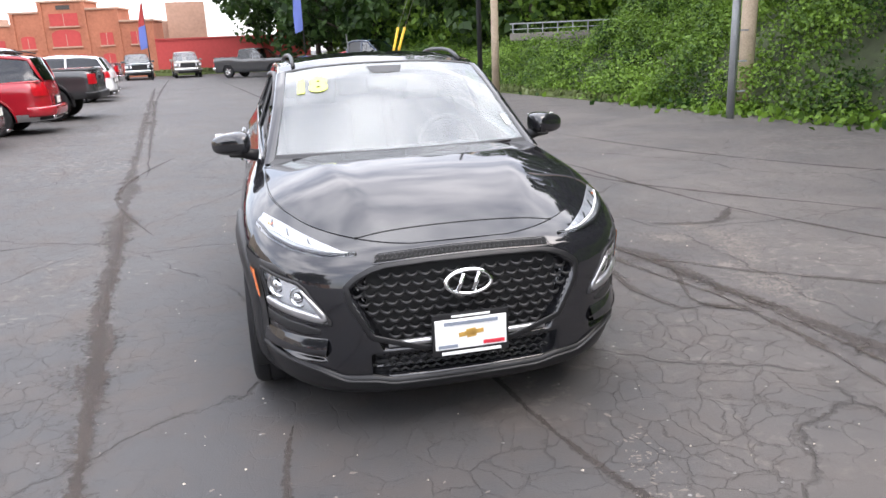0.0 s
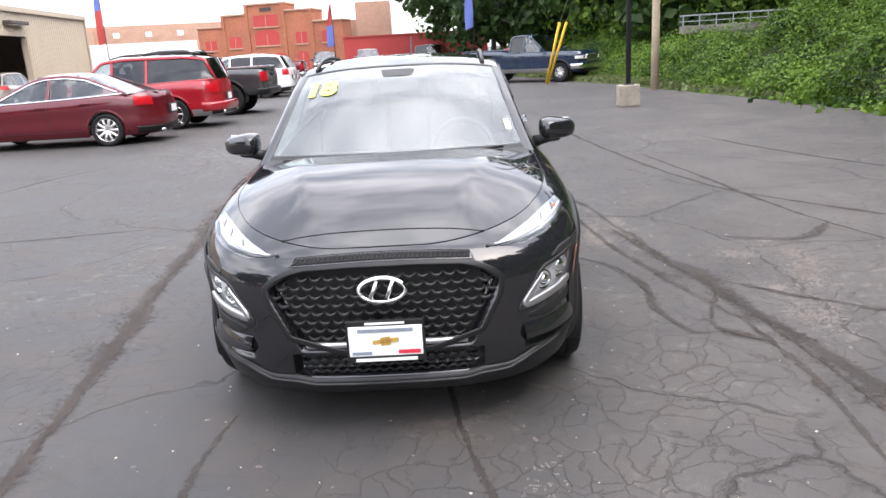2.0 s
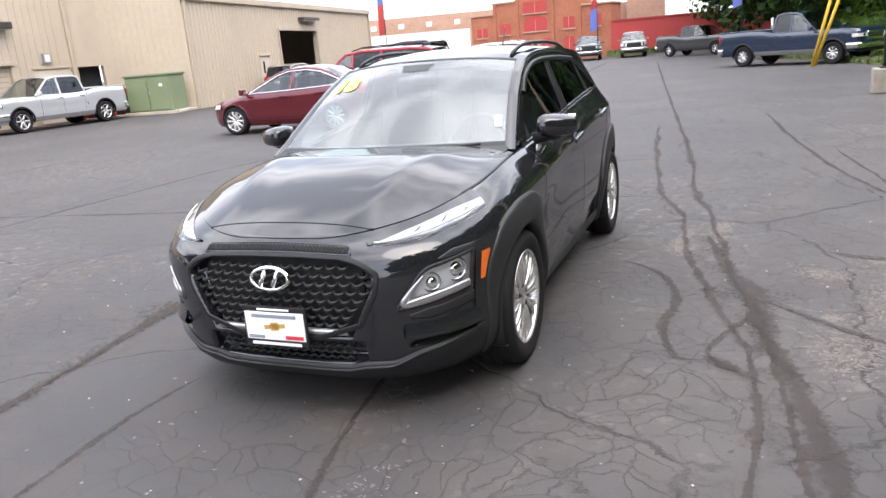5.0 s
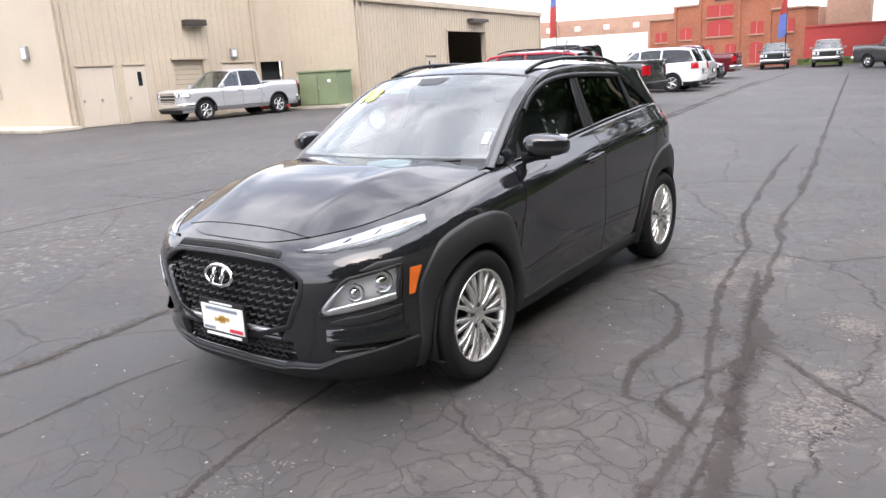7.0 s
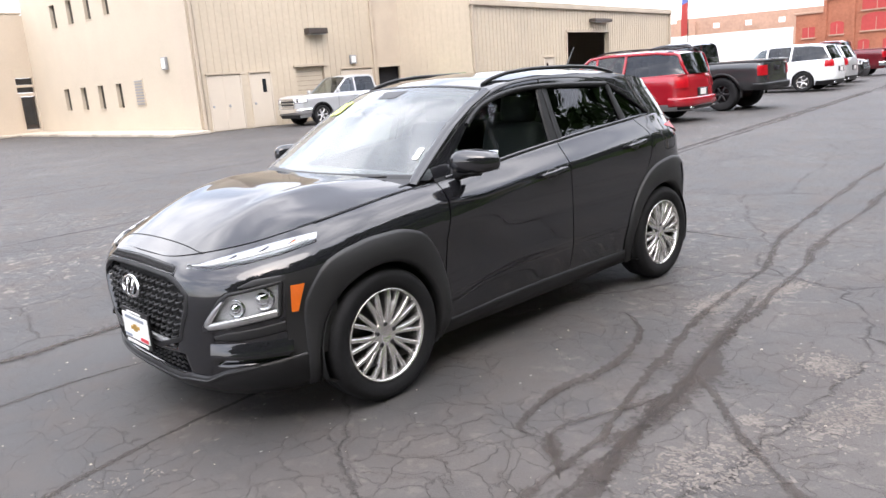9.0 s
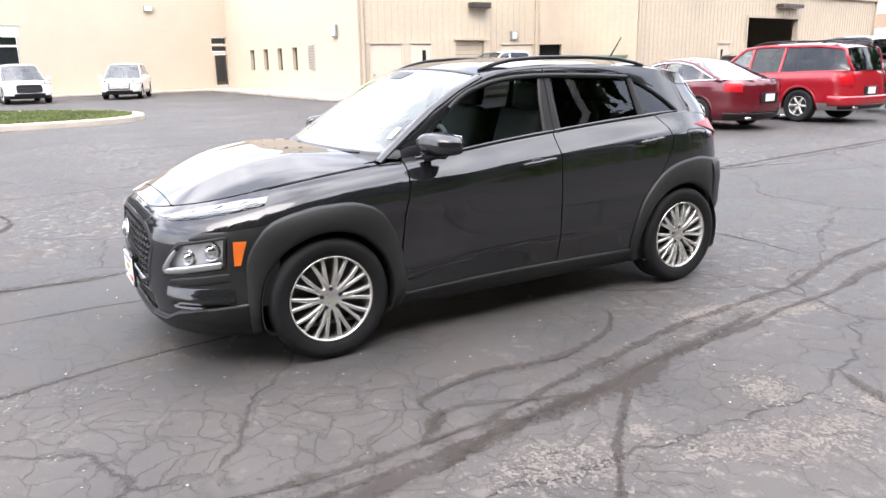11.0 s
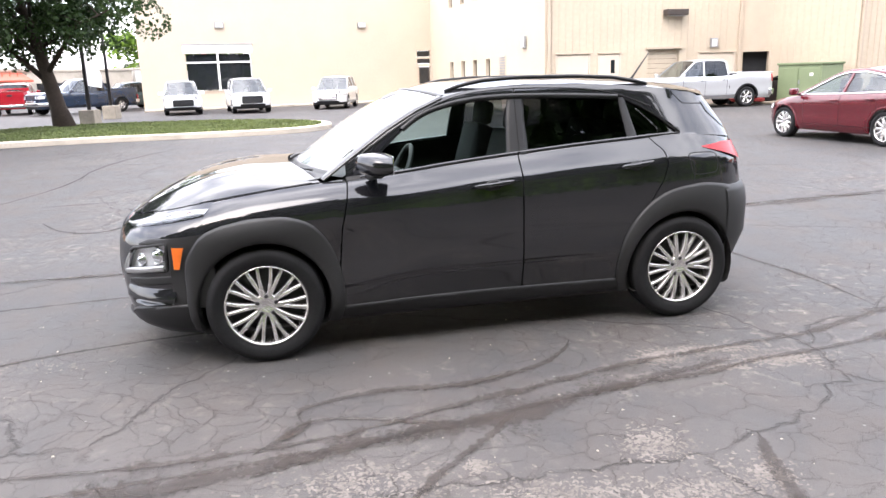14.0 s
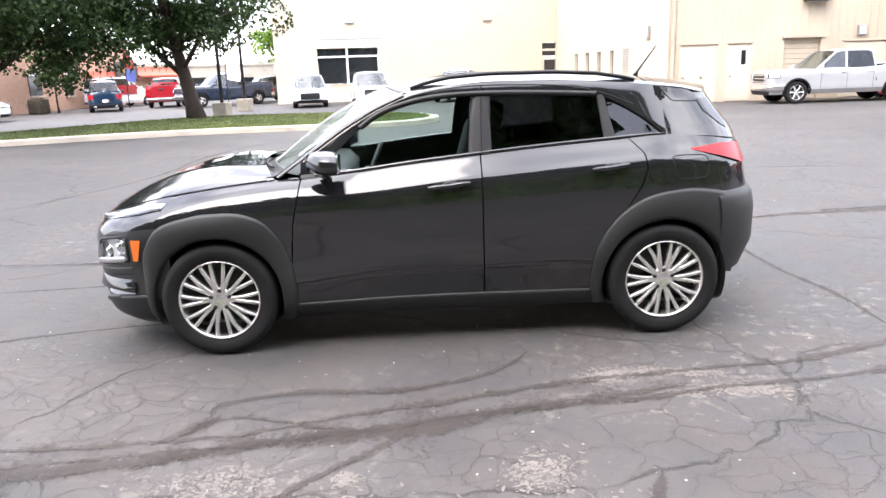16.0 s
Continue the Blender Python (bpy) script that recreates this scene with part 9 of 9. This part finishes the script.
# ---- wear of the asphalt ----
BANDS = (
    ("tar band", 0.135, [(-1.0, 0.8), (-1.18, 2.05), (-1.42, 2.8), (-1.72, 3.45), (-2.29, 4.91), (-3.28, 7.54), (-5.88, 14.4), (-15.2, 39.5)]),
    ("tar band", 0.027, [(1.0, 1.8), (0.84, 2.3), (0.64, 2.62), (0.40, 3.15), (0.2, 3.7)]),
    ("tar band", 0.016, [(-0.2, 1.5), (-0.34, 1.98), (-0.53, 2.49), (-0.6, 3.0)]),
    ("tar band", 0.022, [(-2.6, 6.6), (-3.7, 8.2), (-4.2, 9.9), (-4.3, 12.0)]),
    ("tar band", 0.022, [(-2.2, 7.3), (-1.43, 7.42), (-0.71, 7.69), (0.1, 7.82)]),
    ("tar band", 0.022, [(1.2, 11.0), (1.85, 9.2), (2.41, 7.5), (2.88, 6.5), (3.43, 5.6), (4.4, 4.2)]),
    ("tar band", 0.026, [(-4.4, -2.0), (-4.86, -0.33), (-5.47, 1.22), (-6.2, 3.6), (-6.7, 5.6), (-7.4, 9.0), (-7.1, 10.8)]),
    ("tar band", 0.027, [(-3.68, 0.21), (-3.12, 0.63), (-2.95, 1.2), (-3.76, 1.39), (-4.67, 0.76)]),
    ("tar band", 0.027, [(-8.0, 4.6), (-5.84, 5.43), (-4.75, 5.83), (-3.41, 6.44)]),
    ("tar band", 0.027, [(-0.6, 15.4), (0.83, 11.05), (1.87, 8.49), (2.62, 7.65), (4.2, 6.3)]),
    ("tar band", 0.086, [(-4.0, 10.0), (-6.86, 17.6), (-11.4, 29.7), (-19.2, 52.5)]),
    ("tar band", 0.022, [(-9.5, -3.0), (-10.2, 0.5), (-11.6, 5.0), (-12.5, 9.0)]),
    ("tar band", 0.022, [(-3.0, -1.5), (-6.5, -1.0), (-10.0, -2.0), (-14.0, -1.5)]),
    ("tar band", 0.027, [(2.0, 13.0), (3.2, 10.5), (4.9, 8.3), (6.5, 7.4)]),
    ("tar band", 0.046, [(-13.4, 45.5), (-4.64, 21.8), (-0.28, 10.2), (0.45, 7.85), (0.73, 7.45), (0.94, 6.76), (1.12, 6.4), (1.25, 6.01), (1.38, 5.64), (1.55, 5.25), (1.70, 4.92), (1.86, 4.5), (2.06, 3.93), (2.3, 3.15), (2.6, 2.2)]),
    ("tar band", 0.040, [(-1.9, 13.5), (-1.12, 11.2), (0.0, 8.2), (0.17, 7.82), (0.56, 7.21), (0.72, 6.76), (0.88, 6.24), (0.98, 5.98), (1.2, 5.55), (1.41, 5.11), (1.60, 4.75), (1.79, 4.46), (2.0, 3.7), (2.1, 2.9)]),
    ("tar band", 0.028, [(0.62, 5.67), (0.78, 5.62), (0.98, 5.5), (1.15, 5.25), (1.24, 4.95), (1.25, 4.68), (1.37, 4.38), (1.5, 4.2), (1.62, 4.26)]),
    ("tar band", 0.040, [(1.53, 5.27), (1.78, 5.16), (2.06, 4.93), (2.36, 4.79), (2.64, 4.66), (3.1, 4.4)]),
    ("tar band", 0.048, [(2.1, 4.14), (1.9, 4.39), (1.77, 4.68), (1.68, 4.96), (1.57, 5.25)]),
    ("tar band", 0.028, [(1.93, 4.11), (1.8, 4.2), (1.63, 4.29), (1.58, 4.43), (1.65, 4.9)]),
    ("tar band", 0.044, [(1.79, 4.19), (1.70, 4.27), (1.59, 4.31)]),
    ("tar band", 0.044, [(1.83, 6.32), (2.06, 6.27), (2.24, 6.25), (2.41, 6.28), (2.51, 6.4), (2.7, 6.8)]),
    ("wash", 0.26, [(2.4, 3.0), (1.98, 4.2), (1.72, 4.75), (1.5, 5.2), (1.2, 5.9), (0.95, 6.5)]),
    ("wash", 0.20, [(-0.95, 0.9), (-1.2, 2.05), (-1.45, 2.8), (-1.75, 3.45), (-2.3, 4.91), (-3.3, 7.54)]),
)
for k, (nm, w, pts) in enumerate(BANDS):
    tagged(mesh_object("crack_sealer", seal_band(pts, 0.9 * w + 0.018, 40 + k, 0.0018 + 0.00035 * k, 0.66 if nm == "wash" else 0.0), M_SEAL), "brown gritty stain along a crack" if nm == "wash" else "dark brown ragged tar band sealing an asphalt crack", "tar seam", "tar seams", kind="structure")

M_FLAKE = paint_mat("worn_aggregate", (0.155, 0.135, 0.120), 0.85, vary=0.35, scale=4.0, fine=60, bump=0.5)
rng = np.random.default_rng(9)
zones = ((0.92, 6.15, 0.10, 0.14, 220), (0.80, 6.5, 0.05, 0.22, 220), (0.98, 6.8, 0.08, 0.25, 260), (1.08, 6.45, 0.04, 0.15, 90), (1.9, 5.85, 0.14, 0.16, 260), (2.27, 5.4, 0.12, 0.3, 320), (2.25, 5.95, 0.1, 0.3, 220),
         (2.2, 4.6, 0.2, 0.35, 380), (2.04, 5.08, 0.05, 0.06, 70), (2.15, 6.2, 0.12, 0.12, 140), (2.4, 5.7, 0.15, 0.25, 200), (2.75, 11.7, 0.9, 0.3, 160), (4.9, 11.6, 0.8, 0.3, 160), (-5.6, 15.4, 0.9, 0.6, 220), (3.3, 6.2, 0.7, 0.7, 160),
         (1.1, 14.5, 0.8, 0.4, 120), (0.85, 2.4, 0.12, 0.5, 70), (3.0, 8.5, 1.6, 1.6, 160), (-1.0, 1.5, 1.5, 1.2, 60))
co, faces = [], []
for cx_, cy2, rx, ry, k in zones:
    for _ in range(int(k * 2.2)):
        a, q = rng.random() * 6.28, math.sqrt(-2 * math.log(rng.random() + 1e-6)) * 0.55
        x, y = cx_ + rx * q * math.cos(a), cy2 + ry * q * math.sin(a)
        r = 0.0020 + 0.0075 * rng.random() ** 2.5
        st, el, th = len(co), 0.5 + rng.random(), rng.random() * 3.14
        m = 7
        for i in range(m):
            t = 2 * math.pi * i / m
            rr = r * (0.6 + 0.7 * rng.random())
            dx, dy = rr * math.cos(t) * (1 + el), rr * math.sin(t)
            co.append((x + dx * math.cos(th) - dy * math.sin(th), y + dx * math.sin(th) + dy * math.cos(th), 0.0012 + 0.0004 * rng.random()))
        faces.append(list(range(st, st + m)))
me = bpy.data.meshes.new("worn_flakes")
me.from_pydata(co, [], faces)
tagged(mesh_object("worn_flakes", me, M_FLAKE), "pale worn stone showing through the asphalt", "worn patches", kind="stuff")
# small pale pebbles and crumbs
co, faces = [], []
for _ in range(560):
    x, y = rng.normal(0.4, 3.2), rng.normal(4.5, 3.6)
    r = 0.0025 + 0.006 * rng.random() ** 2
    st = len(co)
    for dx, dy, dz in ((1, 0, 0), (0, 1, 0), (-1, 0, 0), (0, -1, 0), (0, 0, 0.8)):
        co.append((x + r * dx * (0.7 + 0.6 * rng.random()), y + r * dy * (0.7 + 0.6 * rng.random()), r * dz))
    faces += [[st, st + 1, st + 4], [st + 1, st + 2, st + 4], [st + 2, st + 3, st + 4], [st + 3, st, st + 4]]
me = bpy.data.meshes.new("pebbles")
me.from_pydata(co, [], faces)
tagged(mesh_object("pebbles", me, M_CONCRETE), "pale pebbles and crumbs on the asphalt", "pebbles", kind="stuff")
